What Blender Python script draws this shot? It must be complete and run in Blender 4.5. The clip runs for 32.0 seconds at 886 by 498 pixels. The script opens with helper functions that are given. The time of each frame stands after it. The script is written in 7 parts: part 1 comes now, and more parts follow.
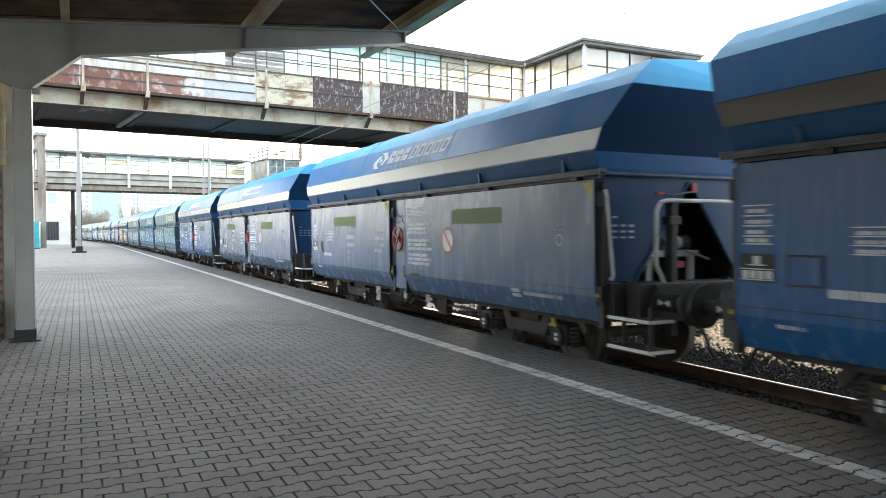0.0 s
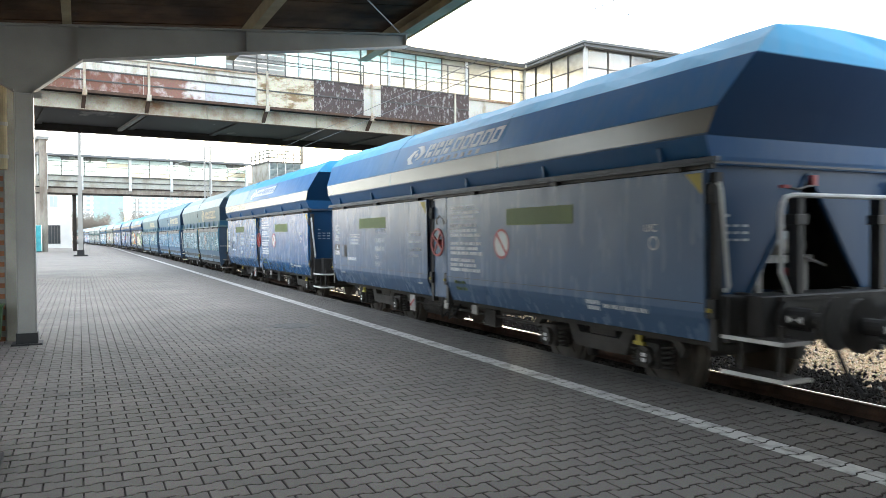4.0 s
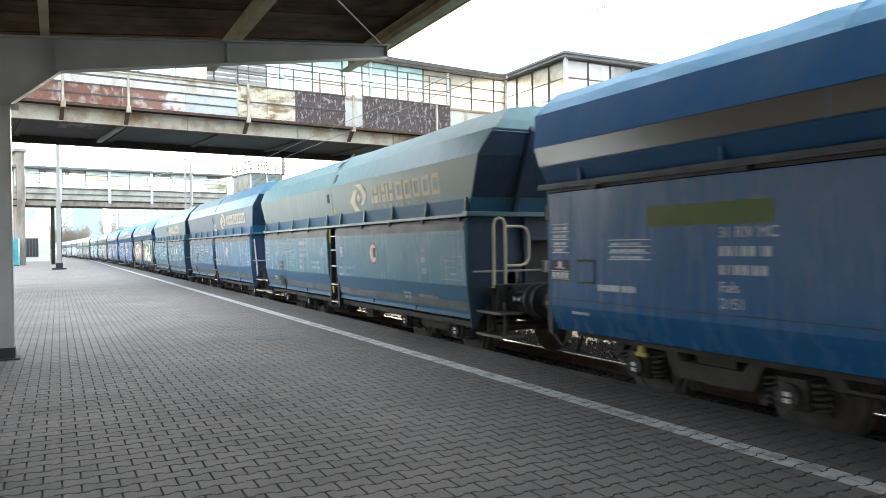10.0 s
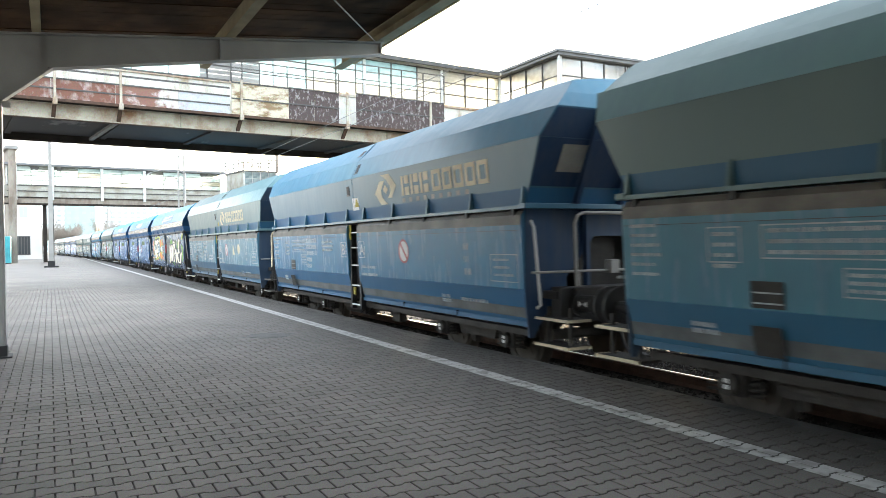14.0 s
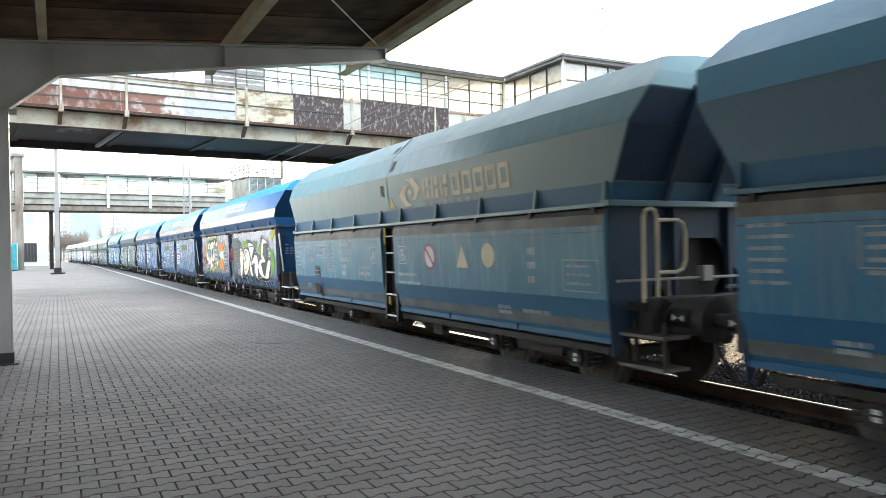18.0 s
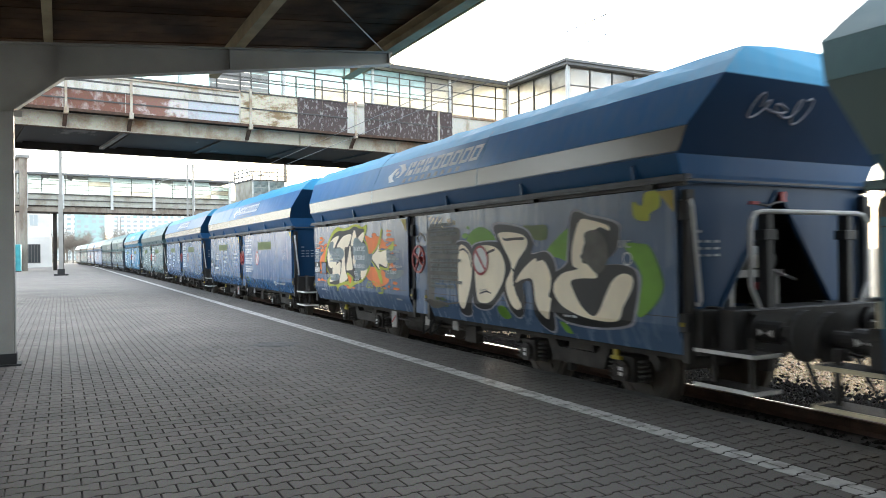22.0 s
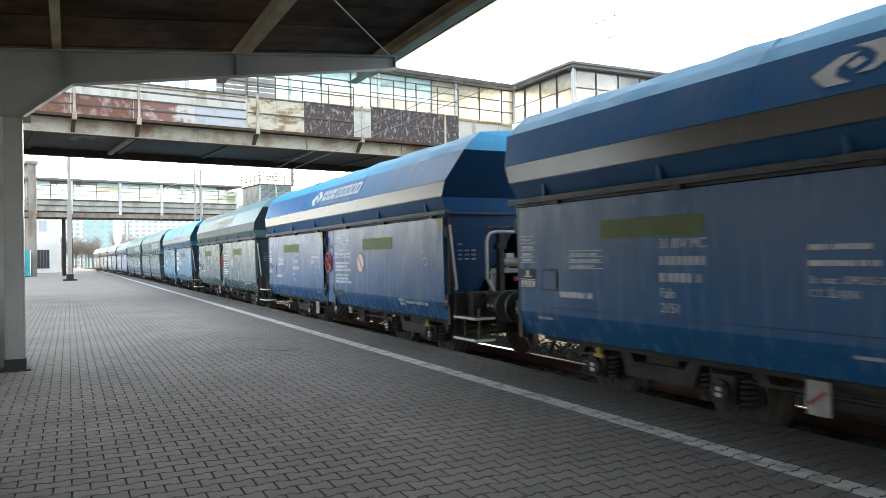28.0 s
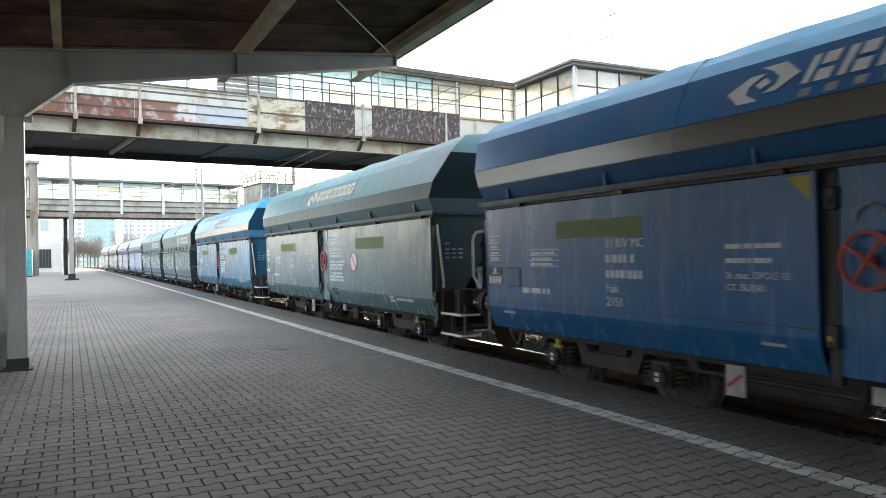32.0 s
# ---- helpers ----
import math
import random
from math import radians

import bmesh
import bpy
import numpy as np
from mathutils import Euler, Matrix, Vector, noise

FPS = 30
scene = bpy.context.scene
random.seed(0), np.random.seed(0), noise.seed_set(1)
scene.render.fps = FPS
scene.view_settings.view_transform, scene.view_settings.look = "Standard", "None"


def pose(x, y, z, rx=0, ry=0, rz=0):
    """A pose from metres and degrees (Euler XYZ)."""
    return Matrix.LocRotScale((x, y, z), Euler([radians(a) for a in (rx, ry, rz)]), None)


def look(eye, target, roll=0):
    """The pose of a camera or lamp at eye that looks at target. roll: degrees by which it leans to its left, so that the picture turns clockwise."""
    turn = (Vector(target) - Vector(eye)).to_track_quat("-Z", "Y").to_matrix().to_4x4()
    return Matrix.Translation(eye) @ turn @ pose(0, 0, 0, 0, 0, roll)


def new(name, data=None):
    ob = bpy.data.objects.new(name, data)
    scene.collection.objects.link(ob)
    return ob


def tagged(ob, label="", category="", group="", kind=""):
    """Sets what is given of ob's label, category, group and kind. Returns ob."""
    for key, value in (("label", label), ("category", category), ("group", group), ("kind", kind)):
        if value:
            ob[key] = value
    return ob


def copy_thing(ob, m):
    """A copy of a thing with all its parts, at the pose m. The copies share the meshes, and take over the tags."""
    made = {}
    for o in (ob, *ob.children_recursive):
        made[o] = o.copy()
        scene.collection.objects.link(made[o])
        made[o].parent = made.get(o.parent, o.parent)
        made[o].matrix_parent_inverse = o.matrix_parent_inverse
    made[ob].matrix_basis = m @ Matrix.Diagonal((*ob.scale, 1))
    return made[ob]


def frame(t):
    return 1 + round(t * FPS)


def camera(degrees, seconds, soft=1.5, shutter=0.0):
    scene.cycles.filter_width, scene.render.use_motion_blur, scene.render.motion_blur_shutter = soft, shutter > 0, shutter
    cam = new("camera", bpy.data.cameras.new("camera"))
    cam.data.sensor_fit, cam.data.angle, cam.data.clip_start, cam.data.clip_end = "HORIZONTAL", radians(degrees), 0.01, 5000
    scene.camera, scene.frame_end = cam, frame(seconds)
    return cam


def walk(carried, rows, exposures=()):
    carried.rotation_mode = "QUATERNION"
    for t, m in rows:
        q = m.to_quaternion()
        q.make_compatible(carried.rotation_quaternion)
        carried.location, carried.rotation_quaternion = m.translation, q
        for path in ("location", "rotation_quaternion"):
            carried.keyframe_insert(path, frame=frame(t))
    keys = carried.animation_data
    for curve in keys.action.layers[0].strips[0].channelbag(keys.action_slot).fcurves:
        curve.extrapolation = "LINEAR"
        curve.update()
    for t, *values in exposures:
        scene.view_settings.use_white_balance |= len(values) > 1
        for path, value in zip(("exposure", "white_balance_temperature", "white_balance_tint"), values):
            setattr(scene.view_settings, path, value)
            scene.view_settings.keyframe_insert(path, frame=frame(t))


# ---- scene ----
EYE = 1.45                                  # eye above the platform
cam = camera(62.19, 32.0, soft=0.75, shutter=0.5)
walk(cam, [
    (0, pose(0, 0, EYE, 88.756, 0.161, -26.415)),
    (0.5, pose(0, 0, EYE, 88.820, 0.153, -26.358)),
    (1, pose(0, 0, EYE, 88.900, 0.276, -26.319)),
    (1.5, pose(0, 0, EYE, 88.977, 0.233, -26.290)),
    (2, pose(0, 0, EYE, 89.006, 0.320, -26.270)),
    (2.5, pose(0, 0, EYE, 88.979, 0.365, -26.242)),
    (3, pose(0, 0, EYE, 88.933, 0.431, -26.236)),
    (3.5, pose(0, 0, EYE, 88.956, 0.287, -26.319)),
    (5.5, pose(0, 0, EYE, 88.952, 0.592, -26.271)),
    (6, pose(0, 0, EYE, 88.961, 0.823, -26.266)),
    (6.5, pose(0, 0, EYE, 89.081, 1.087, -26.364)),
    (7, pose(0, 0, EYE, 89.320, 0.981, -26.520)),
    (7.5, pose(0, 0, EYE, 89.422, 0.770, -27.331)),
    (8, pose(0, 0, EYE, 89.477, 1.203, -27.789)),
    (8.5, pose(0, 0, EYE, 89.668, 1.458, -27.895)),
    (9, pose(0, 0, EYE, 89.769, 1.223, -27.804)),
    (9.5, pose(0, 0, EYE, 89.793, 0.730, -27.760)),
    (10, pose(0, 0, EYE, 89.729, 0.762, -27.662)),
    (10.5, pose(0, 0, EYE, 89.690, 0.965, -27.611)),
    (11, pose(0, 0, EYE, 89.681, 1.000, -27.604)),
    (11.5, pose(0, 0, EYE, 89.710, 0.828, -27.825)),
    (12, pose(0, 0, EYE, 89.688, 0.676, -28.013)),
    (12.5, pose(0, 0, EYE, 89.634, 0.705, -28.077)),
    (13, pose(0, 0, EYE, 89.549, 0.788, -28.161)),
    (13.5, pose(0, 0, EYE, 89.534, 0.845, -28.148)),
    (14, pose(0, 0, EYE, 89.538, 0.788, -28.137)),
    (14.5, pose(0, 0, EYE, 89.573, 0.649, -28.083)),
    (16.5, pose(0, 0, EYE, 89.738, 0.739, -27.835)),
    (17, pose(0, 0, EYE, 89.805, 0.686, -27.823)),
    (17.5, pose(0, 0, EYE, 89.857, 0.887, -27.743)),
    (18, pose(0, 0, EYE, 89.943, 1.038, -27.753)),
    (18.5, pose(0, 0, EYE, 89.986, 0.933, -27.790)),
    (19, pose(0, 0, EYE, 90.038, 0.787, -27.769)),
    (19.5, pose(0, 0, EYE, 90.092, 0.765, -27.779)),
    (20, pose(0, 0, EYE, 90.129, 0.853, -27.717)),
    (20.5, pose(0, 0, EYE, 90.179, 0.844, -27.708)),
    (21, pose(0, 0, EYE, 90.239, 0.640, -27.645)),
    (21.5, pose(0, 0, EYE, 90.269, 0.623, -27.579)),
    (22, pose(0, 0, EYE, 90.267, 0.630, -27.538)),
    (22.5, pose(0, 0, EYE, 90.308, 0.814, -27.499)),
    (23, pose(0, 0, EYE, 90.254, 0.856, -27.496)),
    (23.5, pose(0, 0, EYE, 90.251, 0.888, -27.442)),
    (24, pose(0, 0, EYE, 90.249, 0.894, -27.405)),
    (24.5, pose(0, 0, EYE, 90.307, 1.146, -27.357)),
    (25, pose(0, 0, EYE, 90.345, 1.344, -27.286)),
    (25.5, pose(0, 0, EYE, 90.387, 1.283, -27.282)),
    (27.5, pose(0, 0, EYE, 90.484, 0.934, -26.984)),
    (28, pose(0, 0, EYE, 90.531, 0.937, -26.990)),
    (28.5, pose(0, 0, EYE, 90.514, 0.945, -26.979)),
    (29, pose(0, 0, EYE, 90.521, 0.866, -26.955)),
    (29.5, pose(0, 0, EYE, 90.545, 0.990, -26.921)),
    (30, pose(0, 0, EYE, 90.535, 1.241, -26.932)),
    (30.5, pose(0, 0, EYE, 90.489, 1.371, -26.912)),
    (31, pose(0, 0, EYE, 90.431, 1.180, -26.930)),
    (31.5, pose(0, 0, EYE, 90.423, 1.051, -26.903)),
    (32, pose(0, 0, EYE, 90.412, 1.094, -26.880)),
], exposures=[(0, 2.57, 6400, 10), (1, 2.69, 6400, 10), (2, 2.57, 6400, 10), (9, 2.60, 6400, 10), (12, 2.74, 6400, 10), (19, 2.66, 6400, 10), (21, 2.43, 6400, 10), (23, 2.29, 6400, 10), (25, 2.29, 6400, 10), (28, 2.28, 6400, 10), (32, 2.31, 6400, 10)])

# ---- light ----
SUN_DIR = Vector((0.52, 0.85, 0.14)).normalized()   # from the far side of the tracks, ahead
world = bpy.data.worlds.new("world")
scene.world = world
world.use_nodes = True
wn, wl = world.node_tree.nodes, world.node_tree.links
sky = wn.new("ShaderNodeTexSky")
sky.sky_type = "NISHITA"
sky.sun_disc = False
sky.sun_elevation = math.asin(SUN_DIR.z)
sky.sun_rotation = math.atan2(SUN_DIR.x, SUN_DIR.y)
sky.air_density, sky.dust_density, sky.ozone_density = 1.0, 1.6, 1.5
wn["Background"].inputs["Strength"].default_value = 0.15
veil = wn.new("ShaderNodeMix")          # thin even cloud over the clear sky
veil.data_type = "RGBA"
veil.inputs["Factor"].default_value = 0.42
veil.inputs[7].default_value = (6.6, 6.9, 7.2, 1)
wl.new(sky.outputs["Color"], veil.inputs[6])
wl.new(veil.outputs[2], wn["Background"].inputs["Color"])
sun = new("sun", bpy.data.lights.new("sun", "SUN"))
sun.data.energy, sun.data.angle, sun.data.color = 2.5, radians(14.0), (1.0, 0.90, 0.74)
sun.matrix_world = look(SUN_DIR * 50, (0, 0, 0))

# ---- plan ----
EDGE = 5.25            # platform edge
TRACK = 6.85           # track centre
RAIL = -0.38           # rail top
LINE = 4.24            # warning line centre
PITCH = 13.63          # wagon length over buffers


def track(s):
    """A point of the track s metres ahead of the eye, and the heading (degrees to the left)."""
    r, s0 = 2200.0, 42.0
    if s <= s0:
        return TRACK, s, 0.0
    a = (s - s0) / r
    return TRACK - r * (1 - math.cos(a)), s0 + r * math.sin(a), math.degrees(a)


# ---- materials ----
def material(name, base, rough=0.6, metal=0.0, vary=0.25, scale=6.0, bump=0.1, fine=60.0, tint=None, coat=0.0, spec=0.5):
    """A two-scale procedural surface: large stains and fine grain in colour, and a fine relief."""
    m = bpy.data.materials.new(name)
    m.use_nodes = True
    n, k = m.node_tree.nodes, m.node_tree.links
    b = n["Principled BSDF"]
    b.inputs["Roughness"].default_value = rough
    b.inputs["Metallic"].default_value = metal
    b.inputs["Coat Weight"].default_value = coat
    b.inputs["Specular IOR Level"].default_value = spec
    geo = n.new("ShaderNodeTexCoord")
    big = n.new("ShaderNodeTexNoise")
    big.inputs["Scale"].default_value, big.inputs["Detail"].default_value = scale, 6
    small = n.new("ShaderNodeTexNoise")
    small.inputs["Scale"].default_value, small.inputs["Detail"].default_value = fine, 3
    for t in (big, small):
        k.new(geo.outputs["Object"], t.inputs["Vector"])
    mix = n.new("ShaderNodeMix")
    mix.data_type = "RGBA"
    dark = tint if tint else tuple(c * (1 - vary) for c in base)
    mix.inputs[6].default_value = (*dark, 1)
    mix.inputs[7].default_value = (*base, 1)
    ramp = n.new("ShaderNodeMapRange")
    ramp.inputs["From Min"].default_value, ramp.inputs["From Max"].default_value = 0.35, 0.65
    k.new(big.outputs["Fac"], ramp.inputs["Value"])
    k.new(ramp.outputs["Result"], mix.inputs["Factor"])
    grain = n.new("ShaderNodeMix")
    grain.data_type, grain.blend_type = "RGBA", "MULTIPLY"
    grain.inputs["Factor"].default_value = min(1.0, vary * 1.2)
    k.new(mix.outputs[2], grain.inputs[6])
    k.new(small.outputs["Color"], grain.inputs[7])
    hsv = n.new("ShaderNodeHueSaturation")
    hsv.inputs["Saturation"].default_value = 1.0
    hsv.inputs["Value"].default_value = 1.0 + 0.5 * min(1.0, vary * 1.2)
    k.new(grain.outputs[2], hsv.inputs["Color"])
    k.new(hsv.outputs["Color"], b.inputs["Base Color"])
    if bump:
        bp = n.new("ShaderNodeBump")
        bp.inputs["Strength"].default_value, bp.inputs["Distance"].default_value = bump, 0.02
        k.new(small.outputs["Fac"], bp.inputs["Height"])
        k.new(bp.outputs["Normal"], b.inputs["Normal"])
    return m


def streaky(name, base, worn, scale=(2.5, 2.5, 0.5), edge=(0.46, 0.56), rough=0.8, fine=22.0):
    """Old paint over rust: patches drawn out downwards, with a broken flaking rim."""
    m = bpy.data.materials.new(name)
    m.use_nodes = True
    n, k = m.node_tree.nodes, m.node_tree.links
    b = n["Principled BSDF"]
    b.inputs["Roughness"].default_value = rough
    tc, mp, info = n.new("ShaderNodeTexCoord"), n.new("ShaderNodeMapping"), n.new("ShaderNodeObjectInfo")
    mp.inputs["Scale"].default_value = scale
    k.new(tc.outputs["Object"], mp.inputs["Vector"])
    k.new(info.outputs["Random"], mp.inputs["Location"])
    a, f = n.new("ShaderNodeTexNoise"), n.new("ShaderNodeTexNoise")
    a.inputs["Scale"].default_value, a.inputs["Detail"].default_value, a.inputs["Roughness"].default_value = 1.0, 9, 0.68
    f.inputs["Scale"].default_value, f.inputs["Detail"].default_value = fine, 4
    k.new(mp.outputs["Vector"], a.inputs["Vector"])
    k.new(tc.outputs["Object"], f.inputs["Vector"])
    r = n.new("ShaderNodeMapRange")
    r.inputs["From Min"].default_value, r.inputs["From Max"].default_value = edge
    k.new(a.outputs["Fac"], r.inputs["Value"])
    mx, gr = n.new("ShaderNodeMix"), n.new("ShaderNodeMix")
    mx.data_type = gr.data_type = "RGBA"
    gr.blend_type = "OVERLAY"
    gr.inputs["Factor"].default_value = 0.35
    mx.inputs[6].default_value, mx.inputs[7].default_value = (*base, 1), (*worn, 1)
    k.new(r.outputs["Result"], mx.inputs["Factor"])
    k.new(mx.outputs[2], gr.inputs[6])
    k.new(f.outputs["Color"], gr.inputs[7])
    hs = n.new("ShaderNodeHueSaturation")
    hs.inputs["Saturation"].default_value = 0.95
    k.new(gr.outputs[2], hs.inputs["Color"])
    k.new(hs.outputs["Color"], b.inputs["Base Color"])
    bp = n.new("ShaderNodeBump")
    bp.inputs["Strength"].default_value, bp.inputs["Distance"].default_value = 0.3, 0.01
    k.new(a.outputs["Fac"], bp.inputs["Height"])
    k.new(bp.outputs["Normal"], b.inputs["Normal"])
    return m


def plain(name, base, rough=0.5, metal=0.0, emit=0.0):
    m = bpy.data.materials.new(name)
    m.use_nodes = True
    b = m.node_tree.nodes["Principled BSDF"]
    b.inputs["Base Color"].default_value = (*base, 1)
    b.inputs["Roughness"].default_value, b.inputs["Metallic"].default_value = rough, metal
    if emit:
        b.inputs["Emission Color"].default_value = (*base, 1)
        b.inputs["Emission Strength"].default_value = emit
    return m


def paint_material(name, rough=0.32, value=1.0, dirt=0.35, dust=(0.16, 0.16, 0.15), spec=0.5, dents=0.35):
    """Wagon paint in the object's own colour, dusty, streaked downwards, slightly wavy sheet."""
    m = bpy.data.materials.new(name)
    m.use_nodes = True
    n, k = m.node_tree.nodes, m.node_tree.links
    b = n["Principled BSDF"]
    tc, info = n.new("ShaderNodeTexCoord"), n.new("ShaderNodeObjectInfo")
    shift = n.new("ShaderNodeVectorMath")
    shift.operation = "MULTIPLY_ADD"
    shift.inputs[1].default_value = (1, 1, 0.12)
    k.new(tc.outputs["Object"], shift.inputs[0])
    k.new(info.outputs["Random"], shift.inputs[2])
    streak, cloud, wave = (n.new("ShaderNodeTexNoise") for _ in range(3))
    streak.inputs["Scale"].default_value, streak.inputs["Detail"].default_value = 9, 5
    cloud.inputs["Scale"].default_value, cloud.inputs["Detail"].default_value = 1.1, 6
    wave.inputs["Scale"].default_value, wave.inputs["Detail"].default_value = 1.6, 2
    k.new(shift.outputs[0], streak.inputs["Vector"])
    k.new(tc.outputs["Object"], cloud.inputs["Vector"])
    buckle = n.new("ShaderNodeVectorMath")
    buckle.operation = "MULTIPLY_ADD"
    buckle.inputs[1].default_value = (1, 1, 0.55)
    k.new(tc.outputs["Object"], buckle.inputs[0])
    k.new(info.outputs["Random"], buckle.inputs[2])
    k.new(buckle.outputs[0], wave.inputs["Vector"])
    mul = n.new("ShaderNodeMath")
    mul.operation = "MULTIPLY"
    k.new(streak.outputs["Fac"], mul.inputs[0])
    k.new(cloud.outputs["Fac"], mul.inputs[1])
    rng = n.new("ShaderNodeMapRange")
    rng.inputs["From Min"].default_value, rng.inputs["From Max"].default_value = 0.14, 0.40
    rng.inputs["To Max"].default_value = dirt
    k.new(mul.outputs[0], rng.inputs["Value"])
    mix = n.new("ShaderNodeMix")
    mix.data_type = "RGBA"
    mix.inputs[7].default_value = (*dust, 1)
    b.inputs["Specular IOR Level"].default_value = spec
    val = n.new("ShaderNodeHueSaturation")
    val.inputs["Value"].default_value = value
    k.new(info.outputs["Color"], val.inputs["Color"])
    k.new(val.outputs["Color"], mix.inputs[6])
    k.new(rng.outputs["Result"], mix.inputs["Factor"])
    k.new(mix.outputs[2], b.inputs["Base Color"])
    rr = n.new("ShaderNodeMapRange")
    rr.inputs["To Min"].default_value, rr.inputs["To Max"].default_value = rough, rough + 0.2
    k.new(streak.outputs["Fac"], rr.inputs["Value"])
    k.new(rr.outputs["Result"], b.inputs["Roughness"])
    bp = n.new("ShaderNodeBump")
    bp.inputs["Strength"].default_value, bp.inputs["Distance"].default_value = dents, 0.05
    k.new(wave.outputs["Fac"], bp.inputs["Height"])
    k.new(bp.outputs["Normal"], b.inputs["Normal"])
    return m


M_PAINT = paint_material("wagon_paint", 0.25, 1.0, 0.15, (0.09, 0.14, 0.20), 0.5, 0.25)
# flap: its bluish dust tone also holds sheen put into the colour
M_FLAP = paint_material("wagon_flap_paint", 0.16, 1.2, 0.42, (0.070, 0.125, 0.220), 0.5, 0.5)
# roof: the sky's sheen is put into the raised paint value
M_TARP = paint_material("wagon_roof_sheen_paint", 0.40, 1.9, 0.22, (0.20, 0.27, 0.33), 0.22, 0.5)
# shoulder: skylight on the upper facet is put into this lighter paint
M_SHOULDER = paint_material("wagon_shoulder_skylit_paint", 0.27, 1.65, 0.36, (0.13, 0.19, 0.25), 0.4, 0.4)
M_UNDER = material("grimy_steel", (0.050, 0.045, 0.040), 0.7, 0.2, 0.5, 3, 0.3)
M_BOGIE = material("dusty_bogie_steel", (0.054, 0.048, 0.043), 0.75, 0.1, 0.5, 5, 0.4)
M_LEDGE = material("dusty_ledge", (0.085, 0.095, 0.115), 0.55, 0, 0.45, 4, 0.1)
M_MATT = paint_material("dull_shaded_end_paint", 0.45, 1.0, 0.35, (0.10, 0.10, 0.10), 0.3, 0.2)
# the shade on the wagon ends is put into this darker paint
M_END = paint_material("shaded_end_paint", 0.34, 0.46, 0.06, (0.05, 0.08, 0.13), 0.30, 0.2)
M_ENDBOX = material("black_end_box", (0.030, 0.028, 0.027), 0.55, 0, 0.4, 3, 0.15)
M_WHEEL = material("wheel_steel", (0.10, 0.085, 0.07), 0.6, 0.3, 0.4, 4, 0.2)
M_BLACK = plain("dark_rubber", (0.012, 0.012, 0.013), 0.6)
M_LETTER = material("faded_white_lettering", (0.74, 0.76, 0.78), 0.5, 0, 0.2, 5, 0.05)
M_LETTER2 = material("grey_worn_lettering", (0.46, 0.50, 0.52), 0.5, 0, 0.3, 5, 0.05)
M_LETTER3 = material("worn_white_lettering", (0.62, 0.65, 0.67), 0.5, 0, 0.25, 5, 0.05)
M_SILVER = material("silver_stripe", (0.19, 0.182, 0.172), 0.26, 0.45, 0.1, 1, 0.03)
M_WHITE = material("white_paint", (0.70, 0.70, 0.68), 0.5, 0, 0.2, 3, 0.05)
M_CREAM = material("cream_paint", (0.70, 0.61, 0.42), 0.5, 0, 0.2, 3, 0.05)
M_YELLOW = material("yellow_paint", (0.42, 0.34, 0.04), 0.5, 0, 0.3, 3, 0.05)
M_RED = material("red_paint", (0.36, 0.025, 0.03), 0.45, 0, 0.25, 4, 0.05)
M_SPRAYL = material("lime_spray", (0.46, 0.50, 0.04), 0.6, 0, 0.2, 3, 0.05)
M_LIME = material("lime_patch", (0.105, 0.150, 0.035), 0.6, 0, 0.2, 3, 0.05)
M_ORANGE = material("orange_spray", (0.88, 0.23, 0.05), 0.6, 0, 0.2, 3, 0.0)
M_BONE = material("bone_spray", (0.95, 0.84, 0.64), 0.5, 0, 0.10, 3, 0.0)
M_INK = material("black_spray", (0.012, 0.012, 0.014), 0.55, 0, 0.2, 3, 0.0)
M_GLEAF = material("green_spray", (0.16, 0.36, 0.03), 0.6, 0, 0.2, 3, 0.0)
M_SMUDGE = material("teal_grey_smudge", (0.23, 0.29, 0.30), 0.6, 0, 0.4, 6, 0.0)
M_LILAC = material("pale_lilac_outline", (0.42, 0.42, 0.48), 0.6, 0, 0.3, 4, 0.0)
M_FAINT = material("overpainted_lettering", (0.20, 0.22, 0.22), 0.6, 0, 0.3, 5, 0.0)
M_UNDER2 = material("grey_overspray", (0.120, 0.112, 0.095), 0.6, 0, 0.4, 5, 0.05)
M_CONC = material("weathered_concrete", (0.34, 0.33, 0.31), 0.85, 0, 0.35, 1.2, 0.3)
M_RUBBED = material("rubbed_dusty_edge", (0.190, 0.172, 0.148), 0.6, 0, 0.5, 3, 0.1)
M_GRIME = material("grey_brown_grime", (0.165, 0.175, 0.175), 0.7, 0, 0.4, 3, 0.1)
# sunlight on the stones beyond the train is put into this tan
M_BALLAST_SUNLIT = material("sunlit_tan_ballast", (0.54, 0.37, 0.19), 0.4, 0, 0.6, 9, 0.6, 40, None, 0.0, 0.4)
M_KERB = material("kerb_concrete", (0.085, 0.08, 0.074), 0.95, 0, 0.5, 4, 0.5)
M_WALL = material("dark_platform_wall", (0.10, 0.095, 0.085), 0.9, 0, 0.5, 2, 0.4)
M_STEEL = material("grey_painted_steel", (0.36, 0.348, 0.32), 0.55, 0, 0.18, 1.5, 0.06)
M_CHAN = material("beige_channel", (0.46, 0.39, 0.25), 0.8, 0, 0.3, 2, 0.1, 60.0, None, 0.0, 0.15)
M_TIMBER = material("dark_roof_boards", (0.10, 0.057, 0.033), 0.95, 0, 0.6, 2, 0.4, 60.0, None, 0.0, 0.1)
M_RAIL = plain("polished_rail", (0.27, 0.255, 0.24), 0.3, 1.0)
M_RUSTR = material("rusty_rail_web", (0.10, 0.055, 0.035), 0.8, 0.1, 0.4, 5, 0.3)
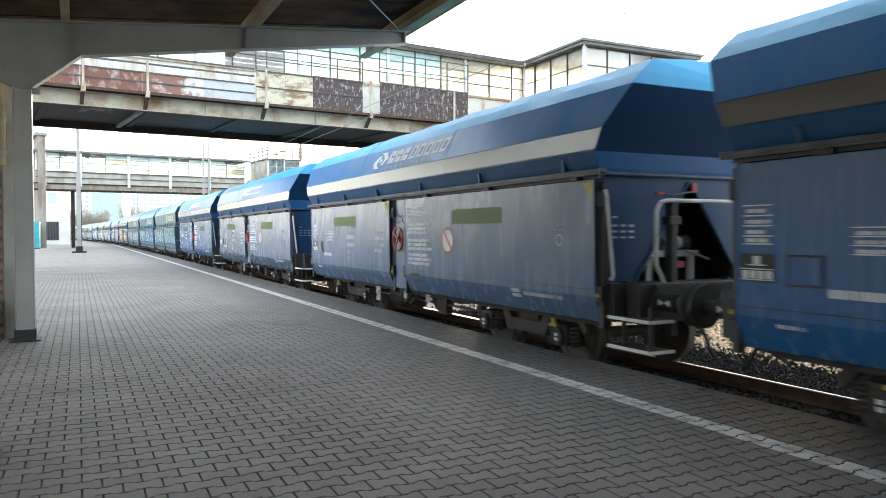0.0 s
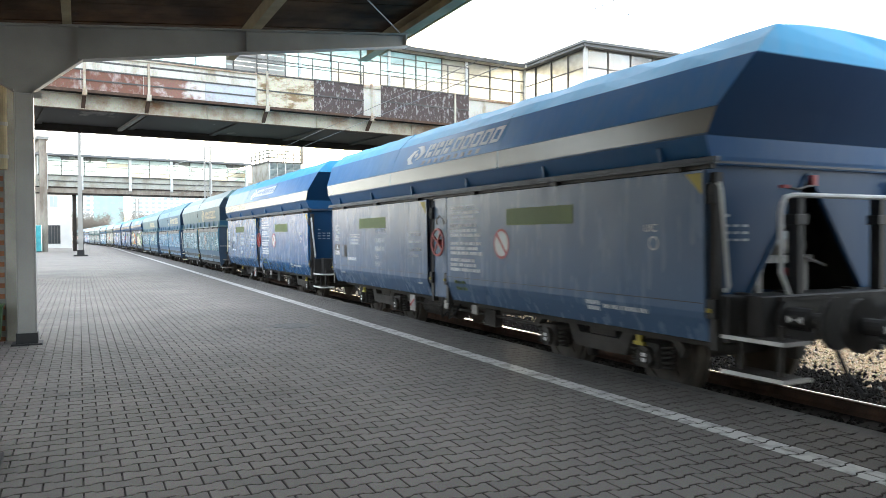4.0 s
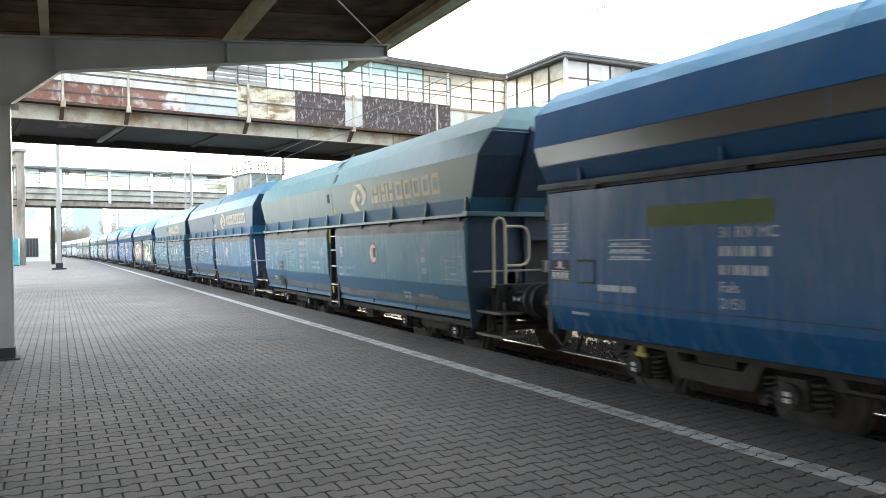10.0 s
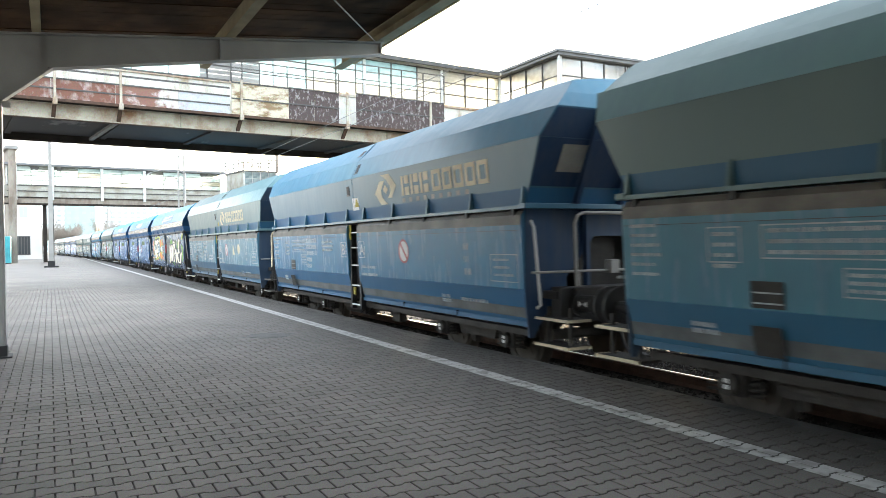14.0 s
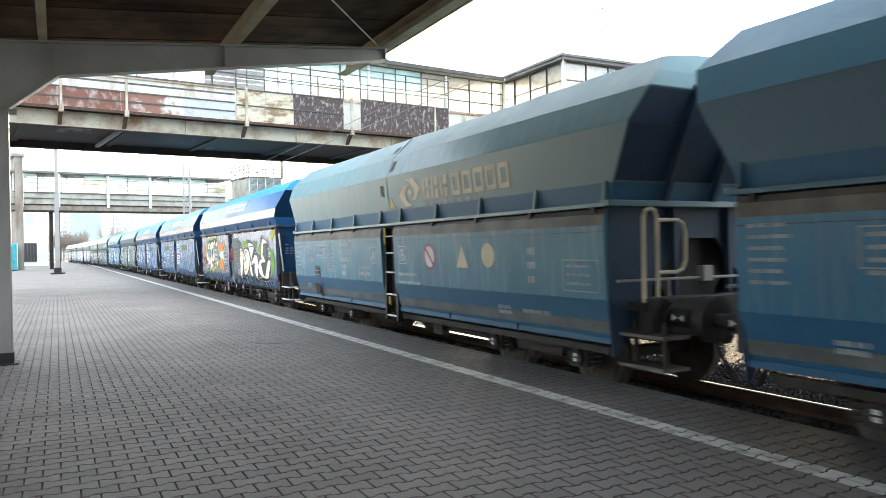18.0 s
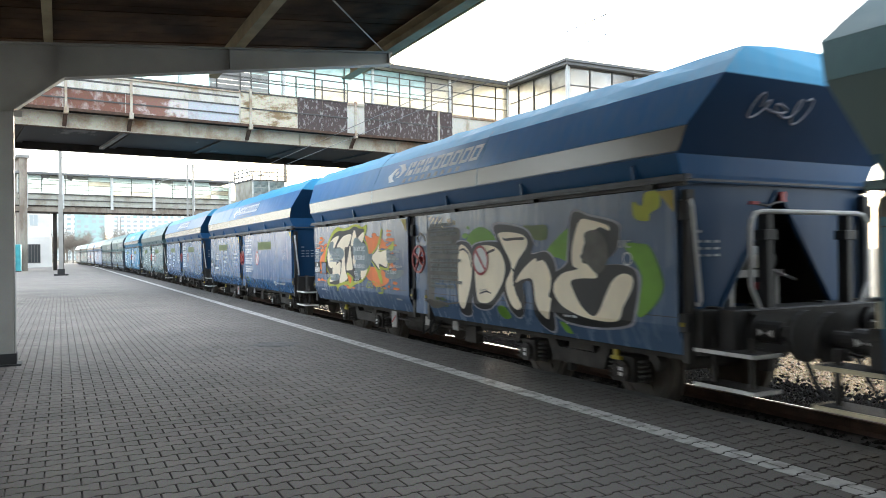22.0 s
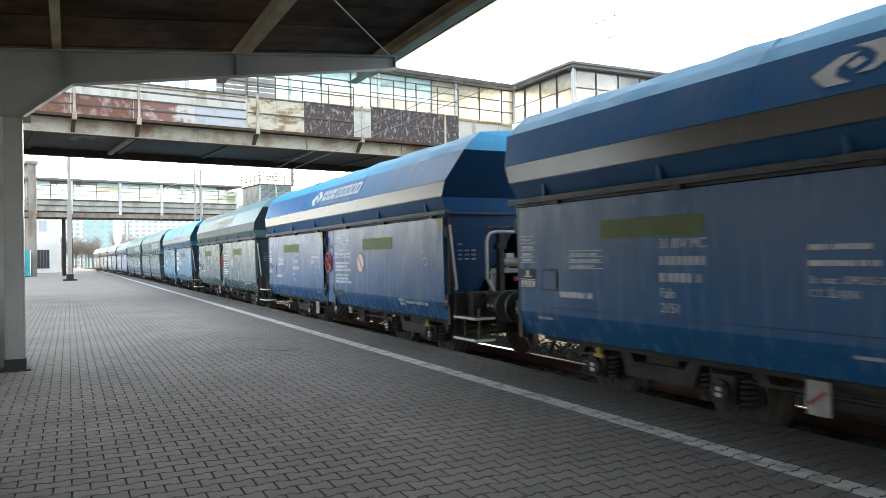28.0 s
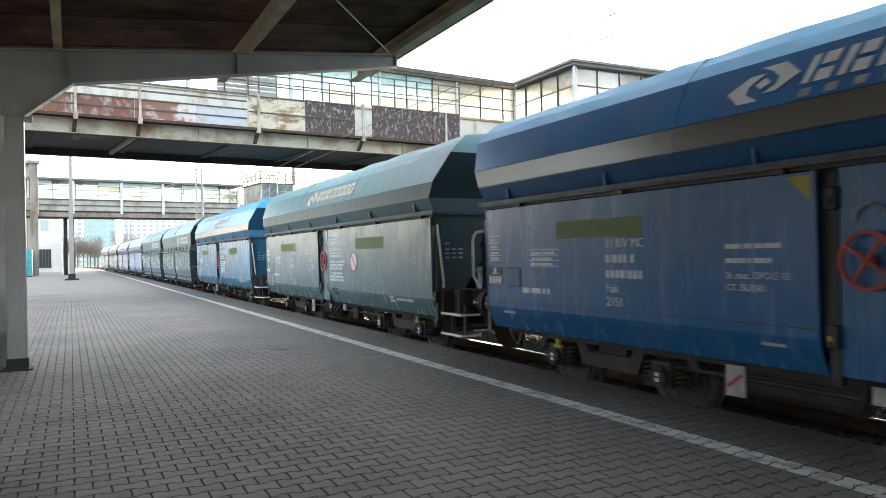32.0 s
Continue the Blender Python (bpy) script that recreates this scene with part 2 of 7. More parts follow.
# near-black: the train's shade is put into the stones and the bed
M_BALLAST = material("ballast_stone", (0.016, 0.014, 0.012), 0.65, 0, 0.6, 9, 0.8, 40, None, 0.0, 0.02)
M_BED = material("shaded_ballast_bed", (0.030, 0.026, 0.022), 0.95, 0, 0.5, 3, 0.8, 30, None, 0.0, 0.05)
M_GROUND = material("dry_ground", (0.22, 0.20, 0.16), 0.95, 0, 0.4, 0.3, 0.3)
M_GIRD = streaky("bridge_girder_paint", (0.47, 0.43, 0.35), (0.24, 0.125, 0.06), (0.9, 0.9, 0.9), (0.44, 0.66))
M_PARA = streaky("stained_parapet", (0.58, 0.56, 0.50), (0.34, 0.27, 0.18), (1.3, 1.3, 0.5), (0.48, 0.66))
M_PARA2 = streaky("stained_concrete_parapet", (0.40, 0.39, 0.34), (0.24, 0.21, 0.16), (0.8, 0.8, 0.6), (0.42, 0.66))
M_PIER = streaky("grimy_pier", (0.30, 0.26, 0.21), (0.17, 0.13, 0.10), (1.2, 1.2, 0.4), (0.40, 0.62))
M_RUST = streaky("rusty_panel", (0.46, 0.40, 0.37), (0.17, 0.070, 0.045), (1.5, 1.5, 0.9), (0.33, 0.50))
M_RUST3 = streaky("pale_rusty_panel", (0.44, 0.45, 0.48), (0.30, 0.20, 0.17), (1.8, 1.8, 1.3), (0.52, 0.72))
M_RUST4 = streaky("peeling_rusty_panel", (0.55, 0.50, 0.47), (0.22, 0.105, 0.075), (1.1, 1.1, 1.2), (0.40, 0.52))
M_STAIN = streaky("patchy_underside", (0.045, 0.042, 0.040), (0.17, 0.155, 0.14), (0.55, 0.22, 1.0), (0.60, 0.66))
M_RUST2 = streaky("dark_rusty_panel", (0.066, 0.045, 0.042), (0.24, 0.22, 0.21), (6.5, 6.5, 3.6), (0.53, 0.60))
M_TAN = streaky("tan_flaking_panel", (0.52, 0.46, 0.35), (0.22, 0.145, 0.07), (1.4, 1.4, 3.2), (0.48, 0.60))
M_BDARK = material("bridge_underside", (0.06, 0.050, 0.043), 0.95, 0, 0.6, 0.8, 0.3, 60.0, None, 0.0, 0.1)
M_FRAMEW = material("white_window_steel", (0.68, 0.68, 0.66), 0.6, 0, 0.3, 2, 0.1)
M_DFRAME = material("dark_window_steel", (0.10, 0.095, 0.09), 0.7, 0, 0.4, 2, 0.1)
M_ROOFING = material("grey_roof_felt", (0.20, 0.20, 0.20), 0.85, 0, 0.3, 1, 0.1)
M_BIN = material("green_bin_paint", (0.045, 0.13, 0.035), 0.5, 0, 0.3, 4, 0.1)
M_BRICK = material("orange_brick", (0.36, 0.15, 0.07), 0.85, 0, 0.4, 5, 0.4)
M_RENDER = material("pale_render", (0.46, 0.44, 0.38), 0.85, 0, 0.35, 1.4, 0.2)
M_CYAN = material("turquoise_sheet", (0.05, 0.36, 0.40), 0.5, 0, 0.25, 1.5, 0.05)
M_BOUND = material("grey_unseen_wall", (0.26, 0.25, 0.23), 0.9, 0, 0.3, 0.5, 0.2)
M_HOUSE = material("cream_plaster", (0.68, 0.66, 0.62), 0.85, 0, 0.15, 0.5, 0.1)
# far plaster, cladding, windows and twigs are lightened: haze put into the colours
M_FARB = material("hazed_block_plaster", (0.80, 0.81, 0.80), 0.9, 0, 0.1, 0.2, 0.0)
# white greyed down: shade under the wagons is put into the colour
M_BOARD = material("dimmed_white_board", (0.40, 0.38, 0.36), 0.6, 0, 0.35, 6, 0.1)
M_TEAL = material("hazed_teal_cladding", (0.42, 0.58, 0.56), 0.8, 0, 0.1, 0.2, 0.0)
M_TWIG = material("bare_twigs", (0.28, 0.24, 0.20), 0.9, 0, 0.3, 2, 0.0)
M_WIRE = plain("catenary_wire", (0.20, 0.19, 0.18), 0.6, 0.3)
M_DWIN = plain("dark_window", (0.03, 0.035, 0.04), 0.15)
M_FWIN = plain("far_window", (0.42, 0.46, 0.47), 0.3)


def glass_material(name, tint=(0.75, 0.88, 0.88), grime=0.35):
    """A dusty pane: partly clear, partly scattering the light from behind."""
    m = bpy.data.materials.new(name)
    m.use_nodes = True
    n, k = m.node_tree.nodes, m.node_tree.links
    n.remove(n["Principled BSDF"])
    out = n["Material Output"]
    clear, trans, gloss = n.new("ShaderNodeBsdfTransparent"), n.new("ShaderNodeBsdfTranslucent"), n.new("ShaderNodeBsdfGlossy")
    clear.inputs["Color"].default_value = (*tint, 1)
    trans.inputs["Color"].default_value = (*(0.85 * c for c in tint), 1)
    gloss.inputs["Roughness"].default_value = 0.08
    noise_t = n.new("ShaderNodeTexNoise")
    noise_t.inputs["Scale"].default_value, noise_t.inputs["Detail"].default_value = 1.3, 5
    info = n.new("ShaderNodeObjectInfo")
    rng = n.new("ShaderNodeMapRange")
    rng.inputs["From Min"].default_value, rng.inputs["From Max"].default_value = 0.3, 0.7
    rng.inputs["To Min"].default_value, rng.inputs["To Max"].default_value = grime * 0.4, min(1.0, grime * 1.6)
    k.new(noise_t.outputs["Fac"], rng.inputs["Value"])
    m1, m2 = n.new("ShaderNodeMixShader"), n.new("ShaderNodeMixShader")
    k.new(rng.outputs["Result"], m1.inputs["Fac"])
    k.new(clear.outputs[0], m1.inputs[1])
    k.new(trans.outputs[0], m1.inputs[2])
    fres = n.new("ShaderNodeFresnel")
    k.new(fres.outputs[0], m2.inputs["Fac"])
    k.new(m1.outputs[0], m2.inputs[1])
    k.new(gloss.outputs[0], m2.inputs[2])
    k.new(m2.outputs[0], out.inputs["Surface"])
    return m


M_GLASS = glass_material("dusty_glass", (0.66, 0.90, 0.97), 0.46)
M_GLASS4 = glass_material("clear_glass", (0.97, 0.98, 0.97), 0.12)
M_GLASS3 = glass_material("grey_dusty_glass", (0.66, 0.78, 0.80), 0.75)
M_GLASS2 = glass_material("dirty_glass", (0.54, 0.54, 0.48), 0.85)


# ---- mesh helpers ----
def box(bm, x0, x1, y0, y1, z0, z1):
    v = [bm.verts.new((x, y, z)) for z in (z0, z1) for y in (y0, y1) for x in (x0, x1)]
    for f in ((0, 2, 3, 1), (4, 5, 7, 6), (0, 1, 5, 4), (2, 6, 7, 3), (0, 4, 6, 2), (1, 3, 7, 5)):
        bm.faces.new([v[i] for i in f])
    return v


def beam(bm, a, b, w, h):
    """A rectangular bar from a to b."""
    a, b = Vector(a), Vector(b)
    d = (b - a).normalized()
    side = d.cross(Vector((0, 0, 1)))
    side = side.normalized() if side.length > 1e-4 else Vector((1, 0, 0))
    up = side.cross(d)
    v = [bm.verts.new(p + side * (i * w / 2) + up * (j * h / 2)) for p in (a, b) for i, j in ((-1, -1), (1, -1), (1, 1), (-1, 1))]
    for f in ((3, 2, 1, 0), (4, 5, 6, 7), (0, 1, 5, 4), (1, 2, 6, 5), (2, 3, 7, 6), (3, 0, 4, 7)):
        bm.faces.new([v[i] for i in f])


def tube(bm, pts, r, n=8):
    """A round bar along the points."""
    pts = [Vector(p) for p in pts]
    rings = []
    for i, p in enumerate(pts):
        d = (pts[min(i + 1, len(pts) - 1)] - pts[max(i - 1, 0)]).normalized()
        s = d.cross(Vector((0.3, 0.9, 0.31))).normalized()
        u = d.cross(s)
        rings.append([bm.verts.new(p + r * (s * math.cos(a * math.tau / n) + u * math.sin(a * math.tau / n))) for a in range(n)])
    for q, w in zip(rings, rings[1:]):
        for a in range(n):
            bm.faces.new((q[a], q[(a + 1) % n], w[(a + 1) % n], w[a]))
    bm.faces.new(rings[0][::-1])
    bm.faces.new(rings[-1])


def disc(bm, c, r, depth, n=20, axis="x", hole=0.0):
    """A disc (or a ring) with its axis along x, y or z, from c by depth."""
    ax = "xyz".index(axis)
    e = [Vector((0, 0, 0)) for _ in range(3)]
    for i in range(3):
        e[i][i] = 1
    u, w, d = e[(ax + 1) % 3], e[(ax + 2) % 3], e[ax]
    c = Vector(c)
    def ring(rr, dd):
        return [bm.verts.new(c + d * dd + rr * (u * math.cos(a * math.tau / n) + w * math.sin(a * math.tau / n))) for a in range(n)]
    o0, o1 = ring(r, 0), ring(r, depth)
    for a in range(n):
        bm.faces.new((o0[a], o0[(a + 1) % n], o1[(a + 1) % n], o1[a]))
    if hole:
        i0, i1 = ring(hole, 0), ring(hole, depth)
        for a in range(n):
            b = (a + 1) % n
            bm.faces.new((i0[b], i0[a], i1[a], i1[b]))
            bm.faces.new((o0[b], o0[a], i0[a], i0[b]))
            bm.faces.new((o1[a], o1[b], i1[b], i1[a]))
    else:
        bm.faces.new(o0[::-1])
        bm.faces.new(o1)


def prism(bm, outline, y0, y1, axis="y"):
    """An outline (x, z) drawn out along y, or (y, z) along x, or (x, y) along z."""
    def at(p, d):
        return {"y": (p[0], d, p[1]), "x": (d, p[0], p[1]), "z": (p[0], p[1], d)}[axis]
    a, b = [bm.verts.new(at(p, y0)) for p in outline], [bm.verts.new(at(p, y1)) for p in outline]
    n = len(outline)
    for i in range(n):
        j = (i + 1) % n
        bm.faces.new((a[i], a[j], b[j], b[i]))
    bm.faces.new(a[::-1])
    bm.faces.new(b)


def finish(bm, name, mat, bevel=0.0):
    if bevel:
        bmesh.ops.bevel(bm, geom=list(bm.edges), offset=bevel, segments=2, profile=0.5, affect="EDGES")
    bmesh.ops.recalc_face_normals(bm, faces=bm.faces)
    me = bpy.data.meshes.new(name)
    bm.to_mesh(me)
    bm.free()
    me.materials.append(mat)
    return me


def part(name, bm, mat, parent, label="", bevel=0.0):
    ob = new(name, finish(bm, name, mat, bevel))
    ob.parent = parent
    if label:
        ob["label"] = label
    return ob


def thing(name, m, label, category, group="", kind=""):
    ob = new(name)
    ob.empty_display_size = 0.3
    ob.matrix_world = m
    return tagged(ob, label, category, group, kind)


def solid(name, bm, mat, label, category="", group="", kind="", bevel=0.0):
    return tagged(new(name, finish(bm, name, mat, bevel)), label, category, group, kind)


# ---- ground, track, platform ----
def paving_material(name, joints):
    """Grey concrete pavers; the warning line is painted across them. Where joints is set, the pattern is drawn as relief and colour."""
    m = bpy.data.materials.new(name)
    m.use_nodes = True
    n, k = m.node_tree.nodes, m.node_tree.links
    b = n["Principled BSDF"]
    geo, info = n.new("ShaderNodeNewGeometry"), n.new("ShaderNodeObjectInfo")
    big, mid, fine = (n.new("ShaderNodeTexNoise") for _ in range(3))
    for t, s, d in ((big, 0.55, 5), (mid, 6.0, 4), (fine, 110.0, 3)):
        t.inputs["Scale"].default_value, t.inputs["Detail"].default_value = s, d
        k.new(geo.outputs["Position"], t.inputs["Vector"])
    mix = n.new("ShaderNodeMix")
    mix.data_type = "RGBA"
    mix.inputs[6].default_value = (0.148, 0.133, 0.119, 1)
    mix.inputs[7].default_value = (0.326, 0.294, 0.260, 1)
    add = n.new("ShaderNodeMath")
    add.operation = "MULTIPLY_ADD"
    add.inputs[1].default_value = 0.28
    k.new(mid.outputs["Fac"], add.inputs[0])
    sc = n.new("ShaderNodeMapRange")
    sc.inputs["From Min"].default_value, sc.inputs["From Max"].default_value = 0.3, 0.7
    sc.inputs["To Max"].default_value = 0.60
    k.new(big.outputs["Fac"], sc.inputs["Value"])
    k.new(sc.outputs["Result"], add.inputs[2])
    add2 = n.new("ShaderNodeMath")
    add2.operation = "MULTIPLY_ADD"
    add2.inputs[1].default_value = 0.32
    both = n.new("ShaderNodeMath")
    both.operation = "ADD"
    k.new(geo.outputs["Random Per Island"], both.inputs[0])
    k.new(info.outputs["Random"], both.inputs[1])
    frac = n.new("ShaderNodeMath")
    frac.operation = "FRACT"
    k.new(both.outputs[0], frac.inputs[0])
    k.new(frac.outputs[0], add2.inputs[0])
    k.new(add.outputs[0], add2.inputs[2])
    k.new(add2.outputs[0], mix.inputs["Factor"])
    gm = n.new("ShaderNodeMix")
    gm.data_type, gm.blend_type = "RGBA", "MULTIPLY"
    gm.inputs["Factor"].default_value = 0.75
    k.new(mix.outputs[2], gm.inputs[6])
    k.new(fine.outputs["Color"], gm.inputs[7])
    col = gm.outputs[2]
    height = fine.outputs["Fac"]
    sep = n.new("ShaderNodeSeparateXYZ")
    k.new(geo.outputs["Position"], sep.inputs[0])
    if joints:
        br = n.new("ShaderNodeTexBrick")
        br.inputs["Scale"].default_value = 1.0
        br.inputs["Brick Width"].default_value, br.inputs["Row Height"].default_value = PAVER_L, PAVER_W
        br.inputs["Mortar Size"].default_value, br.inputs["Mortar Smooth"].default_value = 0.007, 0.2
        br.inputs["Color1"].default_value, br.inputs["Color2"].default_value, br.inputs["Mortar"].default_value = (1, 1, 1, 1), (0.8, 0.8, 0.8, 1), (0.35, 0.35, 0.35, 1)
        k.new(geo.outputs["Position"], br.inputs["Vector"])
        jm = n.new("ShaderNodeMix")
        jm.data_type, jm.blend_type = "RGBA", "MULTIPLY"
        jm.inputs["Factor"].default_value = 1.0
        k.new(col, jm.inputs[6])
        k.new(br.outputs["Color"], jm.inputs[7])
        col = jm.outputs[2]
    # darker towards the track: shade beside the train, and brake dust, in the colour
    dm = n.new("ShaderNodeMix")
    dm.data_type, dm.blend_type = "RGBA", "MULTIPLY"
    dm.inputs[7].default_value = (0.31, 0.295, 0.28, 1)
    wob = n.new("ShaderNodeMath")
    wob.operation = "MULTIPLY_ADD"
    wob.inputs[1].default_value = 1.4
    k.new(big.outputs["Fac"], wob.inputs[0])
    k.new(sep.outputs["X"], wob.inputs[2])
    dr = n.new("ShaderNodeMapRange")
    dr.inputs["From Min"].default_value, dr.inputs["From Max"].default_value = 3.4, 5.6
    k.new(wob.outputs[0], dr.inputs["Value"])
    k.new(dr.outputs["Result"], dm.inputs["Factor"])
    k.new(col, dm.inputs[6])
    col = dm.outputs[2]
    # the painted line, worn at its rim
    off = n.new("ShaderNodeMath")
    off.operation = "SUBTRACT"
    off.inputs[1].default_value = LINE
    k.new(sep.outputs["X"], off.inputs[0])
    ab = n.new("ShaderNodeMath")
    ab.operation = "ABSOLUTE"
    k.new(off.outputs[0], ab.inputs[0])
    edge = n.new("ShaderNodeMapRange")
    edge.inputs["From Min"].default_value, edge.inputs["From Max"].default_value = 0.108, 0.098
    k.new(ab.outputs[0], edge.inputs["Value"])
    wear = n.new("ShaderNodeMapRange")
    wear.inputs["From Min"].default_value, wear.inputs["From Max"].default_value = 0.62, 0.45
    wear.inputs["To Min"].default_value, wear.inputs["To Max"].default_value = 0.45, 0.92
    k.new(mid.outputs["Fac"], wear.inputs["Value"])
    pm = n.new("ShaderNodeMath")
    pm.operation = "MULTIPLY"
    # sand and dirt fill the joints, the paint lies on the stones' faces alone
    top = n.new("ShaderNodeMapRange")
    top.inputs["From Min"].default_value, top.inputs["From Max"].default_value = -0.0045, -0.0020
    k.new(sep.outputs["Z"], top.inputs["Value"])
    onface = n.new("ShaderNodeMath")
    onface.operation = "MULTIPLY"
    k.new(edge.outputs["Result"], onface.inputs[0])
    k.new(top.outputs["Result"], onface.inputs[1])
    k.new(onface.outputs[0], pm.inputs[0])
    k.new(wear.outputs["Result"], pm.inputs[1])
    sand = n.new("ShaderNodeMix")
    sand.data_type = "RGBA"
    sand.inputs[6].default_value = (0.062, 0.054, 0.045, 1)
    k.new(top.outputs["Result"], sand.inputs["Factor"])
    k.new(col, sand.inputs[7])
    col = sand.outputs[2]
    lm = n.new("ShaderNodeMix")
    lm.data_type = "RGBA"
    lm.inputs[7].default_value = (0.46, 0.45, 0.43, 1)
    k.new(pm.outputs[0], lm.inputs["Factor"])
    k.new(col, lm.inputs[6])
    k.new(lm.outputs[2], b.inputs["Base Color"])
    rr = n.new("ShaderNodeMapRange")
    rr.inputs["To Min"].default_value, rr.inputs["To Max"].default_value = 0.62, 0.85
    k.new(mid.outputs["Fac"], rr.inputs["Value"])
    k.new(rr.outputs["Result"], b.inputs["Roughness"])
    bp = n.new("ShaderNodeBump")
    bp.inputs["Strength"].default_value, bp.inputs["Distance"].default_value = 0.5, 0.006
    k.new(height, bp.inputs["Height"])
    k.new(bp.outputs["Normal"], b.inputs["Normal"])
    return m


M_COVER = material("worn_iron_cover", (0.13, 0.125, 0.12), 0.7, 0.2, 0.4, 8, 0.5)
PAVER_L, PAVER_W = 0.212, 0.1475
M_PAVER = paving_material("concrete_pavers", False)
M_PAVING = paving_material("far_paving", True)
M_JOINT = material("sand_joint", (0.095, 0.084, 0.070), 0.95, 0, 0.3, 8, 0.3)

bm = bmesh.new()
box(bm, -2500, 2500, -600, 4500, -1.6, -0.80)
solid("ground", bm, M_GROUND, "dry bare railway ground reaching the horizon", "ground", kind="structure")

# platform: a straight body, and a tapering tail where the track bends away
NEAR = 30.0
bm = bmesh.new()
box(bm, -14, EDGE - 0.16, -45, NEAR, -0.84, -0.022)
platform = solid("platform", bm, M_JOINT, "grey paved station platform with a white warning line", "platform", kind="structure")
bm = bmesh.new()
prism(bm, [(-14, NEAR), (EDGE - 0.16, NEAR), (EDGE - 0.16, 100), (EDGE - 1.1, 150), (EDGE - 3.2, 185), (-14, 185)], -0.84, 0.0, "z")
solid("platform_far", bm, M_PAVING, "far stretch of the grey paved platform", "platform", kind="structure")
bm = bmesh.new()
y = -45.0
while y < 100:
    box(bm, EDGE - 0.155, EDGE + random.uniform(-0.012, 0.012), y + 0.006, y + 0.994, -0.16, random.uniform(-0.010, -0.004))
    y += 1.0
solid("platform_kerb", bm, M_KERB, "chipped pale concrete kerb stones along the platform edge", "kerb", kind="structure")
bm = bmesh.new()
box(bm, EDGE - 0.30, EDGE - 0.07, -45, 100, -0.9, -0.16)
solid("platform_wall", bm, M_WALL, "dark grimy platform wall below the kerb", "wall", kind="structure")

# unseen wall added beyond the platform's other side, to darken reflections in the flaps
bm = bmesh.new()
box(bm, -20.4, -20.0, -45, 48, -0.9, 6.8)
box(bm, -20.4, -20.0, 48, 105, -0.9, 2.6)
solid("wall_west", bm, M_BOUND, "unseen grey wall added beyond the platform to darken reflections", "wall", kind="structure")

# ballast bed and rails
bm = bmesh.new()
ys = [-30 + 4 * i for i in range(84)]
prev = None
for y in ys:
    cx, cy, h = track(max(y, -30))
    c, s = math.cos(radians(h)), math.sin(radians(h))
    row = []
    for dx, z in ((-1.75, -0.60), (-0.9, RAIL - 0.17), (0.9, RAIL - 0.17), (1.7, -0.60), (3.2, -0.62), (9.0, -0.66), (16.0, -0.78)):
        row.append(bm.verts.new((cx + dx * c, cy + dx * s, z)))
    if prev:
        for i in range(len(row) - 1):
            bm.faces.new((prev[i], prev[i + 1], row[i + 1], row[i]))
    prev = row
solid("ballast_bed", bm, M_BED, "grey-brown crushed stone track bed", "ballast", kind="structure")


def rail_run(side, name):
    prof = [(-0.075, -0.155), (0.075, -0.155), (0.012, -0.12), (0.012, -0.045), (0.036, -0.03), (0.036, -0.008), (0.010, 0.0), (-0.010, 0.0), (-0.036, -0.008), (-0.036, -0.03), (-0.012, -0.045), (-0.012, -0.12)]
    bm = bmesh.new()
    last = None
    for i in range(170):
        cx, cy, h = track(-30 + 2.0 * i)
        c, s = math.cos(radians(h)), math.sin(radians(h))
        ring = [bm.verts.new((cx + (side + px) * c, cy + (side + px) * s, RAIL + pz)) for px, pz in prof]
        if last:
            for a in range(len(prof)):
                b = (a + 1) % len(prof)
                f = bm.faces.new((last[a], last[b], ring[b], ring[a]))
                f.material_index = 1 if a == 6 else 0
        last = ring
    ob = solid(name, bm, M_RUSTR, "rusty steel running rail with a polished top", "rail", "running rails", "structure")
    ob.data.materials.append(M_RAIL)
    return ob


rail_run(-0.7525, "rail")
rail_run(0.7525, "rail")
bm = bmesh.new()
for i in range(70):
    box(bm, TRACK - 1.3, TRACK + 1.3, -12 + 0.6 * i - 0.13, -12 + 0.6 * i + 0.13, RAIL - 0.30, RAIL - 0.157)
# sleepers share the bed's dark colour, for the shade under the train
sleeper_me = finish(bm, "sleepers", M_BED, 0)
tagged(new("sleepers", sleeper_me), "sleepers half buried under the rails, blackened for the shade of the train", "sleepers", kind="stuff")

# loose stones
rng = random.Random(4)
verts, faces, tan_v, tan_f = [], [], [], []
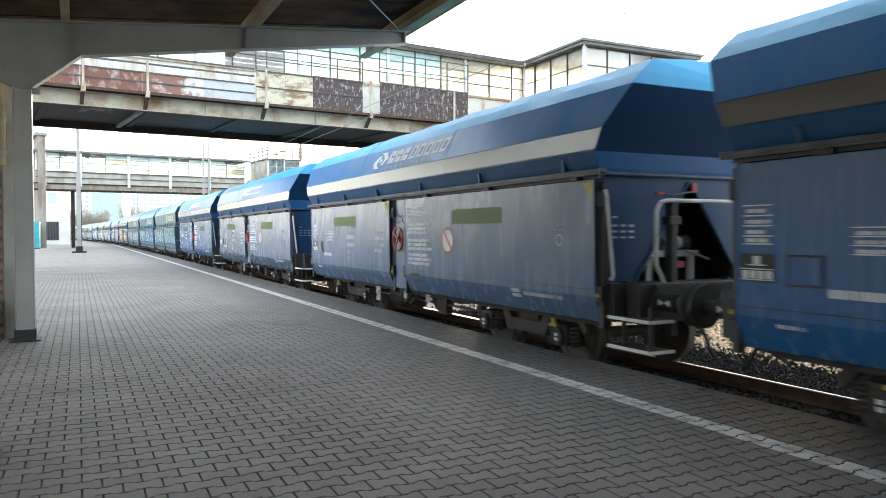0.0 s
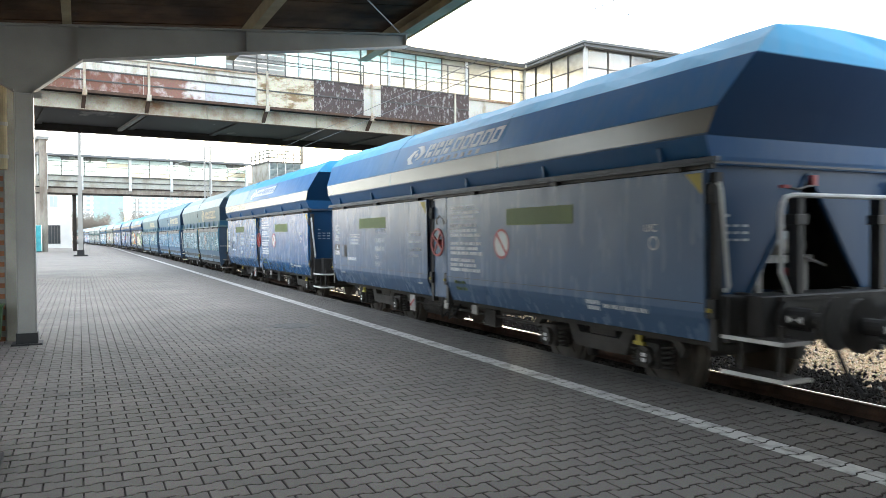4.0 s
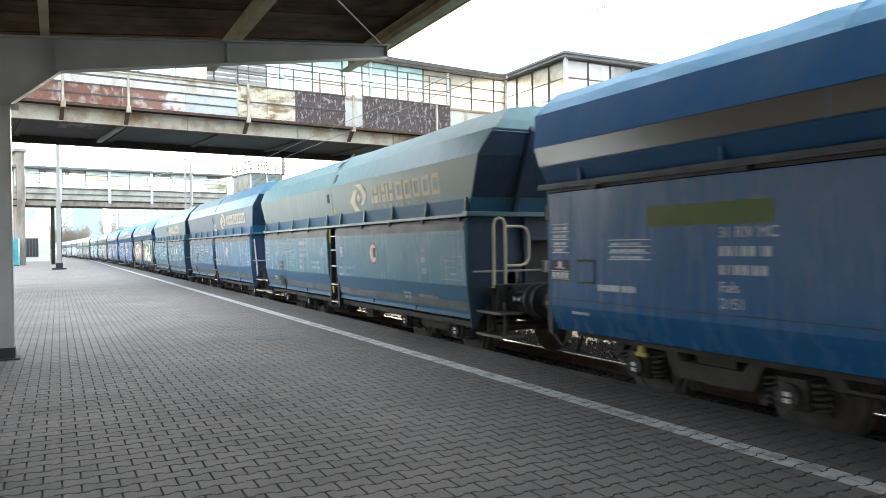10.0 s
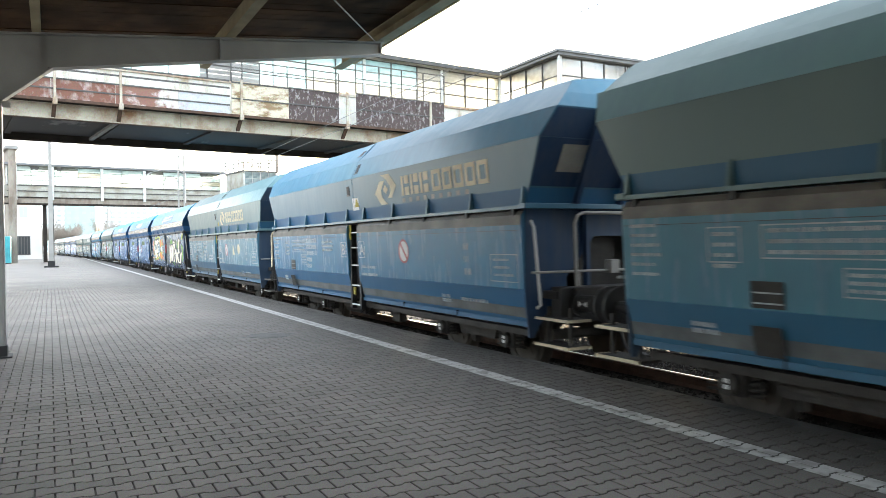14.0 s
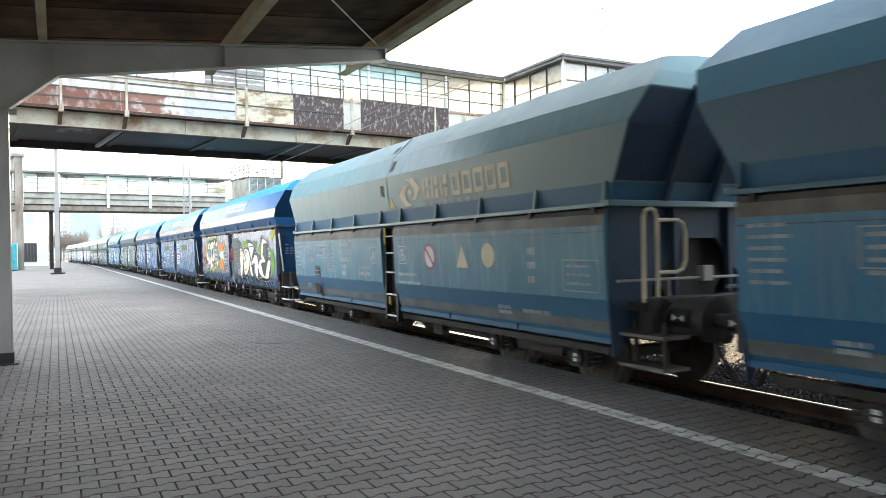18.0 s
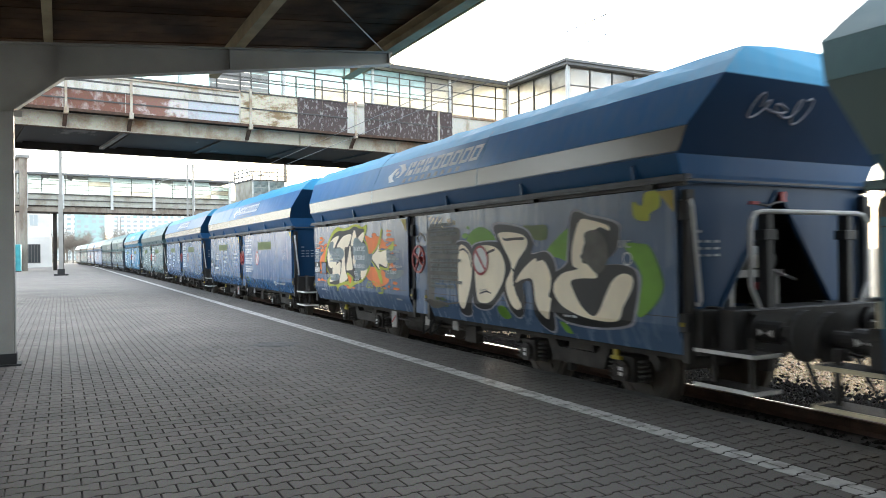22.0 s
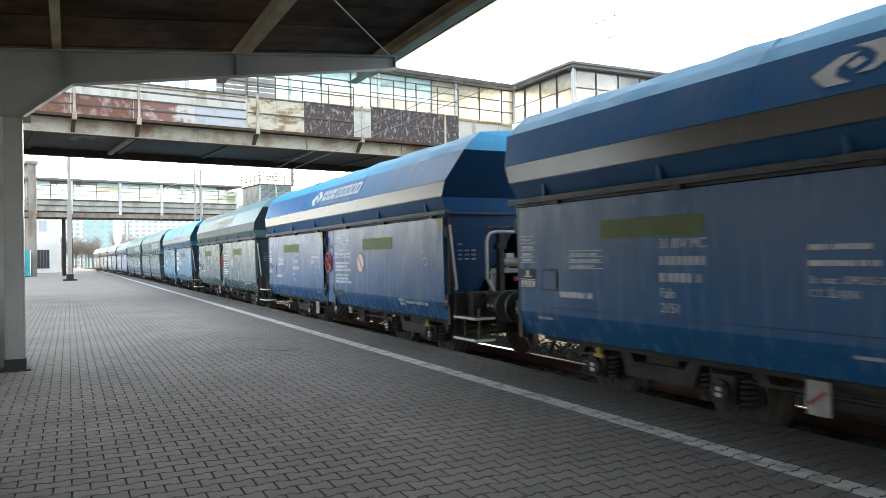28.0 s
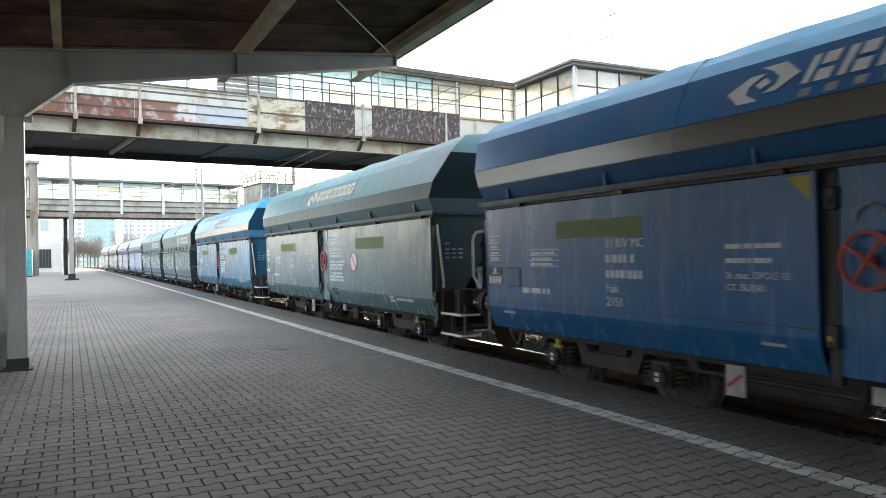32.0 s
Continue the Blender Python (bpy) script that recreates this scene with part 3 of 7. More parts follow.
for _ in range(38000):
    y = rng.uniform(0, 17) if rng.random() < 0.8 else rng.uniform(17, 60)
    x = TRACK + (rng.uniform(-1.5, 1.8) if rng.random() < 0.3 else rng.uniform(1.2, 6.5))
    dx = x - TRACK
    if 0.62 < abs(dx) < 0.86:
        continue
    z0 = RAIL - 0.18 if abs(dx) < 0.95 else (-0.60 if dx > 0 else -0.585)
    if 0.9 < abs(dx) < 1.7:
        z0 = RAIL - 0.17 - (abs(dx) - 0.9) * 0.06
    r = rng.uniform(0.022, 0.048)
    # dark near the train, tan beyond: its shadow edge is in the colours
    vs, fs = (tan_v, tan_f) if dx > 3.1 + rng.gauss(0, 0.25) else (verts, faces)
    base = len(vs)
    a0 = rng.uniform(0, 6.28)
    for kx, ky, kz in ((1, 0, 0), (-0.2, 0.9, 0.1), (-0.9, -0.1, -0.1), (0.1, -1, 0.1), (0.1, 0.1, 0.8), (0, 0, -0.8)):
        q = r * rng.uniform(0.75, 1.2)
        vs.append((x + q * (kx * math.cos(a0) - ky * math.sin(a0)), y + q * (kx * math.sin(a0) + ky * math.cos(a0)), z0 + 0.012 + q * kz))
    for f in ((0, 1, 4), (1, 2, 4), (2, 3, 4), (3, 0, 4), (1, 0, 5), (2, 1, 5), (3, 2, 5), (0, 3, 5)):
        fs.append(tuple(base + i for i in f))
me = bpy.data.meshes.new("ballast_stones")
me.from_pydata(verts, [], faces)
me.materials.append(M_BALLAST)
tagged(new("ballast_stones", me), "crushed ballast stones along the track, blackened for the shade of the train", "ballast", kind="stuff")
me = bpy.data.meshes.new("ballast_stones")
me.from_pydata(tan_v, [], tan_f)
me.materials.append(M_BALLAST_SUNLIT)
tagged(new("ballast_stones", me), "tan crushed stones beyond the far rail, sunlight put into their colour", "ballast", kind="stuff")

# ---- platform canopy ----
# From y -12.5 back the canopy is unseen, added to cut light from behind.
CAN_Y = (11.5, 5.5, -0.5, -6.5, -12.5, -18.5, -24.5, -30.5, -36.5)
canopy = thing("platform_canopy", pose(0, 0, 0), "steel platform canopy with tapered grey frames and a dark boarded roof", "canopy", kind="structure")


def beam_top(x):
    return 4.39 + 0.092 * x


def canopy_frame(y):
    t = new("frame")
    t.parent = canopy
    t.matrix_basis = pose(0, y, 0)
    t["label"] = "grey painted tapered cantilever frame on a post"
    bm = bmesh.new()
    web = [(-5.0, beam_top(-5.0)), (5.02, beam_top(5.02)), (5.02, 4.66), (2.3, 4.27), (0.07, 3.94), (-0.54, 3.44), (-0.54, 3.36), (-0.77, 3.36), (-0.77, 3.44), (-1.4, 3.80), (-5.0, 3.55)]
    prism(bm, web, -0.012, 0.012)
    part("beam_web", bm, M_STEEL, t)
    bm = bmesh.new()
    beam(bm, (-5.0, 0, beam_top(-5.0)), (5.02, 0, beam_top(5.02)), 0.20, 0.022)
    part("top_flange", bm, M_STEEL, t)
    bm = bmesh.new()
    for a, b in zip(web[2:6], web[3:7]):
        beam(bm, (a[0], 0, a[1]), (b[0], 0, b[1]), 0.20, 0.020)
    for a, b in zip(web[8:10], web[9:11]):
        beam(bm, (a[0], 0, a[1]), (b[0], 0, b[1]), 0.20, 0.020)
    part("bottom_flange", bm, M_STEEL, t)
    for x in (0.02, 2.33, 4.97):
        bm = bmesh.new()
        zb = 3.94 + (x - 0.07) * 0.144
        box(bm, x - 0.01, x + 0.01, -0.095, 0.095, zb, beam_top(x) - 0.012)
        part("stiffener", bm, M_STEEL, t)
    bm = bmesh.new()
    box(bm, -0.77, -0.755, -0.11, 0.11, 0.03, 3.40)
    box(bm, -0.555, -0.54, -0.11, 0.11, 0.03, 3.40)
    box(bm, -0.755, -0.555, -0.11, 0.11, 0.03, 3.40)
    part("post", bm, M_STEEL, t, "", 0.006)
    bm = bmesh.new()
    box(bm, -0.785, -0.525, -0.125, 0.125, 0.018, 0.16)
    part("post_boot", bm, M_BLACK, t, "black bitumen-coated foot")
    bm = bmesh.new()
    box(bm, -0.84, -0.47, -0.18, 0.18, -0.03, 0.02)
    part("base_plate", bm, M_BLACK, t)
    return t


frames = canopy_frame(CAN_Y[0])
for y in CAN_Y[1:]:
    copy_thing(frames, pose(0, y, 0))


def purlin(x, y1, w, h=0.20, turned=1):
    """A channel along the roof; turned: 1 open outwards, -1 open inwards."""
    z = beam_top(x) + 0.012
    bm = bmesh.new()
    prism(bm, [(x + turned * a, b) for a, b in ((-w, z), (w, z), (w, z + 0.014), (-w + 0.014, z + 0.014), (-w + 0.014, z + h - 0.014), (w, z + h - 0.014), (w, z + h), (-w, z + h))], -40, y1)
    return part("purlin", bm, M_CHAN, canopy, "beige painted steel channel")


for x, w, h, turned in ((-2.9, 0.06, 0.20, 1), (-0.12, 0.055, 0.20, 1), (2.47, 0.072, 0.20, 1), (5.0, 0.095, 0.24, -1)):
    purlin(x, 13.6, w, h, turned)
bm = bmesh.new()
for i in range(216):
    y0 = -40.3 + 0.25 * i
    dz = 0.012 * ((i // 3) % 2) + random.uniform(0, 0.004)
    x0, x1 = -5.2, 5.38
    v = [bm.verts.new((x, yy, beam_top(x) + 0.255 + dz + t)) for t in (0, 0.03) for yy in (y0 + 0.004, y0 + 0.246) for x in (x0, x1)]
    for f in ((0, 2, 3, 1), (4, 5, 7, 6), (0, 1, 5, 4), (2, 6, 7, 3), (0, 4, 6, 2), (1, 3, 7, 5)):
        bm.faces.new([v[j] for j in f])
solid("canopy_ceiling", bm, M_TIMBER, "dark stained boards of the canopy roof seen from below", "ceiling", kind="structure")
bm = bmesh.new()
v = [bm.verts.new((x, y, beam_top(x) + 0.325 + t)) for t in (0, 0.05) for y in (-40.4, 13.8) for x in (-5.3, 5.45)]
for f in ((0, 2, 3, 1), (4, 5, 7, 6), (0, 1, 5, 4), (2, 6, 7, 3), (0, 4, 6, 2), (1, 3, 7, 5)):
    bm.faces.new([v[j] for j in f])
solid("canopy_roof", bm, M_ROOFING, "grey felt covering of the canopy roof", "roof", kind="structure")
bm = bmesh.new()
prism(bm, [(5.385, beam_top(5.38) + 0.15), (5.42, beam_top(5.38) + 0.15), (5.42, beam_top(5.38) + 0.32), (5.385, beam_top(5.38) + 0.32)], -40.3, 13.75)
solid("canopy_fascia", bm, M_CHAN, "beige fascia board along the canopy edge", "trim", kind="structure")
bm = bmesh.new()
tube(bm, [(4.86, 11.42, beam_top(4.86) + 0.02), (0.74, 5.6, beam_top(0.74) + 0.03)], 0.010)
part("tie_rod", bm, M_STEEL, canopy, "thin steel tie rod")

# pier beside the post: rendered face with a brick flank
pier = thing("wall_pier", pose(0, 0, 0), "pale rendered wall pier with bare orange brick beside it", "wall", kind="structure")
bm = bmesh.new()
box(bm, -0.93, -0.74, 11.9, 12.5, -0.03, 4.30)
part("rendered_face", bm, M_RENDER, pier, "", 0.01)
for j in range(58):
    for i in range(4):
        bm = bmesh.new()
        x0 = -1.94 + 0.25 * i + (0.125 if j % 2 else 0)
        if x0 + 0.24 > -0.935:
            continue
        box(bm, x0, x0 + 0.24, 11.93, 12.05, 0.075 * j, 0.075 * j + 0.065)
        part("brick", bm, M_BRICK, pier)
bm = bmesh.new()
box(bm, -2.3, -0.93, 11.96, 12.5, -0.03, 4.30)
part("mortar_core", bm, M_CONC, pier)
bin_ob = thing("litter_bin", pose(-1.12, 11.62, 0), "green sheet-metal litter bin beside the pier", "litter bin")
bm = bmesh.new()
prism(bm, [(-0.13, 0.05), (0.13, 0.05), (0.17, 0.52), (-0.17, 0.52)], -0.13, 0.13)
part("body", bm, M_BIN, bin_ob, "", 0.012)
bm = bmesh.new()
box(bm, -0.185, 0.185, -0.15, 0.15, 0.52, 0.55)
part("rim", bm, M_BIN, bin_ob, "", 0.008)
bm = bmesh.new()
box(bm, -0.10, 0.10, -0.10, 0.10, -0.005, 0.055)
part("foot", bm, M_BLACK, bin_ob)
pipe = thing("drain_pipe", pose(-0.93, 11.82, 0), "cream painted drain pipe with brackets on the pier", "pipe")
bm = bmesh.new()
tube(bm, [(0, 0, 2.4), (0, 0, 4.0), (0, 0, 4.2)], 0.05, 12)
part("pipe", bm, M_CHAN, pipe)
for z in (2.55, 3.0):
    bm = bmesh.new()
    disc(bm, (0, 0, z), 0.062, 0.05, 12, "z")
    part("bracket", bm, M_STEEL, pipe)
bm = bmesh.new()
disc(bm, (3.07, 11.75, -0.021), 0.56, 0.017, 28, "z")
solid("manhole_surround", bm, M_COVER, "worn concrete ring round the manhole", "manhole", kind="structure")
bm = bmesh.new()
disc(bm, (3.07, 11.75, -0.004), 0.30, 0.006, 28, "z")
solid("manhole_cover", bm, M_COVER, "dark round manhole cover set in the paving", "manhole cover")


# ---- footbridges ----
def glazed_wall(parent, x0, x1, y, z0, z1, cols, rows, skip=(), dirty=(), frame_mat=None, post_every=4, glass=None):
    """A steel-framed window wall along x: mullions, transoms and single panes."""
    fm = frame_mat or M_DFRAME
    w, h = (x1 - x0) / cols, (z1 - z0) / rows
    for i in range(cols + 1):
        bm = bmesh.new()
        wide = 0.07 if i % post_every == 0 else 0.022
        box(bm, x0 + i * w - wide, x0 + i * w + wide, y - 0.05, y + 0.05, z0, z1)
        part("mullion", bm, M_FRAMEW if i % post_every == 0 else fm, parent)
    for j in range(rows + 1):
        bm = bmesh.new()
        box(bm, x0, x1, y - 0.035, y + 0.035, z0 + j * h - 0.025, z0 + j * h + 0.025)
        part("transom", bm, fm, parent)
    for i in range(cols):
        for j in range(rows):
            if (i, j) in skip:
                continue
            bm = bmesh.new()
            box(bm, x0 + i * w + 0.02, x0 + (i + 1) * w - 0.02, y - 0.004, y + 0.004, z0 + j * h + 0.025, z0 + (j + 1) * h - 0.025)
            p = part("pane", bm, M_GLASS2 if (i, j) in dirty else (glass or M_GLASS), parent)
            p.visible_shadow = False


def railing_panel(parent, x0, x1, z0, z1, mat, n):
    w = (x1 - x0) / n
    for i in range(n):
        bm = bmesh.new()
        box(bm, x0 + i * w + 0.01, x0 + (i + 1) * w - 0.01, -0.015, 0.012, z0, z1)
        part("panel", bm, mat, parent)
    for z in (z0 + (z1 - z0) * 0.5, z1):
        bm = bmesh.new()
        box(bm, x0, x1, -0.04, -0.018, z - 0.025, z + 0.025)
        part("rail", bm, M_DFRAME, parent)


def mesh_fence(parent, x0, x1, z0, z1, cols, rows):
    bm = bmesh.new()
    for i in range(cols + 1):
        x = x0 + (x1 - x0) * i / cols
        box(bm, x - 0.022, x + 0.022, -0.03, 0.014, z0, z1)
    for j in range(1, rows + 1):
        z = z0 + (z1 - z0) * j / rows
        box(bm, x0, x1, -0.028, 0.012, z - 0.02, z + 0.02)
    part("fence_frame", bm, M_DFRAME, parent)
    bm = bmesh.new()
    step = 0.11
    for d in (1, -1):
        x = x0 - (z1 - z0)
        while x < x1 + (z1 - z0):
            a, b = (x, z0), (x + d * (z1 - z0), z1)
            if d < 0:
                a, b = (x + (z1 - z0), z0), (x, z1)
            pts = []
            for px, pz in (a, b):
                pts.append([px, pz])
            lo, hi = min(pts, key=lambda q: q[0]), max(pts, key=lambda q: q[0])
            if hi[0] > x0 and lo[0] < x1:
                s = (hi[1] - lo[1]) / (hi[0] - lo[0])
                if lo[0] < x0:
                    lo[1] += s * (x0 - lo[0]); lo[0] = x0
                if hi[0] > x1:
                    hi[1] -= s * (hi[0] - x1); hi[0] = x1
                if hi[0] - lo[0] > 0.02:
                    beam(bm, (lo[0], -0.006, lo[1]), (hi[0], -0.006, hi[1]), 0.006, 0.006)
            x += step
    tagged(part("wire_mesh", bm, M_STEEL, parent), kind="stuff")


# near bridge, its front girder along x
near = thing("footbridge", pose(0, 29.03, 0, 0, 0, 6.4), "old steel footbridge with rusty panels and a glazed corridor", "footbridge", kind="structure")
bm = bmesh.new()
box(bm, -9, 24, 0.0, 0.025, 6.0, 6.5)
box(bm, -9, 24, -0.10, 0.12, 5.985, 6.01)
box(bm, -9, 24, -0.10, 0.12, 6.49, 6.515)
part("front_girder", bm, M_GIRD, near, "cream girder streaked with rust")
bm = bmesh.new()
box(bm, -9, 24, -0.105, 0.125, 5.965, 5.983)
part("girder_foot", bm, M_RUSTR, near, "rusty lower flange")
bm = bmesh.new()
box(bm, -9, 24, -0.60, -0.53, 6.50, 6.60)
part("deck_edge", bm, M_RUSTR, near, "rusty deck edge beam")
for x in (-4.0, -1.95, 0.16, 2.28, 4.5, 6.71, 9.0, 11.35, 13.6, 15.64, 18.0, 20.5):
    bm = bmesh.new()
    box(bm, x - 0.012, x + 0.012, -0.09, 0.0, 6.01, 6.49)
    part("stiffener", bm, M_GIRD, near)
bm = bmesh.new()
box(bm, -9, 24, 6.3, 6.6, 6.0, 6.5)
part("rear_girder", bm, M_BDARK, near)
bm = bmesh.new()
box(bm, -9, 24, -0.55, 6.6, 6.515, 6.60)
part("deck", bm, M_BDARK, near, "dark blotchy deck slab")
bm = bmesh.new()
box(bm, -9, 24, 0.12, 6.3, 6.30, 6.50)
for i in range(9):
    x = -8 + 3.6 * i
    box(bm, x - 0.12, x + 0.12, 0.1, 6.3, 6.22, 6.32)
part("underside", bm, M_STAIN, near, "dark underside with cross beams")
for x, d in ((-4.0, 0.08), (2.25, 0.08)):
    bm = bmesh.new()
    beam(bm, (x + d, 0.3, 6.10), (x, 5.6, 6.10), 0.16, 0.10)
    part("wind_brace", bm, M_CONC, near, "pale cross beam")
POSTS = (-1.95, 0.16, 2.28, 6.71, 11.35, 15.64)
for x in POSTS:
    bm = bmesh.new()
    prism(bm, [(-0.52, 6.52), (-0.44, 6.52), (-0.02, 6.10), (-0.02, 6.02), (-0.10, 6.02), (-0.52, 6.44)], x - 0.06, x + 0.06, "x")
    part("bracket", bm, M_RUSTR, near, "rusty console bracket")
    bm = bmesh.new()
    top = 7.75 if x < 5 else 7.98
    box(bm, x - 0.04, x + 0.04, -0.60, -0.50, 6.45, top)
    box(bm, x - 0.075, x + 0.075, -0.62, -0.48, 6.40, 6.62)
    part("railing_post", bm, M_GIRD, near, "flaking white railing post")
front = new("front_railing")
front.parent = near
front.location = (0, -0.50, 0)
railing_panel(front, -2.0, 2.1, 6.6, 7.30, M_RUST, 2)
railing_panel(front, 2.1, 4.3, 6.6, 7.30, M_RUST4, 1)
railing_panel(front, 4.3, 6.25, 6.6, 7.30, M_RUST3, 1)
for z in (7.62, 7.90):
    bm = bmesh.new()
    box(bm, -2.0, 6.25, -0.03, 0.01, z - 0.03, z + 0.03)
    part("hand_rail", bm, M_DFRAME, front)
railing_panel(front, 6.32, 8.7, 6.6, 7.86, M_TAN, 2)
railing_panel(front, 8.7, 10.98, 6.6, 7.9, M_RUST2, 2)
railing_panel(front, 11.8, 16.45, 6.62, 7.98, M_RUST2, 3)
mesh_fence(front, 6.32, 10.98, 7.9, 8.74, 4, 2)
mesh_fence(front, 11.8, 16.45, 7.98, 9.27, 4, 2)
# corridor behind the walkway
bm = bmesh.new()
box(bm, -9, 22, 2.42, 2.56, 6.58, 8.45)
part("corridor_wall", bm, M_PARA, near, "whitish weathered parapet of the corridor")
bm = bmesh.new()
box(bm, -9, 22, 2.36, 2.60, 8.45, 8.58)
part("window_sill", bm, M_GIRD, near, "streaked sill")
glazed_wall(near, -8.8, 21.4, 2.5, 8.58, 10.38, 20, 3, skip={(10, 1), (10, 0), (10, 2)}, dirty={(i, 0) for i in range(13, 20)} | {(17, 1), (17, 2), (18, 1), (19, 1), (18, 2), (19, 2), (19, 0)}, post_every=3)
glazed_wall(near, -8.8, 21.4, 6.0, 8.2, 10.38, 14, 2, post_every=2, glass=M_GLASS4)
bm = bmesh.new()
box(bm, -9, 22, 5.94, 6.06, 6.58, 8.2)
part("rear_wall", bm, M_PARA2, near)
bm = bmesh.new()
for i in range(9):
    box(bm, 6.0, 8.6, 2.49, 2.53, 8.62 + 0.2 * i, 8.79 + 0.2 * i)
part("louvre", bm, M_CONC, near, "grey louvred infill")
bm = bmesh.new()
box(bm, 22.16, 22.30, 2.44, 2.56, 8.58, 10.44)
part("end_post", bm, M_FRAMEW, near, "white post closing the corridor against the tower")
for j in range(3):
    bm = bmesh.new()
    box(bm, 21.47, 22.16, 2.496, 2.504, 8.605 + 0.6 * j, 9.155 + 0.6 * j)
    part("pane", bm, M_GLASS2, near).visible_shadow = False
    bm = bmesh.new()
    box(bm, 21.47, 22.16, 2.465, 2.535, 9.155 + 0.6 * j, 9.205 + 0.6 * j)
    part("transom", bm, M_DFRAME, near)
bm = bmesh.new()
box(bm, -9.2, 22.1, 2.15, 6.4, 10.46, 10.60)
part("corridor_roof", bm, M_PARA, near)
bm = bmesh.new()
box(bm, -9.2, 21.9, 2.05, 2.15, 10.44, 10.64)
part("gutter", bm, M_DFRAME, near)

# stair tower at the bridge's end
tower = thing("stair_tower", pose(22.05, 28.95, -0.06), "glazed stair tower with grimy panes beside the footbridge", "stair tower", kind="structure")
bm = bmesh.new()
box(bm, 0.0, 7.2, 0.0, 0.25, -0.6, 7.9)
box(bm, 0.0, 0.25, 0.25, 6.0, -0.6, 7.9)
box(bm, 6.95, 7.2, 0.25, 6.0, -0.6, 7.9)
part("lower_wall", bm, M_HOUSE, tower)
glazed_wall(tower, 0.05, 7.15, 0.1, 7.9, 10.55, 5, 3, dirty={(i, 0) for i in range(5)}, post_every=5, glass=M_GLASS4)
side = new("side_glazing")
side.parent = tower
side.matrix_basis = pose(0.1, 0, 0, 0, 0, 90)
glazed_wall(side, 0.05, 5.9, 0.0, 7.9, 10.55, 4, 3, dirty={(i, j) for i in range(4) for j in range(3)}, post_every=4)
bm = bmesh.new()
box(bm, -0.35, 7.5, -0.35, 6.2, 10.72, 10.84)
box(bm, -0.25, 7.4, -0.25, 6.1, 10.58, 10.72)
part("roof", bm, M_ROOFING, tower)
bm = bmesh.new()
tube(bm, [(-0.1, -0.12, 10.6), (-0.1, -0.12, 0.0)], 0.05)
part("downpipe", bm, M_FRAMEW, tower)

# far bridge
farb = thing("footbridge", pose(0, 87.0, 0, 0, 0, 8), "far concrete footbridge with a broken glazed corridor", "footbridge", kind="structure")
bm = bmesh.new()
box(bm, -4.2, 26, 0.0, 0.3, 6.16, 6.68)
box(bm, -4.2, 26, 3.6, 3.9, 6.12, 6.72)
part("deck_girder", bm, M_PIER, farb, "stained grey-brown deck girder")
# dark strips stand for the shadow lines along the girder
for z0, z1 in ((6.02, 6.16), (6.68, 6.80)):
    bm = bmesh.new()
    box(bm, -4.2, 26, -0.10, 0.32, z0, z1)
    part("girder_flange", bm, M_BDARK, farb, "dark strip for the shadow line along the deck girder")
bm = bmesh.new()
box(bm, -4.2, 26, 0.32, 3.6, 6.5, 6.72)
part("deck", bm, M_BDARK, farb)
bm = bmesh.new()
box(bm, -4.2, 19, 0.05, 0.2, 6.80, 7.95)
part("parapet", bm, M_PARA2, farb, "stained concrete parapet")
glazed_wall(farb, -3.82, 18.2, 0.12, 8.05, 9.95, 10, 4, skip={(1, 3), (2, 3), (6, 3), (9, 3), (5, 2), (7, 2), (6, 1)}, dirty={(4, 0), (8, 0), (9, 1), (3, 2), (5, 0)}, post_every=50, glass=M_GLASS3)
for x, z0 in ((-3.05, 6.5), (0.29, 6.5), (5.1, 6.5), (9.49, 6.5), (13.9, 6.5), (18.2, 6.5)):
    bm = bmesh.new()
    box(bm, x - 0.14, x + 0.14, -0.16, 0.05, z0, 9.98)
    part("corridor_post", bm, M_FRAMEW, farb, "flaking white corridor post")
for z in (7.40, 7.98):
    bm = bmesh.new()
    box(bm, -3.8, 18.3, -0.06, 0.04, z - 0.045, z + 0.045)
    part("parapet_rail", bm, M_DFRAME, farb)
# broken panes: what is left of the glass, dark with dirt
for x, z, w, h in ((-1.3, 9.55, 0.9, 0.36), (1.0, 9.5, 0.6, 0.4), (10.0, 9.55, 0.8, 0.4), (16.2, 9.6, 1.0, 0.36)):
    bm = bmesh.new()
    prism(bm, [(x - w / 2, z + h), (x + w / 2, z + h), (x + 0.3 * w, z), (x - 0.1 * w, z + 0.3 * h), (x - 0.3 * w, z)], 0.10, 0.13)
    part("broken_pane", bm, M_DFRAME, farb, "jagged dirty remnant of a pane")
bm = bmesh.new()
box(bm, -4.3, 18.7, -0.25, 4.1, 10.02, 10.24)
part("roof", bm, M_ROOFING, farb)
bm = bmesh.new()
box(bm, -4.2, 18.6, 3.6, 3.75, 6.72, 7.9)
part("rear_parapet", bm, M_PARA2, farb)
glazed_wall(farb, -4.0, 18.4, 3.7, 7.95, 10.0, 8, 1, post_every=2, glass=M_GLASS3)
for x in (-0.35, 0.30):
    bm = bmesh.new()
    box(bm, x - 0.16, x + 0.16, 0.6, 1.0, 0.0, 6.2)
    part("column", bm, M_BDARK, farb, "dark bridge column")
bm = bmesh.new()
box(bm, -3.7, -3.0, -0.3, 3.6, 0.0, 11.6)
part("brick_pier", bm, M_PIER, farb, "pale pier at the bridge's end")
bm = bmesh.new()
box(bm, -3.95, -2.8, -0.5, 3.9, 11.6, 11.9)
part("pier_cap", bm, M_CONC, farb)
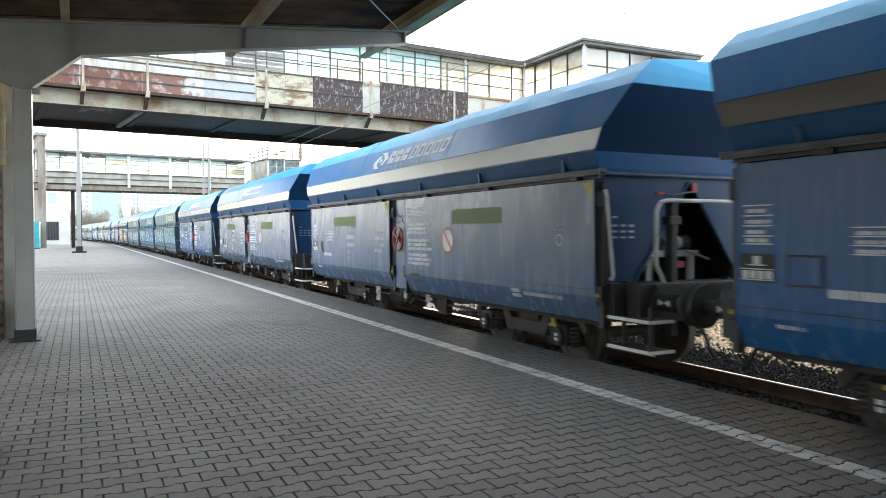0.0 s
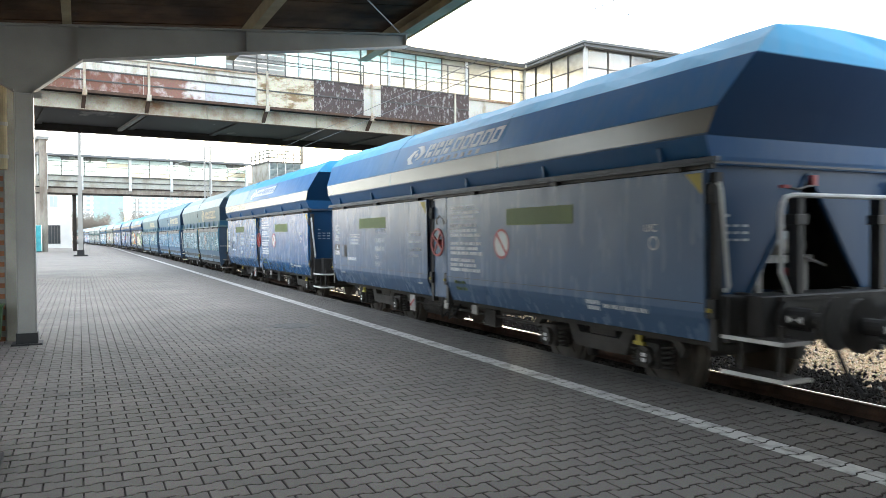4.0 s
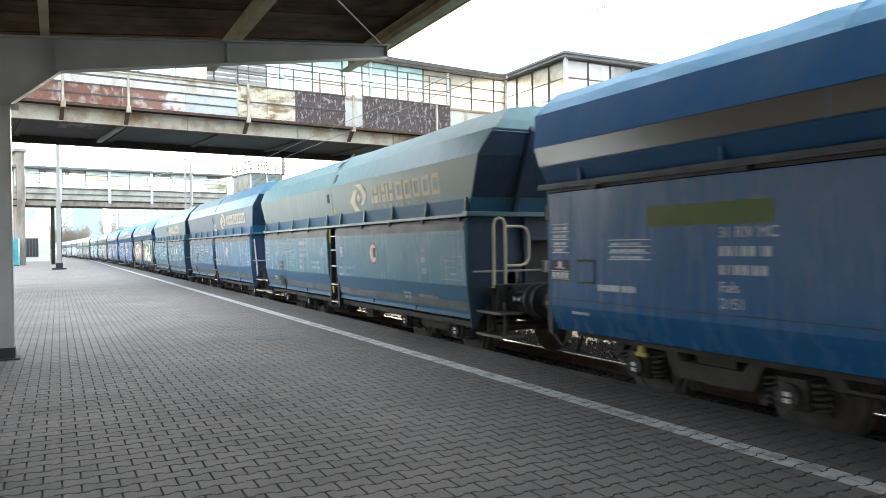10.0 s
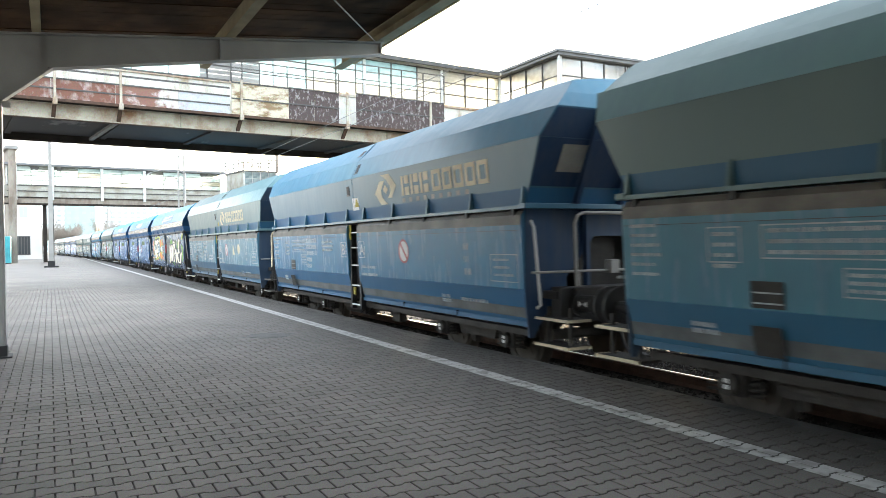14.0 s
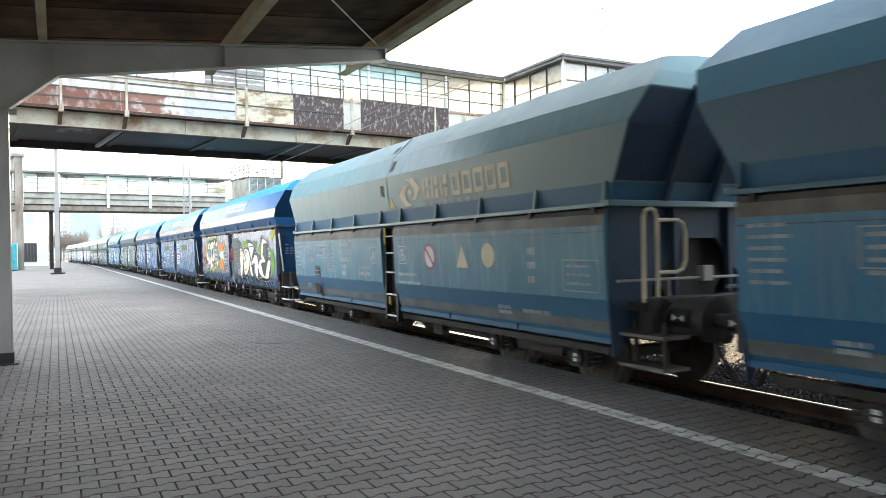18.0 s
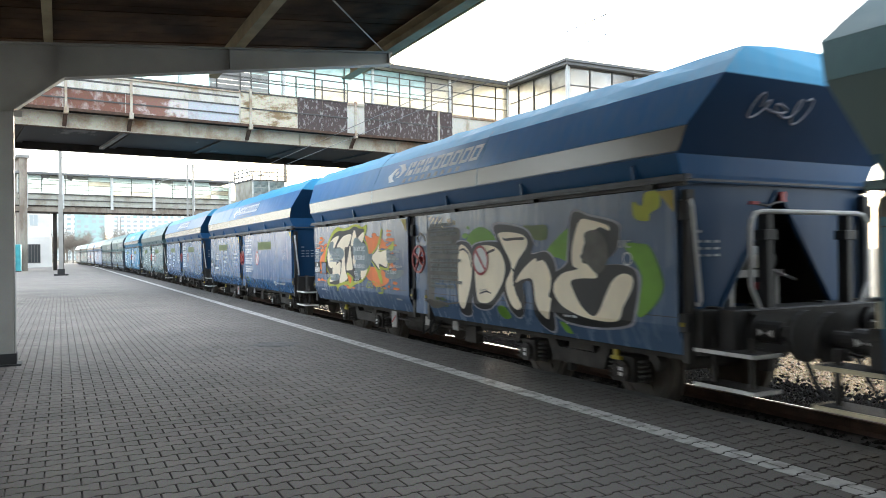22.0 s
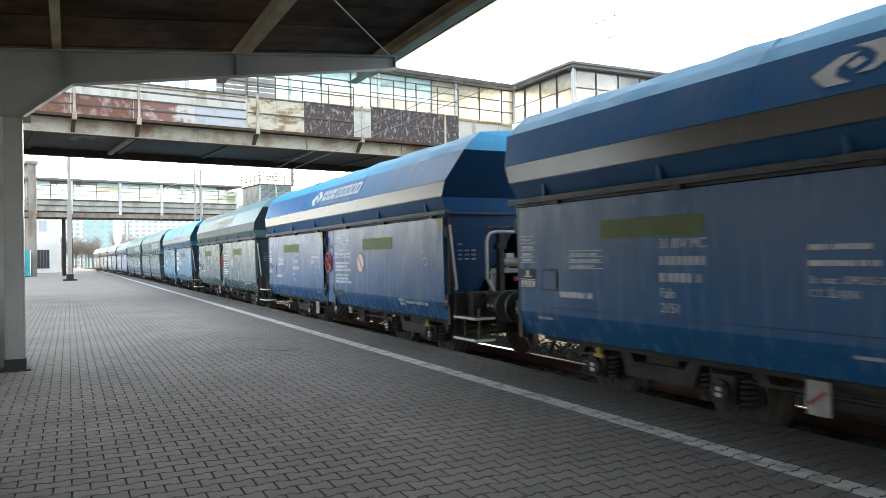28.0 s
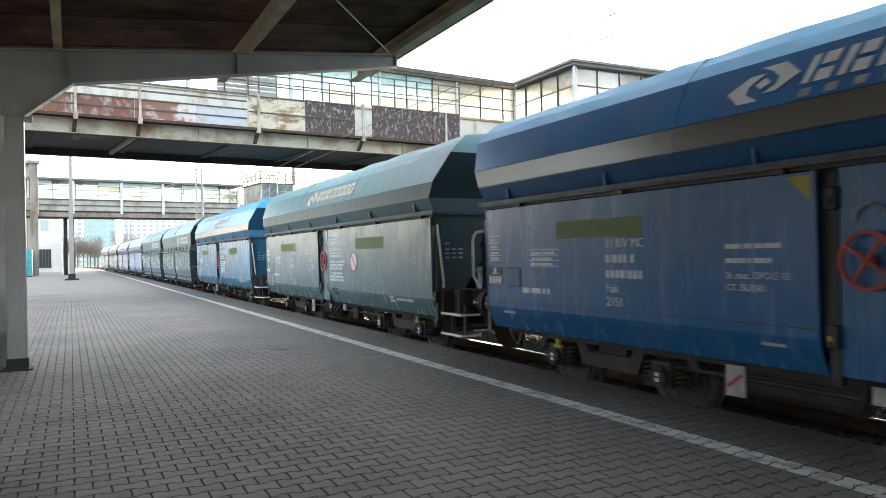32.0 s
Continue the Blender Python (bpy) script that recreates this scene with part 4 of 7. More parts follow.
ftower = thing("stair_tower", pose(20.64, 89.42, 0, 0, 0, 8), "far brick stair tower with a bare scaffold frame on top", "stair tower", kind="structure")
bm = bmesh.new()
box(bm, 0.0, 4.3, 0.15, 5.8, -0.6, 10.4)
part("walls", bm, M_PARA2, ftower)
glazed_wall(ftower, 0.1, 4.2, -0.06, 8.0, 10.4, 4, 3, frame_mat=M_FRAMEW, post_every=2, glass=M_GLASS3)
bm = bmesh.new()
box(bm, -0.15, 4.45, -0.2, 5.95, 10.42, 10.56)
part("tower_roof", bm, M_DFRAME, ftower, "dark flat roof")
for x, y in [(0.0 + 1.07 * i, -0.14) for i in range(5)] + [(-0.05, 1.4 + 1.45 * i) for i in range(4)] + [(4.28, 5.8)]:
    bm = bmesh.new()
    box(bm, x - 0.06, x + 0.06, y - 0.06, y + 0.06, 10.5, 12.2 if x > 4 else 11.9)
    part("frame_post", bm, M_STEEL, ftower)
for z in (11.0, 11.45, 11.85):
    bm = bmesh.new()
    box(bm, -0.35, 4.7, -0.24, -0.17, z, z + 0.09)
    box(bm, -0.16, -0.09, -0.3, 6.1, z, z + 0.09)
    part("frame_rail", bm, M_DFRAME, ftower)
bm = bmesh.new()
box(bm, 4.12, 4.42, -0.30, -0.02, 10.5, 12.6)
part("vent_stack", bm, M_PIER, ftower, "narrow stack at the corner")
bm = bmesh.new()
for i in range(90):
    a = (random.uniform(-0.5, 4.6), -0.2 + random.uniform(-0.3, 0.5), random.uniform(10.5, 12.0))
    beam(bm, a, (a[0] + random.uniform(-0.9, 0.9), a[1], a[2] + random.uniform(-0.5, 0.5)), 0.04, 0.04)
tagged(part("twig_tangle", bm, M_TWIG, ftower, "tangle of dry creeper"), kind="stuff")

# mast on the platform, catenary masts
mast = thing("lamp_mast", pose(0.07, 63.6, 0), "slender grey platform mast with a spiked top", "mast")
bm = bmesh.new()
box(bm, -0.16, 0.16, -0.16, 0.16, 0.2, 6.2)
part("lower_shaft", bm, M_STEEL, mast)
bm = bmesh.new()
box(bm, -0.12, 0.12, -0.12, 0.12, 6.2, 10.2)
part("upper_shaft", bm, M_STEEL, mast)
bm = bmesh.new()
box(bm, -0.5, 0.5, -0.4, 0.4, -0.02, 0.12)
box(bm, -0.25, 0.25, -0.25, 0.25, 0.1, 0.5)
part("foot", bm, M_BLACK, mast)


def catenary_mast(x, y, h):
    t = thing("catenary_mast", pose(x, y, -0.8), "lattice steel catenary mast beside the track", "catenary mast", "catenary masts")
    for dx in (-0.28, 0.28):
        bm = bmesh.new()
        box(bm, dx - 0.075, dx + 0.075, -0.12, 0.12, 0.0, h)
        part("leg", bm, M_STEEL, t)
    bm = bmesh.new()
    n = int(h / 0.6)
    for i in range(n):
        z = i * h / n
        s = 1 if i % 2 else -1
        beam(bm, (-0.2 * s, 0, z), (0.2 * s, 0, z + h / n), 0.035, 0.035)
    tagged(part("lacing", bm, M_STEEL, t), kind="stuff")
    bm = bmesh.new()
    tube(bm, [(0, 0, h - 2.4), (-3.2, 0, h - 1.9)], 0.035)
    tube(bm, [(0, 0, h - 0.9), (-3.2, 0, h - 1.9)], 0.025)
    part("cantilever_arm", bm, M_STEEL, t)
    for z in (h - 2.4, h - 0.9):
        bm = bmesh.new()
        disc(bm, (-0.5, -0.06, z + 0.02), 0.07, 0.12, 10, "y")
        part("insulator", bm, M_RUSTR, t)
    return t


catenary_mast(11.94, 79.0, 11.55)
catenary_mast(9.8, 150.0, 9.5)
catenary_mast(-3.0, 170.0, 9.5)
catenary_mast(2.0, 230.0, 9.5)


def wire(name, pts, r, label):
    bm = bmesh.new()
    tube(bm, pts, r, 6)
    return solid(name, bm, M_WIRE, label, "wire", "catenary wires")


for z in (4.50, 4.78):
    pts = []
    for i in range(30):
        cx, cy, h = track(8.0 + 6 * i)
        pts.append((cx, cy, z))
    wire("contact_wire" if z < 4.6 else "messenger_wire", pts, 0.007, "thin dark overhead wire above the track")
for z in (9.09, 8.12):
    wire("span_wire", [(0.07, 63.6, z), (7.0, 64.0, z - 0.14), (14.0, 64.3, z - 0.1)], 0.018, "span wire between platform mast and catenary mast")


# ---- distance ----
shed = thing("station_house", pose(-12.4, 118, 0), "white plastered railway house with dark barred openings", "house")
bm = bmesh.new()
box(bm, 0, 11.2, 0, 9, -0.8, 9.5)
part("wall", bm, M_HOUSE, shed)
bm = bmesh.new()
box(bm, 6.6, 11.4, -2.2, 0, -0.8, 4.2)
part("annexe", bm, M_HOUSE, shed)
bm = bmesh.new()
prism(bm, [(-0.4, 9.5), (11.6, 9.5), (5.6, 10.4)], -0.4, 9.4)
part("roof", bm, M_ROOFING, shed)
for x in (2.0, 5.0, 8.6):
    bm = bmesh.new()
    box(bm, x, x + 1.1, -0.06, 0.02, 5.8, 7.4)
    w = part("window", bm, M_FRAMEW, shed)
    for i in range(2):
        bm = bmesh.new()
        box(bm, x + 0.07 + 0.5 * i, x + 0.53 + 0.5 * i, -0.09, -0.055, 5.88, 7.32)
        part("pane", bm, M_FWIN, w)
for x in (8.2,):
    bm = bmesh.new()
    box(bm, x, x + 1.8, -2.26, -2.18, 0.6, 3.2)
    w = part("window", bm, M_DFRAME, shed)
    for i in range(5):
        bm = bmesh.new()
        box(bm, x + 0.05 + 0.36 * i, x + 0.31 + 0.36 * i, -2.29, -2.255, 0.7, 3.1)
        part("pane", bm, M_DWIN, w)

kiosk = thing("storage_container", pose(-5.55, 84.0, 0), "turquoise sheet-metal container standing on the platform", "container")
bm = bmesh.new()
box(bm, 0, 2.1, 0, 2.4, 0.05, 2.7)
part("body", bm, M_CYAN, kiosk, "", 0.03)
bm = bmesh.new()
for i in range(8):
    box(bm, 0.1 + 0.25 * i, 0.2 + 0.25 * i, -0.03, 0.0, 0.2, 2.5)
part("ribs", bm, M_CYAN, kiosk)
bm = bmesh.new()
box(bm, -0.05, 2.15, -0.05, 2.45, -0.02, 0.08)
part("skid", bm, M_BLACK, kiosk)


def apartment_block(x, y, w, h, bays, floors, mat):
    t = thing("apartment_block", pose(x, y, -0.8), "apartment block far behind the trees, haze put into its pale colours", "apartment block", "far blocks")
    bm = bmesh.new()
    box(bm, 0, w, 0, 12, 0, h)
    part("wall", bm, mat, t)
    bm = bmesh.new()
    box(bm, -0.3, w + 0.3, -0.3, 12.3, h, h + 0.7)
    part("roof", bm, M_ROOFING, t)
    for i in range(bays):
        for j in range(floors):
            bm = bmesh.new()
            bx, bz = (i + 0.2) * w / bays, (j + 0.35) * h / floors
            box(bm, bx, bx + 0.55 * w / bays, -0.15, 0.05, bz, bz + 0.5 * h / floors)
            part("window", bm, M_FWIN if (i * 7 + j * 3) % 4 else M_TEAL, t)


apartment_block(-30, 520, 52, 30, 14, 10, M_FARB)
apartment_block(32, 545, 40, 36, 10, 12, M_FARB)
apartment_block(80, 600, 50, 33, 10, 11, M_FARB)
apartment_block(8, 480, 16, 33, 4, 11, M_TEAL)


def bare_tree(seed, h):
    """A leafless tree: trunk, limbs and a haze of twigs."""
    r = random.Random(seed)
    t = thing("bare_tree", pose(0, 0, 0), "leafless grey-brown tree beyond the tracks", "tree", "bare trees")
    bm = bmesh.new()
    tube(bm, [(0, 0, -0.2), (0.1, 0, h * 0.3), (0.0, 0.1, h * 0.55)], 0.16 * h / 8, 6)
    ends = []
    for i in range(9):
        a = r.uniform(0, 6.28)
        p0 = Vector((0, 0, h * r.uniform(0.25, 0.55)))
        p1 = p0 + Vector((math.cos(a) * r.uniform(0.8, 1.9), math.sin(a) * r.uniform(0.8, 1.9), h * r.uniform(0.18, 0.38)))
        tube(bm, [p0, (p0 + p1) / 2 + Vector((0, 0, 0.2)), p1], 0.05 * h / 8, 5)
        ends += [p0.lerp(p1, q) for q in (0.4, 0.7, 1.0)]
    part("trunk", bm, M_TWIG, t)
    verts, faces = [], []
    for e in ends:
        for _ in range(26):
            d = Vector((r.gauss(0, 1), r.gauss(0, 1), r.gauss(0.5, 0.8))).normalized() * r.uniform(0.6, 1.7)
            s = d.cross(Vector((r.random(), r.random(), r.random()))).normalized() * 0.022
            b = len(verts)
            p = e + d * r.uniform(0, 0.5)
            verts += [p - s, p + s, p + d]
            faces.append((b, b + 1, b + 2))
    me = bpy.data.meshes.new("twig_haze")
    me.from_pydata(verts, [], faces)
    me.materials.append(M_TWIG)
    tw = new("twig_haze", me)
    tw.parent = t
    return t


trees = [bare_tree(i, 8.0 + i) for i in range(3)]
rt = random.Random(8)
spots = [(rt.uniform(-4, 4) + 0.8 * i, 215 + rt.uniform(-15, 45), rt.uniform(0, 360)) for i in range(-24, 30)]
for i, (x, y, a) in enumerate(spots):
    if i < 3:
        trees[i].matrix_world = pose(x, y, -0.8, 0, 0, a)
    else:
        copy_thing(trees[i % 3], pose(x, y, -0.8, 0, 0, a))
bm = bmesh.new()
box(bm, -60, 3.0, 205, 260, -0.9, -0.3)
solid("embankment", bm, M_GROUND, "low pale embankment behind the platform's end", "ground", kind="structure")


# ---- the train ----
LH = 5.93      # half the length of the ledge


def rings(bm, levels, closed_top=True):
    """A hopper: rectangles (half width, height, overhang past the ledge) joined from level to level."""
    last = None
    for w, z, o in levels:
        y = LH + o
        ring = [bm.verts.new(p) for p in ((-w, -y, z), (w, -y, z), (w, y, z), (-w, y, z))]
        if last:
            for a in range(4):
                b = (a + 1) % 4
                bm.faces.new((last[a], last[b], ring[b], ring[a]))
        last = ring
    return last


def wheelset(parent, y):
    t = new("wheelset")
    t.parent = parent
    t.location = (0, y, 0.46)
    for s in (-1, 1):
        bm = bmesh.new()
        disc(bm, (s * 0.70 if s > 0 else -0.83, 0, 0), 0.46, 0.13, 28, "x")
        disc(bm, (s * 0.68 if s > 0 else -0.71, 0, 0), 0.485, 0.03, 28, "x")
        x = 0.832 if s > 0 else -0.852
        disc(bm, (x, 0, 0), 0.39, 0.02, 24, "x", 0.33)
        disc(bm, (x, 0, 0), 0.15, 0.02, 16, "x")
        for i in range(4):
            a = i * math.tau / 4
            disc(bm, (x, 0.24 * math.cos(a), 0.24 * math.sin(a)), 0.035, 0.012, 8, "x")
        part("wheel", bm, M_WHEEL, t)
    bm = bmesh.new()
    disc(bm, (-1.0, 0, 0), 0.08, 2.0, 12, "x")
    part("axle", bm, M_UNDER, t)
    return t


def bogie(parent, y):
    """Two wheelsets in a pressed steel frame with coil springs and axle boxes."""
    for s in (-1, 1):
        bm = bmesh.new()
        x = s * 1.0
        prof = [(-1.45, 0.60), (-1.3, 0.80), (-0.55, 0.80), (-0.38, 0.58), (0.38, 0.58), (0.55, 0.80), (1.3, 0.80), (1.45, 0.60), (1.4, 0.50), (1.26, 0.66), (0.62, 0.66), (0.5, 0.40), (-0.5, 0.40), (-0.62, 0.66), (-1.26, 0.66), (-1.4, 0.50)]
        prism(bm, [(p + y, q) for p, q in prof], x - 0.06, x + 0.06, "x")
        part("bogie_frame", bm, M_BOGIE, parent)
        for d in (-0.97, 0.97):
            bm = bmesh.new()
            box(bm, x - 0.14, x + 0.14, y + d - 0.15, y + d + 0.15, 0.34, 0.62)
            disc(bm, (x + (0.14 if s > 0 else -0.20), y + d, 0.46), 0.12, 0.06, 14, "x")
            for a in range(4):
                q = math.pi / 4 + a * math.pi / 2
                disc(bm, (x + (0.20 if s > 0 else -0.215), y + d + 0.085 * math.cos(q), 0.46 + 0.085 * math.sin(q)), 0.018, 0.015, 6, "x")
            axbox = part("axle_box", bm, M_BOGIE, parent)
            bm = bmesh.new()
            for q in (-0.035, 0.025):
                box(bm, x + s * 0.202, x + s * 0.206, y + d - 0.03, y + d + 0.03, 0.46 + q - 0.02, 0.46 + q + 0.02)
            part("bearing_mark", bm, M_WHITE, axbox, "white painted bearing mark")
            for q in (-0.25, 0.25):
                bm = bmesh.new()
                tube(bm, [(x + s * 0.06 + 0.062 * math.cos(a * math.tau / 8), y + d + q + 0.062 * math.sin(a * math.tau / 8), 0.34 + 0.27 * a / 40) for a in range(41)], 0.017, 5)
                part("coil_spring", bm, M_BOGIE, parent)
        for d in (-0.45, 0.45):
            bm = bmesh.new()
            box(bm, x - 0.05 - 0.2 * s, x + 0.05 - 0.2 * s, y + d - 0.05, y + d + 0.05, 0.25, 0.55)
            beam(bm, (x - 0.2 * s, y + d, 0.5), (x - 0.2 * s, y + d * 0.4, 0.82), 0.05, 0.05)
            part("brake_block", bm, M_BOGIE, parent)
    bm = bmesh.new()
    box(bm, -1.0, 1.0, y - 0.25, y + 0.25, 0.50, 0.85)
    part("bolster", bm, M_UNDER, parent)
    return [wheelset(parent, y - 0.97), wheelset(parent, y + 0.97)]


def buffers(parent, end, low=0.80, high=1.25):
    y = 6.20 * end
    bm = bmesh.new()
    box(bm, -1.20, 1.20, min(y, y - 0.20 * end), max(y, y - 0.20 * end), low, high)
    part("buffer_beam", bm, M_ENDBOX, parent, "", 0.012)
    bm = bmesh.new()
    box(bm, -1.0, 1.0, min(y, y + 0.05 * end), max(y, y + 0.05 * end), high - 0.05, high - 0.01)
    part("beam_lip", bm, M_BOGIE, parent)
    for x in (-0.875, 0.875):
        bm = bmesh.new()
        disc(bm, (x, y, 1.04), 0.11, 0.30 * end, 16, "y")
        disc(bm, (x, y, 1.04), 0.17, 0.05 * end, 16, "y")
        disc(bm, (x, y + 0.30 * end, 1.04), 0.075, 0.22 * end, 14, "y")
        disc(bm, (x, y + 0.50 * end, 1.04), 0.235, 0.05 * end, 22, "y")
        buf = part("buffer", bm, M_ENDBOX, parent)
        bm = bmesh.new()
        for k in (-1, 1):
            prism(bm, [(y + end * (0.17 + 0.012 * k), 1.04), (y + end * (0.17 + 0.08 * k), 1.075), (y + end * (0.17 + 0.08 * k), 1.005)], x - 0.116, x - 0.111, "x")
        part("buffer_mark", bm, M_WHITE, buf, "white painted arrow mark")
    bm = bmesh.new()
    tube(bm, [(0.03, y, 1.03), (0.03, y + 0.28 * end, 0.93), (0.03, y + 0.5 * end, 1.02)], 0.04)
    part("coupling_hook", bm, M_UNDER, parent)
    for sx in (-0.05, 0.09):
        bm = bmesh.new()
        tube(bm, [(sx, y + 0.22 * end, 0.97), (sx, y + 0.36 * end, 0.80), (sx, y + 0.52 * end, 0.78), (sx, y + 0.60 * end, 0.92)], 0.022, 6)
        part("coupling_link", bm, M_BOGIE, parent)
    for sx in (-0.42, 0.36):
        bm = bmesh.new()
        tube(bm, [(sx, y, 0.92), (sx, y + 0.16 * end, 0.78), (sx, y + 0.30 * end, 0.50), (sx * 0.9, y + 0.44 * end, 0.33), (sx * 0.8, y + 0.56 * end, 0.42)], 0.026, 8)
        part("brake_hose", bm, M_BLACK, parent)
        bm = bmesh.new()
        disc(bm, (sx, y + 0.10 * end, 0.84), 0.045, 0.06 * end, 8, "y")
        part("hose_cock", bm, M_BOARD, parent, "pale hose cock")


def under_gear(parent, y, z):
    """Air reservoir, rods and hanging hoses between the bogies."""
    bm = bmesh.new()
    for i, (d, r) in enumerate(((0.0, 0.10), (0.05, 0.17), (1.30, 0.17), (1.35, 0.10))):
        ring = [bm.verts.new((-0.80 + r * math.cos(a * math.tau / 14), y + d, z - 0.10 + r * math.sin(a * math.tau / 14))) for a in range(14)]
        if i == 0:
            bm.faces.new(ring)
        else:
            for a in range(14):
                b = (a + 1) % 14
                bm.faces.new((last[a], last[b], ring[b], ring[a]))
        last = ring
    bm.faces.new(last)
    part("air_reservoir", bm, M_BOGIE, parent, "dusty air reservoir")
    for x in (-1.05, -0.45):
        bm = bmesh.new()
        tube(bm, [(x, -2.5, z - 0.05), (x, 2.5, z - 0.05)], 0.022, 6)
        part("brake_rod", bm, M_BOGIE, parent)
    for yy in (-0.05, 0.22):
        bm = bmesh.new()
        tube(bm, [(-1.30, yy, 0.82), (-1.33, yy + 0.04, 0.58), (-1.28, yy + 0.12, 0.44), (-1.15, yy + 0.14, 0.52), (-1.05, yy + 0.14, 0.66)], 0.020, 6)
        part("air_hose", bm, M_BLACK, parent)
    bm = bmesh.new()
    box(bm, -1.10, -0.95, -1.15, -0.80, z - 0.22, z + 0.05)
    part("slack_adjuster", bm, M_BOGIE, parent, "", 0.015)


def steps(parent, side, end, edge_mat=None):
    """Two step plates with pale edges hung under the wagon's corner."""
    y0, y1 = end * 5.86, end * 6.56
    lo, hi = min(y0, y1), max(y0, y1)
    for z in (0.54, 0.87):
        bm = bmesh.new()
        box(bm, min(side * 1.02, side * 1.36), max(side * 1.02, side * 1.36), lo, hi, z - 0.03, z)
        st = part("step_plate", bm, M_UNDER, parent)
        bm = bmesh.new()
        box(bm, min(side * 1.36, side * 1.375), max(side * 1.36, side * 1.375), lo, hi, z - 0.030, z + 0.006)
        front = hi if end > 0 else lo
        box(bm, min(side * 1.02, side * 1.36), max(side * 1.02, side * 1.36), min(front, front + 0.012 * end), max(front, front + 0.012 * end), z - 0.030, z + 0.006)
        part("step_edge", bm, edge_mat or M_WHITE, st, "white-painted step edge")
    for yy in (lo + 0.16, hi - 0.10):
        bm = bmesh.new()
        box(bm, side * 1.2 - 0.02, side * 1.2 + 0.02, yy - 0.025, yy + 0.025, 0.51, 1.0)
        part("step_hanger", bm, M_BOGIE, parent)


class Side:
    """Flat marks laid on a side sheet that leans from (w0, z0) to (w1, z1); y runs to the rear, seen from the platform to the left."""

    def __init__(self, parent, w0, z0, w1, z1, proud=0.004):
        self.parent, self.w0, self.z0, self.w1, self.z1, self.proud = parent, w0, z0, w1, z1, proud

    def at(self, y, z, lift=0.0):
        w = self.w0 + (self.w1 - self.w0) * (z - self.z0) / (self.z1 - self.z0)
        return (-(w + self.proud + lift), y, z)

    def poly(self, bm, pts, lift=0.0):
        a = [bm.verts.new(self.at(y, z, lift)) for y, z in pts]
        b = [bm.verts.new(Vector(self.at(y, z, lift)) + Vector((0.003, 0, 0))) for y, z in pts]
        n = len(pts)
        bm.faces.new(a)
        bm.faces.new(b[::-1])
        for i in range(n):
            bm.faces.new((a[i], b[i], b[(i + 1) % n], a[(i + 1) % n]))

    def rect(self, bm, y0, y1, z0, z1, slant=0.0, lift=0.0):
        self.poly(bm, [(y0, z0), (y0 - slant, z1), (y1 - slant, z1), (y1, z0)], lift)

    def round(self, bm, y, z, r, n=24, lift=0.0, hole=0.0, ry=1.0):
        o = [(y + r * ry * math.cos(i * math.tau / n), z + r * math.sin(i * math.tau / n)) for i in range(n)]
        if not hole:
            self.poly(bm, o, lift)
            return
        q = [(y + hole * ry * math.cos(i * math.tau / n), z + hole * math.sin(i * math.tau / n)) for i in range(n)]
        a, b = [bm.verts.new(self.at(*p, lift)) for p in o], [bm.verts.new(self.at(*p, lift)) for p in q]
        for i in range(n):
            j = (i + 1) % n
            bm.faces.new((a[i], a[j], b[j], b[i]))

    def bars(self, bm, y, z, w, rows, h=0.045, gap=0.03, rng=None, broken=True):
        """Lines of small writing as plain bars; y is their start (the rear end), running forward."""
        r = rng or random
        for i in range(rows):
            zz = z - i * (h + gap)
            yy, end = y, y - w * (r.uniform(0.75, 1.0) if broken else 1.0)
            word = 0
            while yy > end + 0.3 * h:
                l = h * r.choice((0.2, 0.5, 0.58, 0.62))
                self.rect(bm, yy, yy - l, zz, zz + h)
                word += 1
                yy -= l + ((0.2 if h < 0.08 else 0.32) * h if word % r.randint(4, 9) else 0.7 * h)


def emblem(side, bm, y, z, h, slant, wide):
    """The maker's mark as two plain hooked arrows round a diamond."""
    def P(a, b):
        return (y - a * wide - slant * b * h, z + b * h)
    side.poly(bm, [P(0.0, 0.40), P(0.26, 0.80), P(0.48, 0.80), P(0.30, 0.48), P(0.32, 0.26), P(0.56, 0.0), P(0.26, 0.0)])
    side.poly(bm, [P(0.36, 1.0), P(0.72, 1.0), P(1.0, 0.58), P(0.76, 0.20), P(0.58, 0.20), P(0.72, 0.38), P(0.72, 0.60), P(0.58, 0.82)])
    side.poly(bm, [P(0.40, 0.50), P(0.51, 0.66), P(0.62, 0.50), P(0.51, 0.34)])


def glyph_blocks(side, bm, y, z, h, slant, cells, w, gap):
    """Plain strokes standing for lettering, cell by cell."""
    x = y
    for strokes in cells:
        for a0, b0, a1, b1 in strokes:
            side.poly(bm, [(x - a0 * w - slant * b0 * h, z + b0 * h), (x - a0 * w - slant * b1 * h, z + b1 * h),
                           (x - a1 * w - slant * b1 * h, z + b1 * h), (x - a1 * w - slant * b0 * h, z + b0 * h)])
        x -= w + gap


STEM = [(0.0, 0.0, 0.28, 1.0), (0.45, 0.0, 1.0, 0.42), (0.45, 0.58, 1.0, 1.0)]                      # plain upright and block
FRAME = [(0.0, 0.0, 0.24, 1.0), (0.24, 0.80, 1.0, 1.0), (0.24, 0.0, 1.0, 0.20), (0.76, 0.20, 1.0, 0.80)]   # plain hollow block


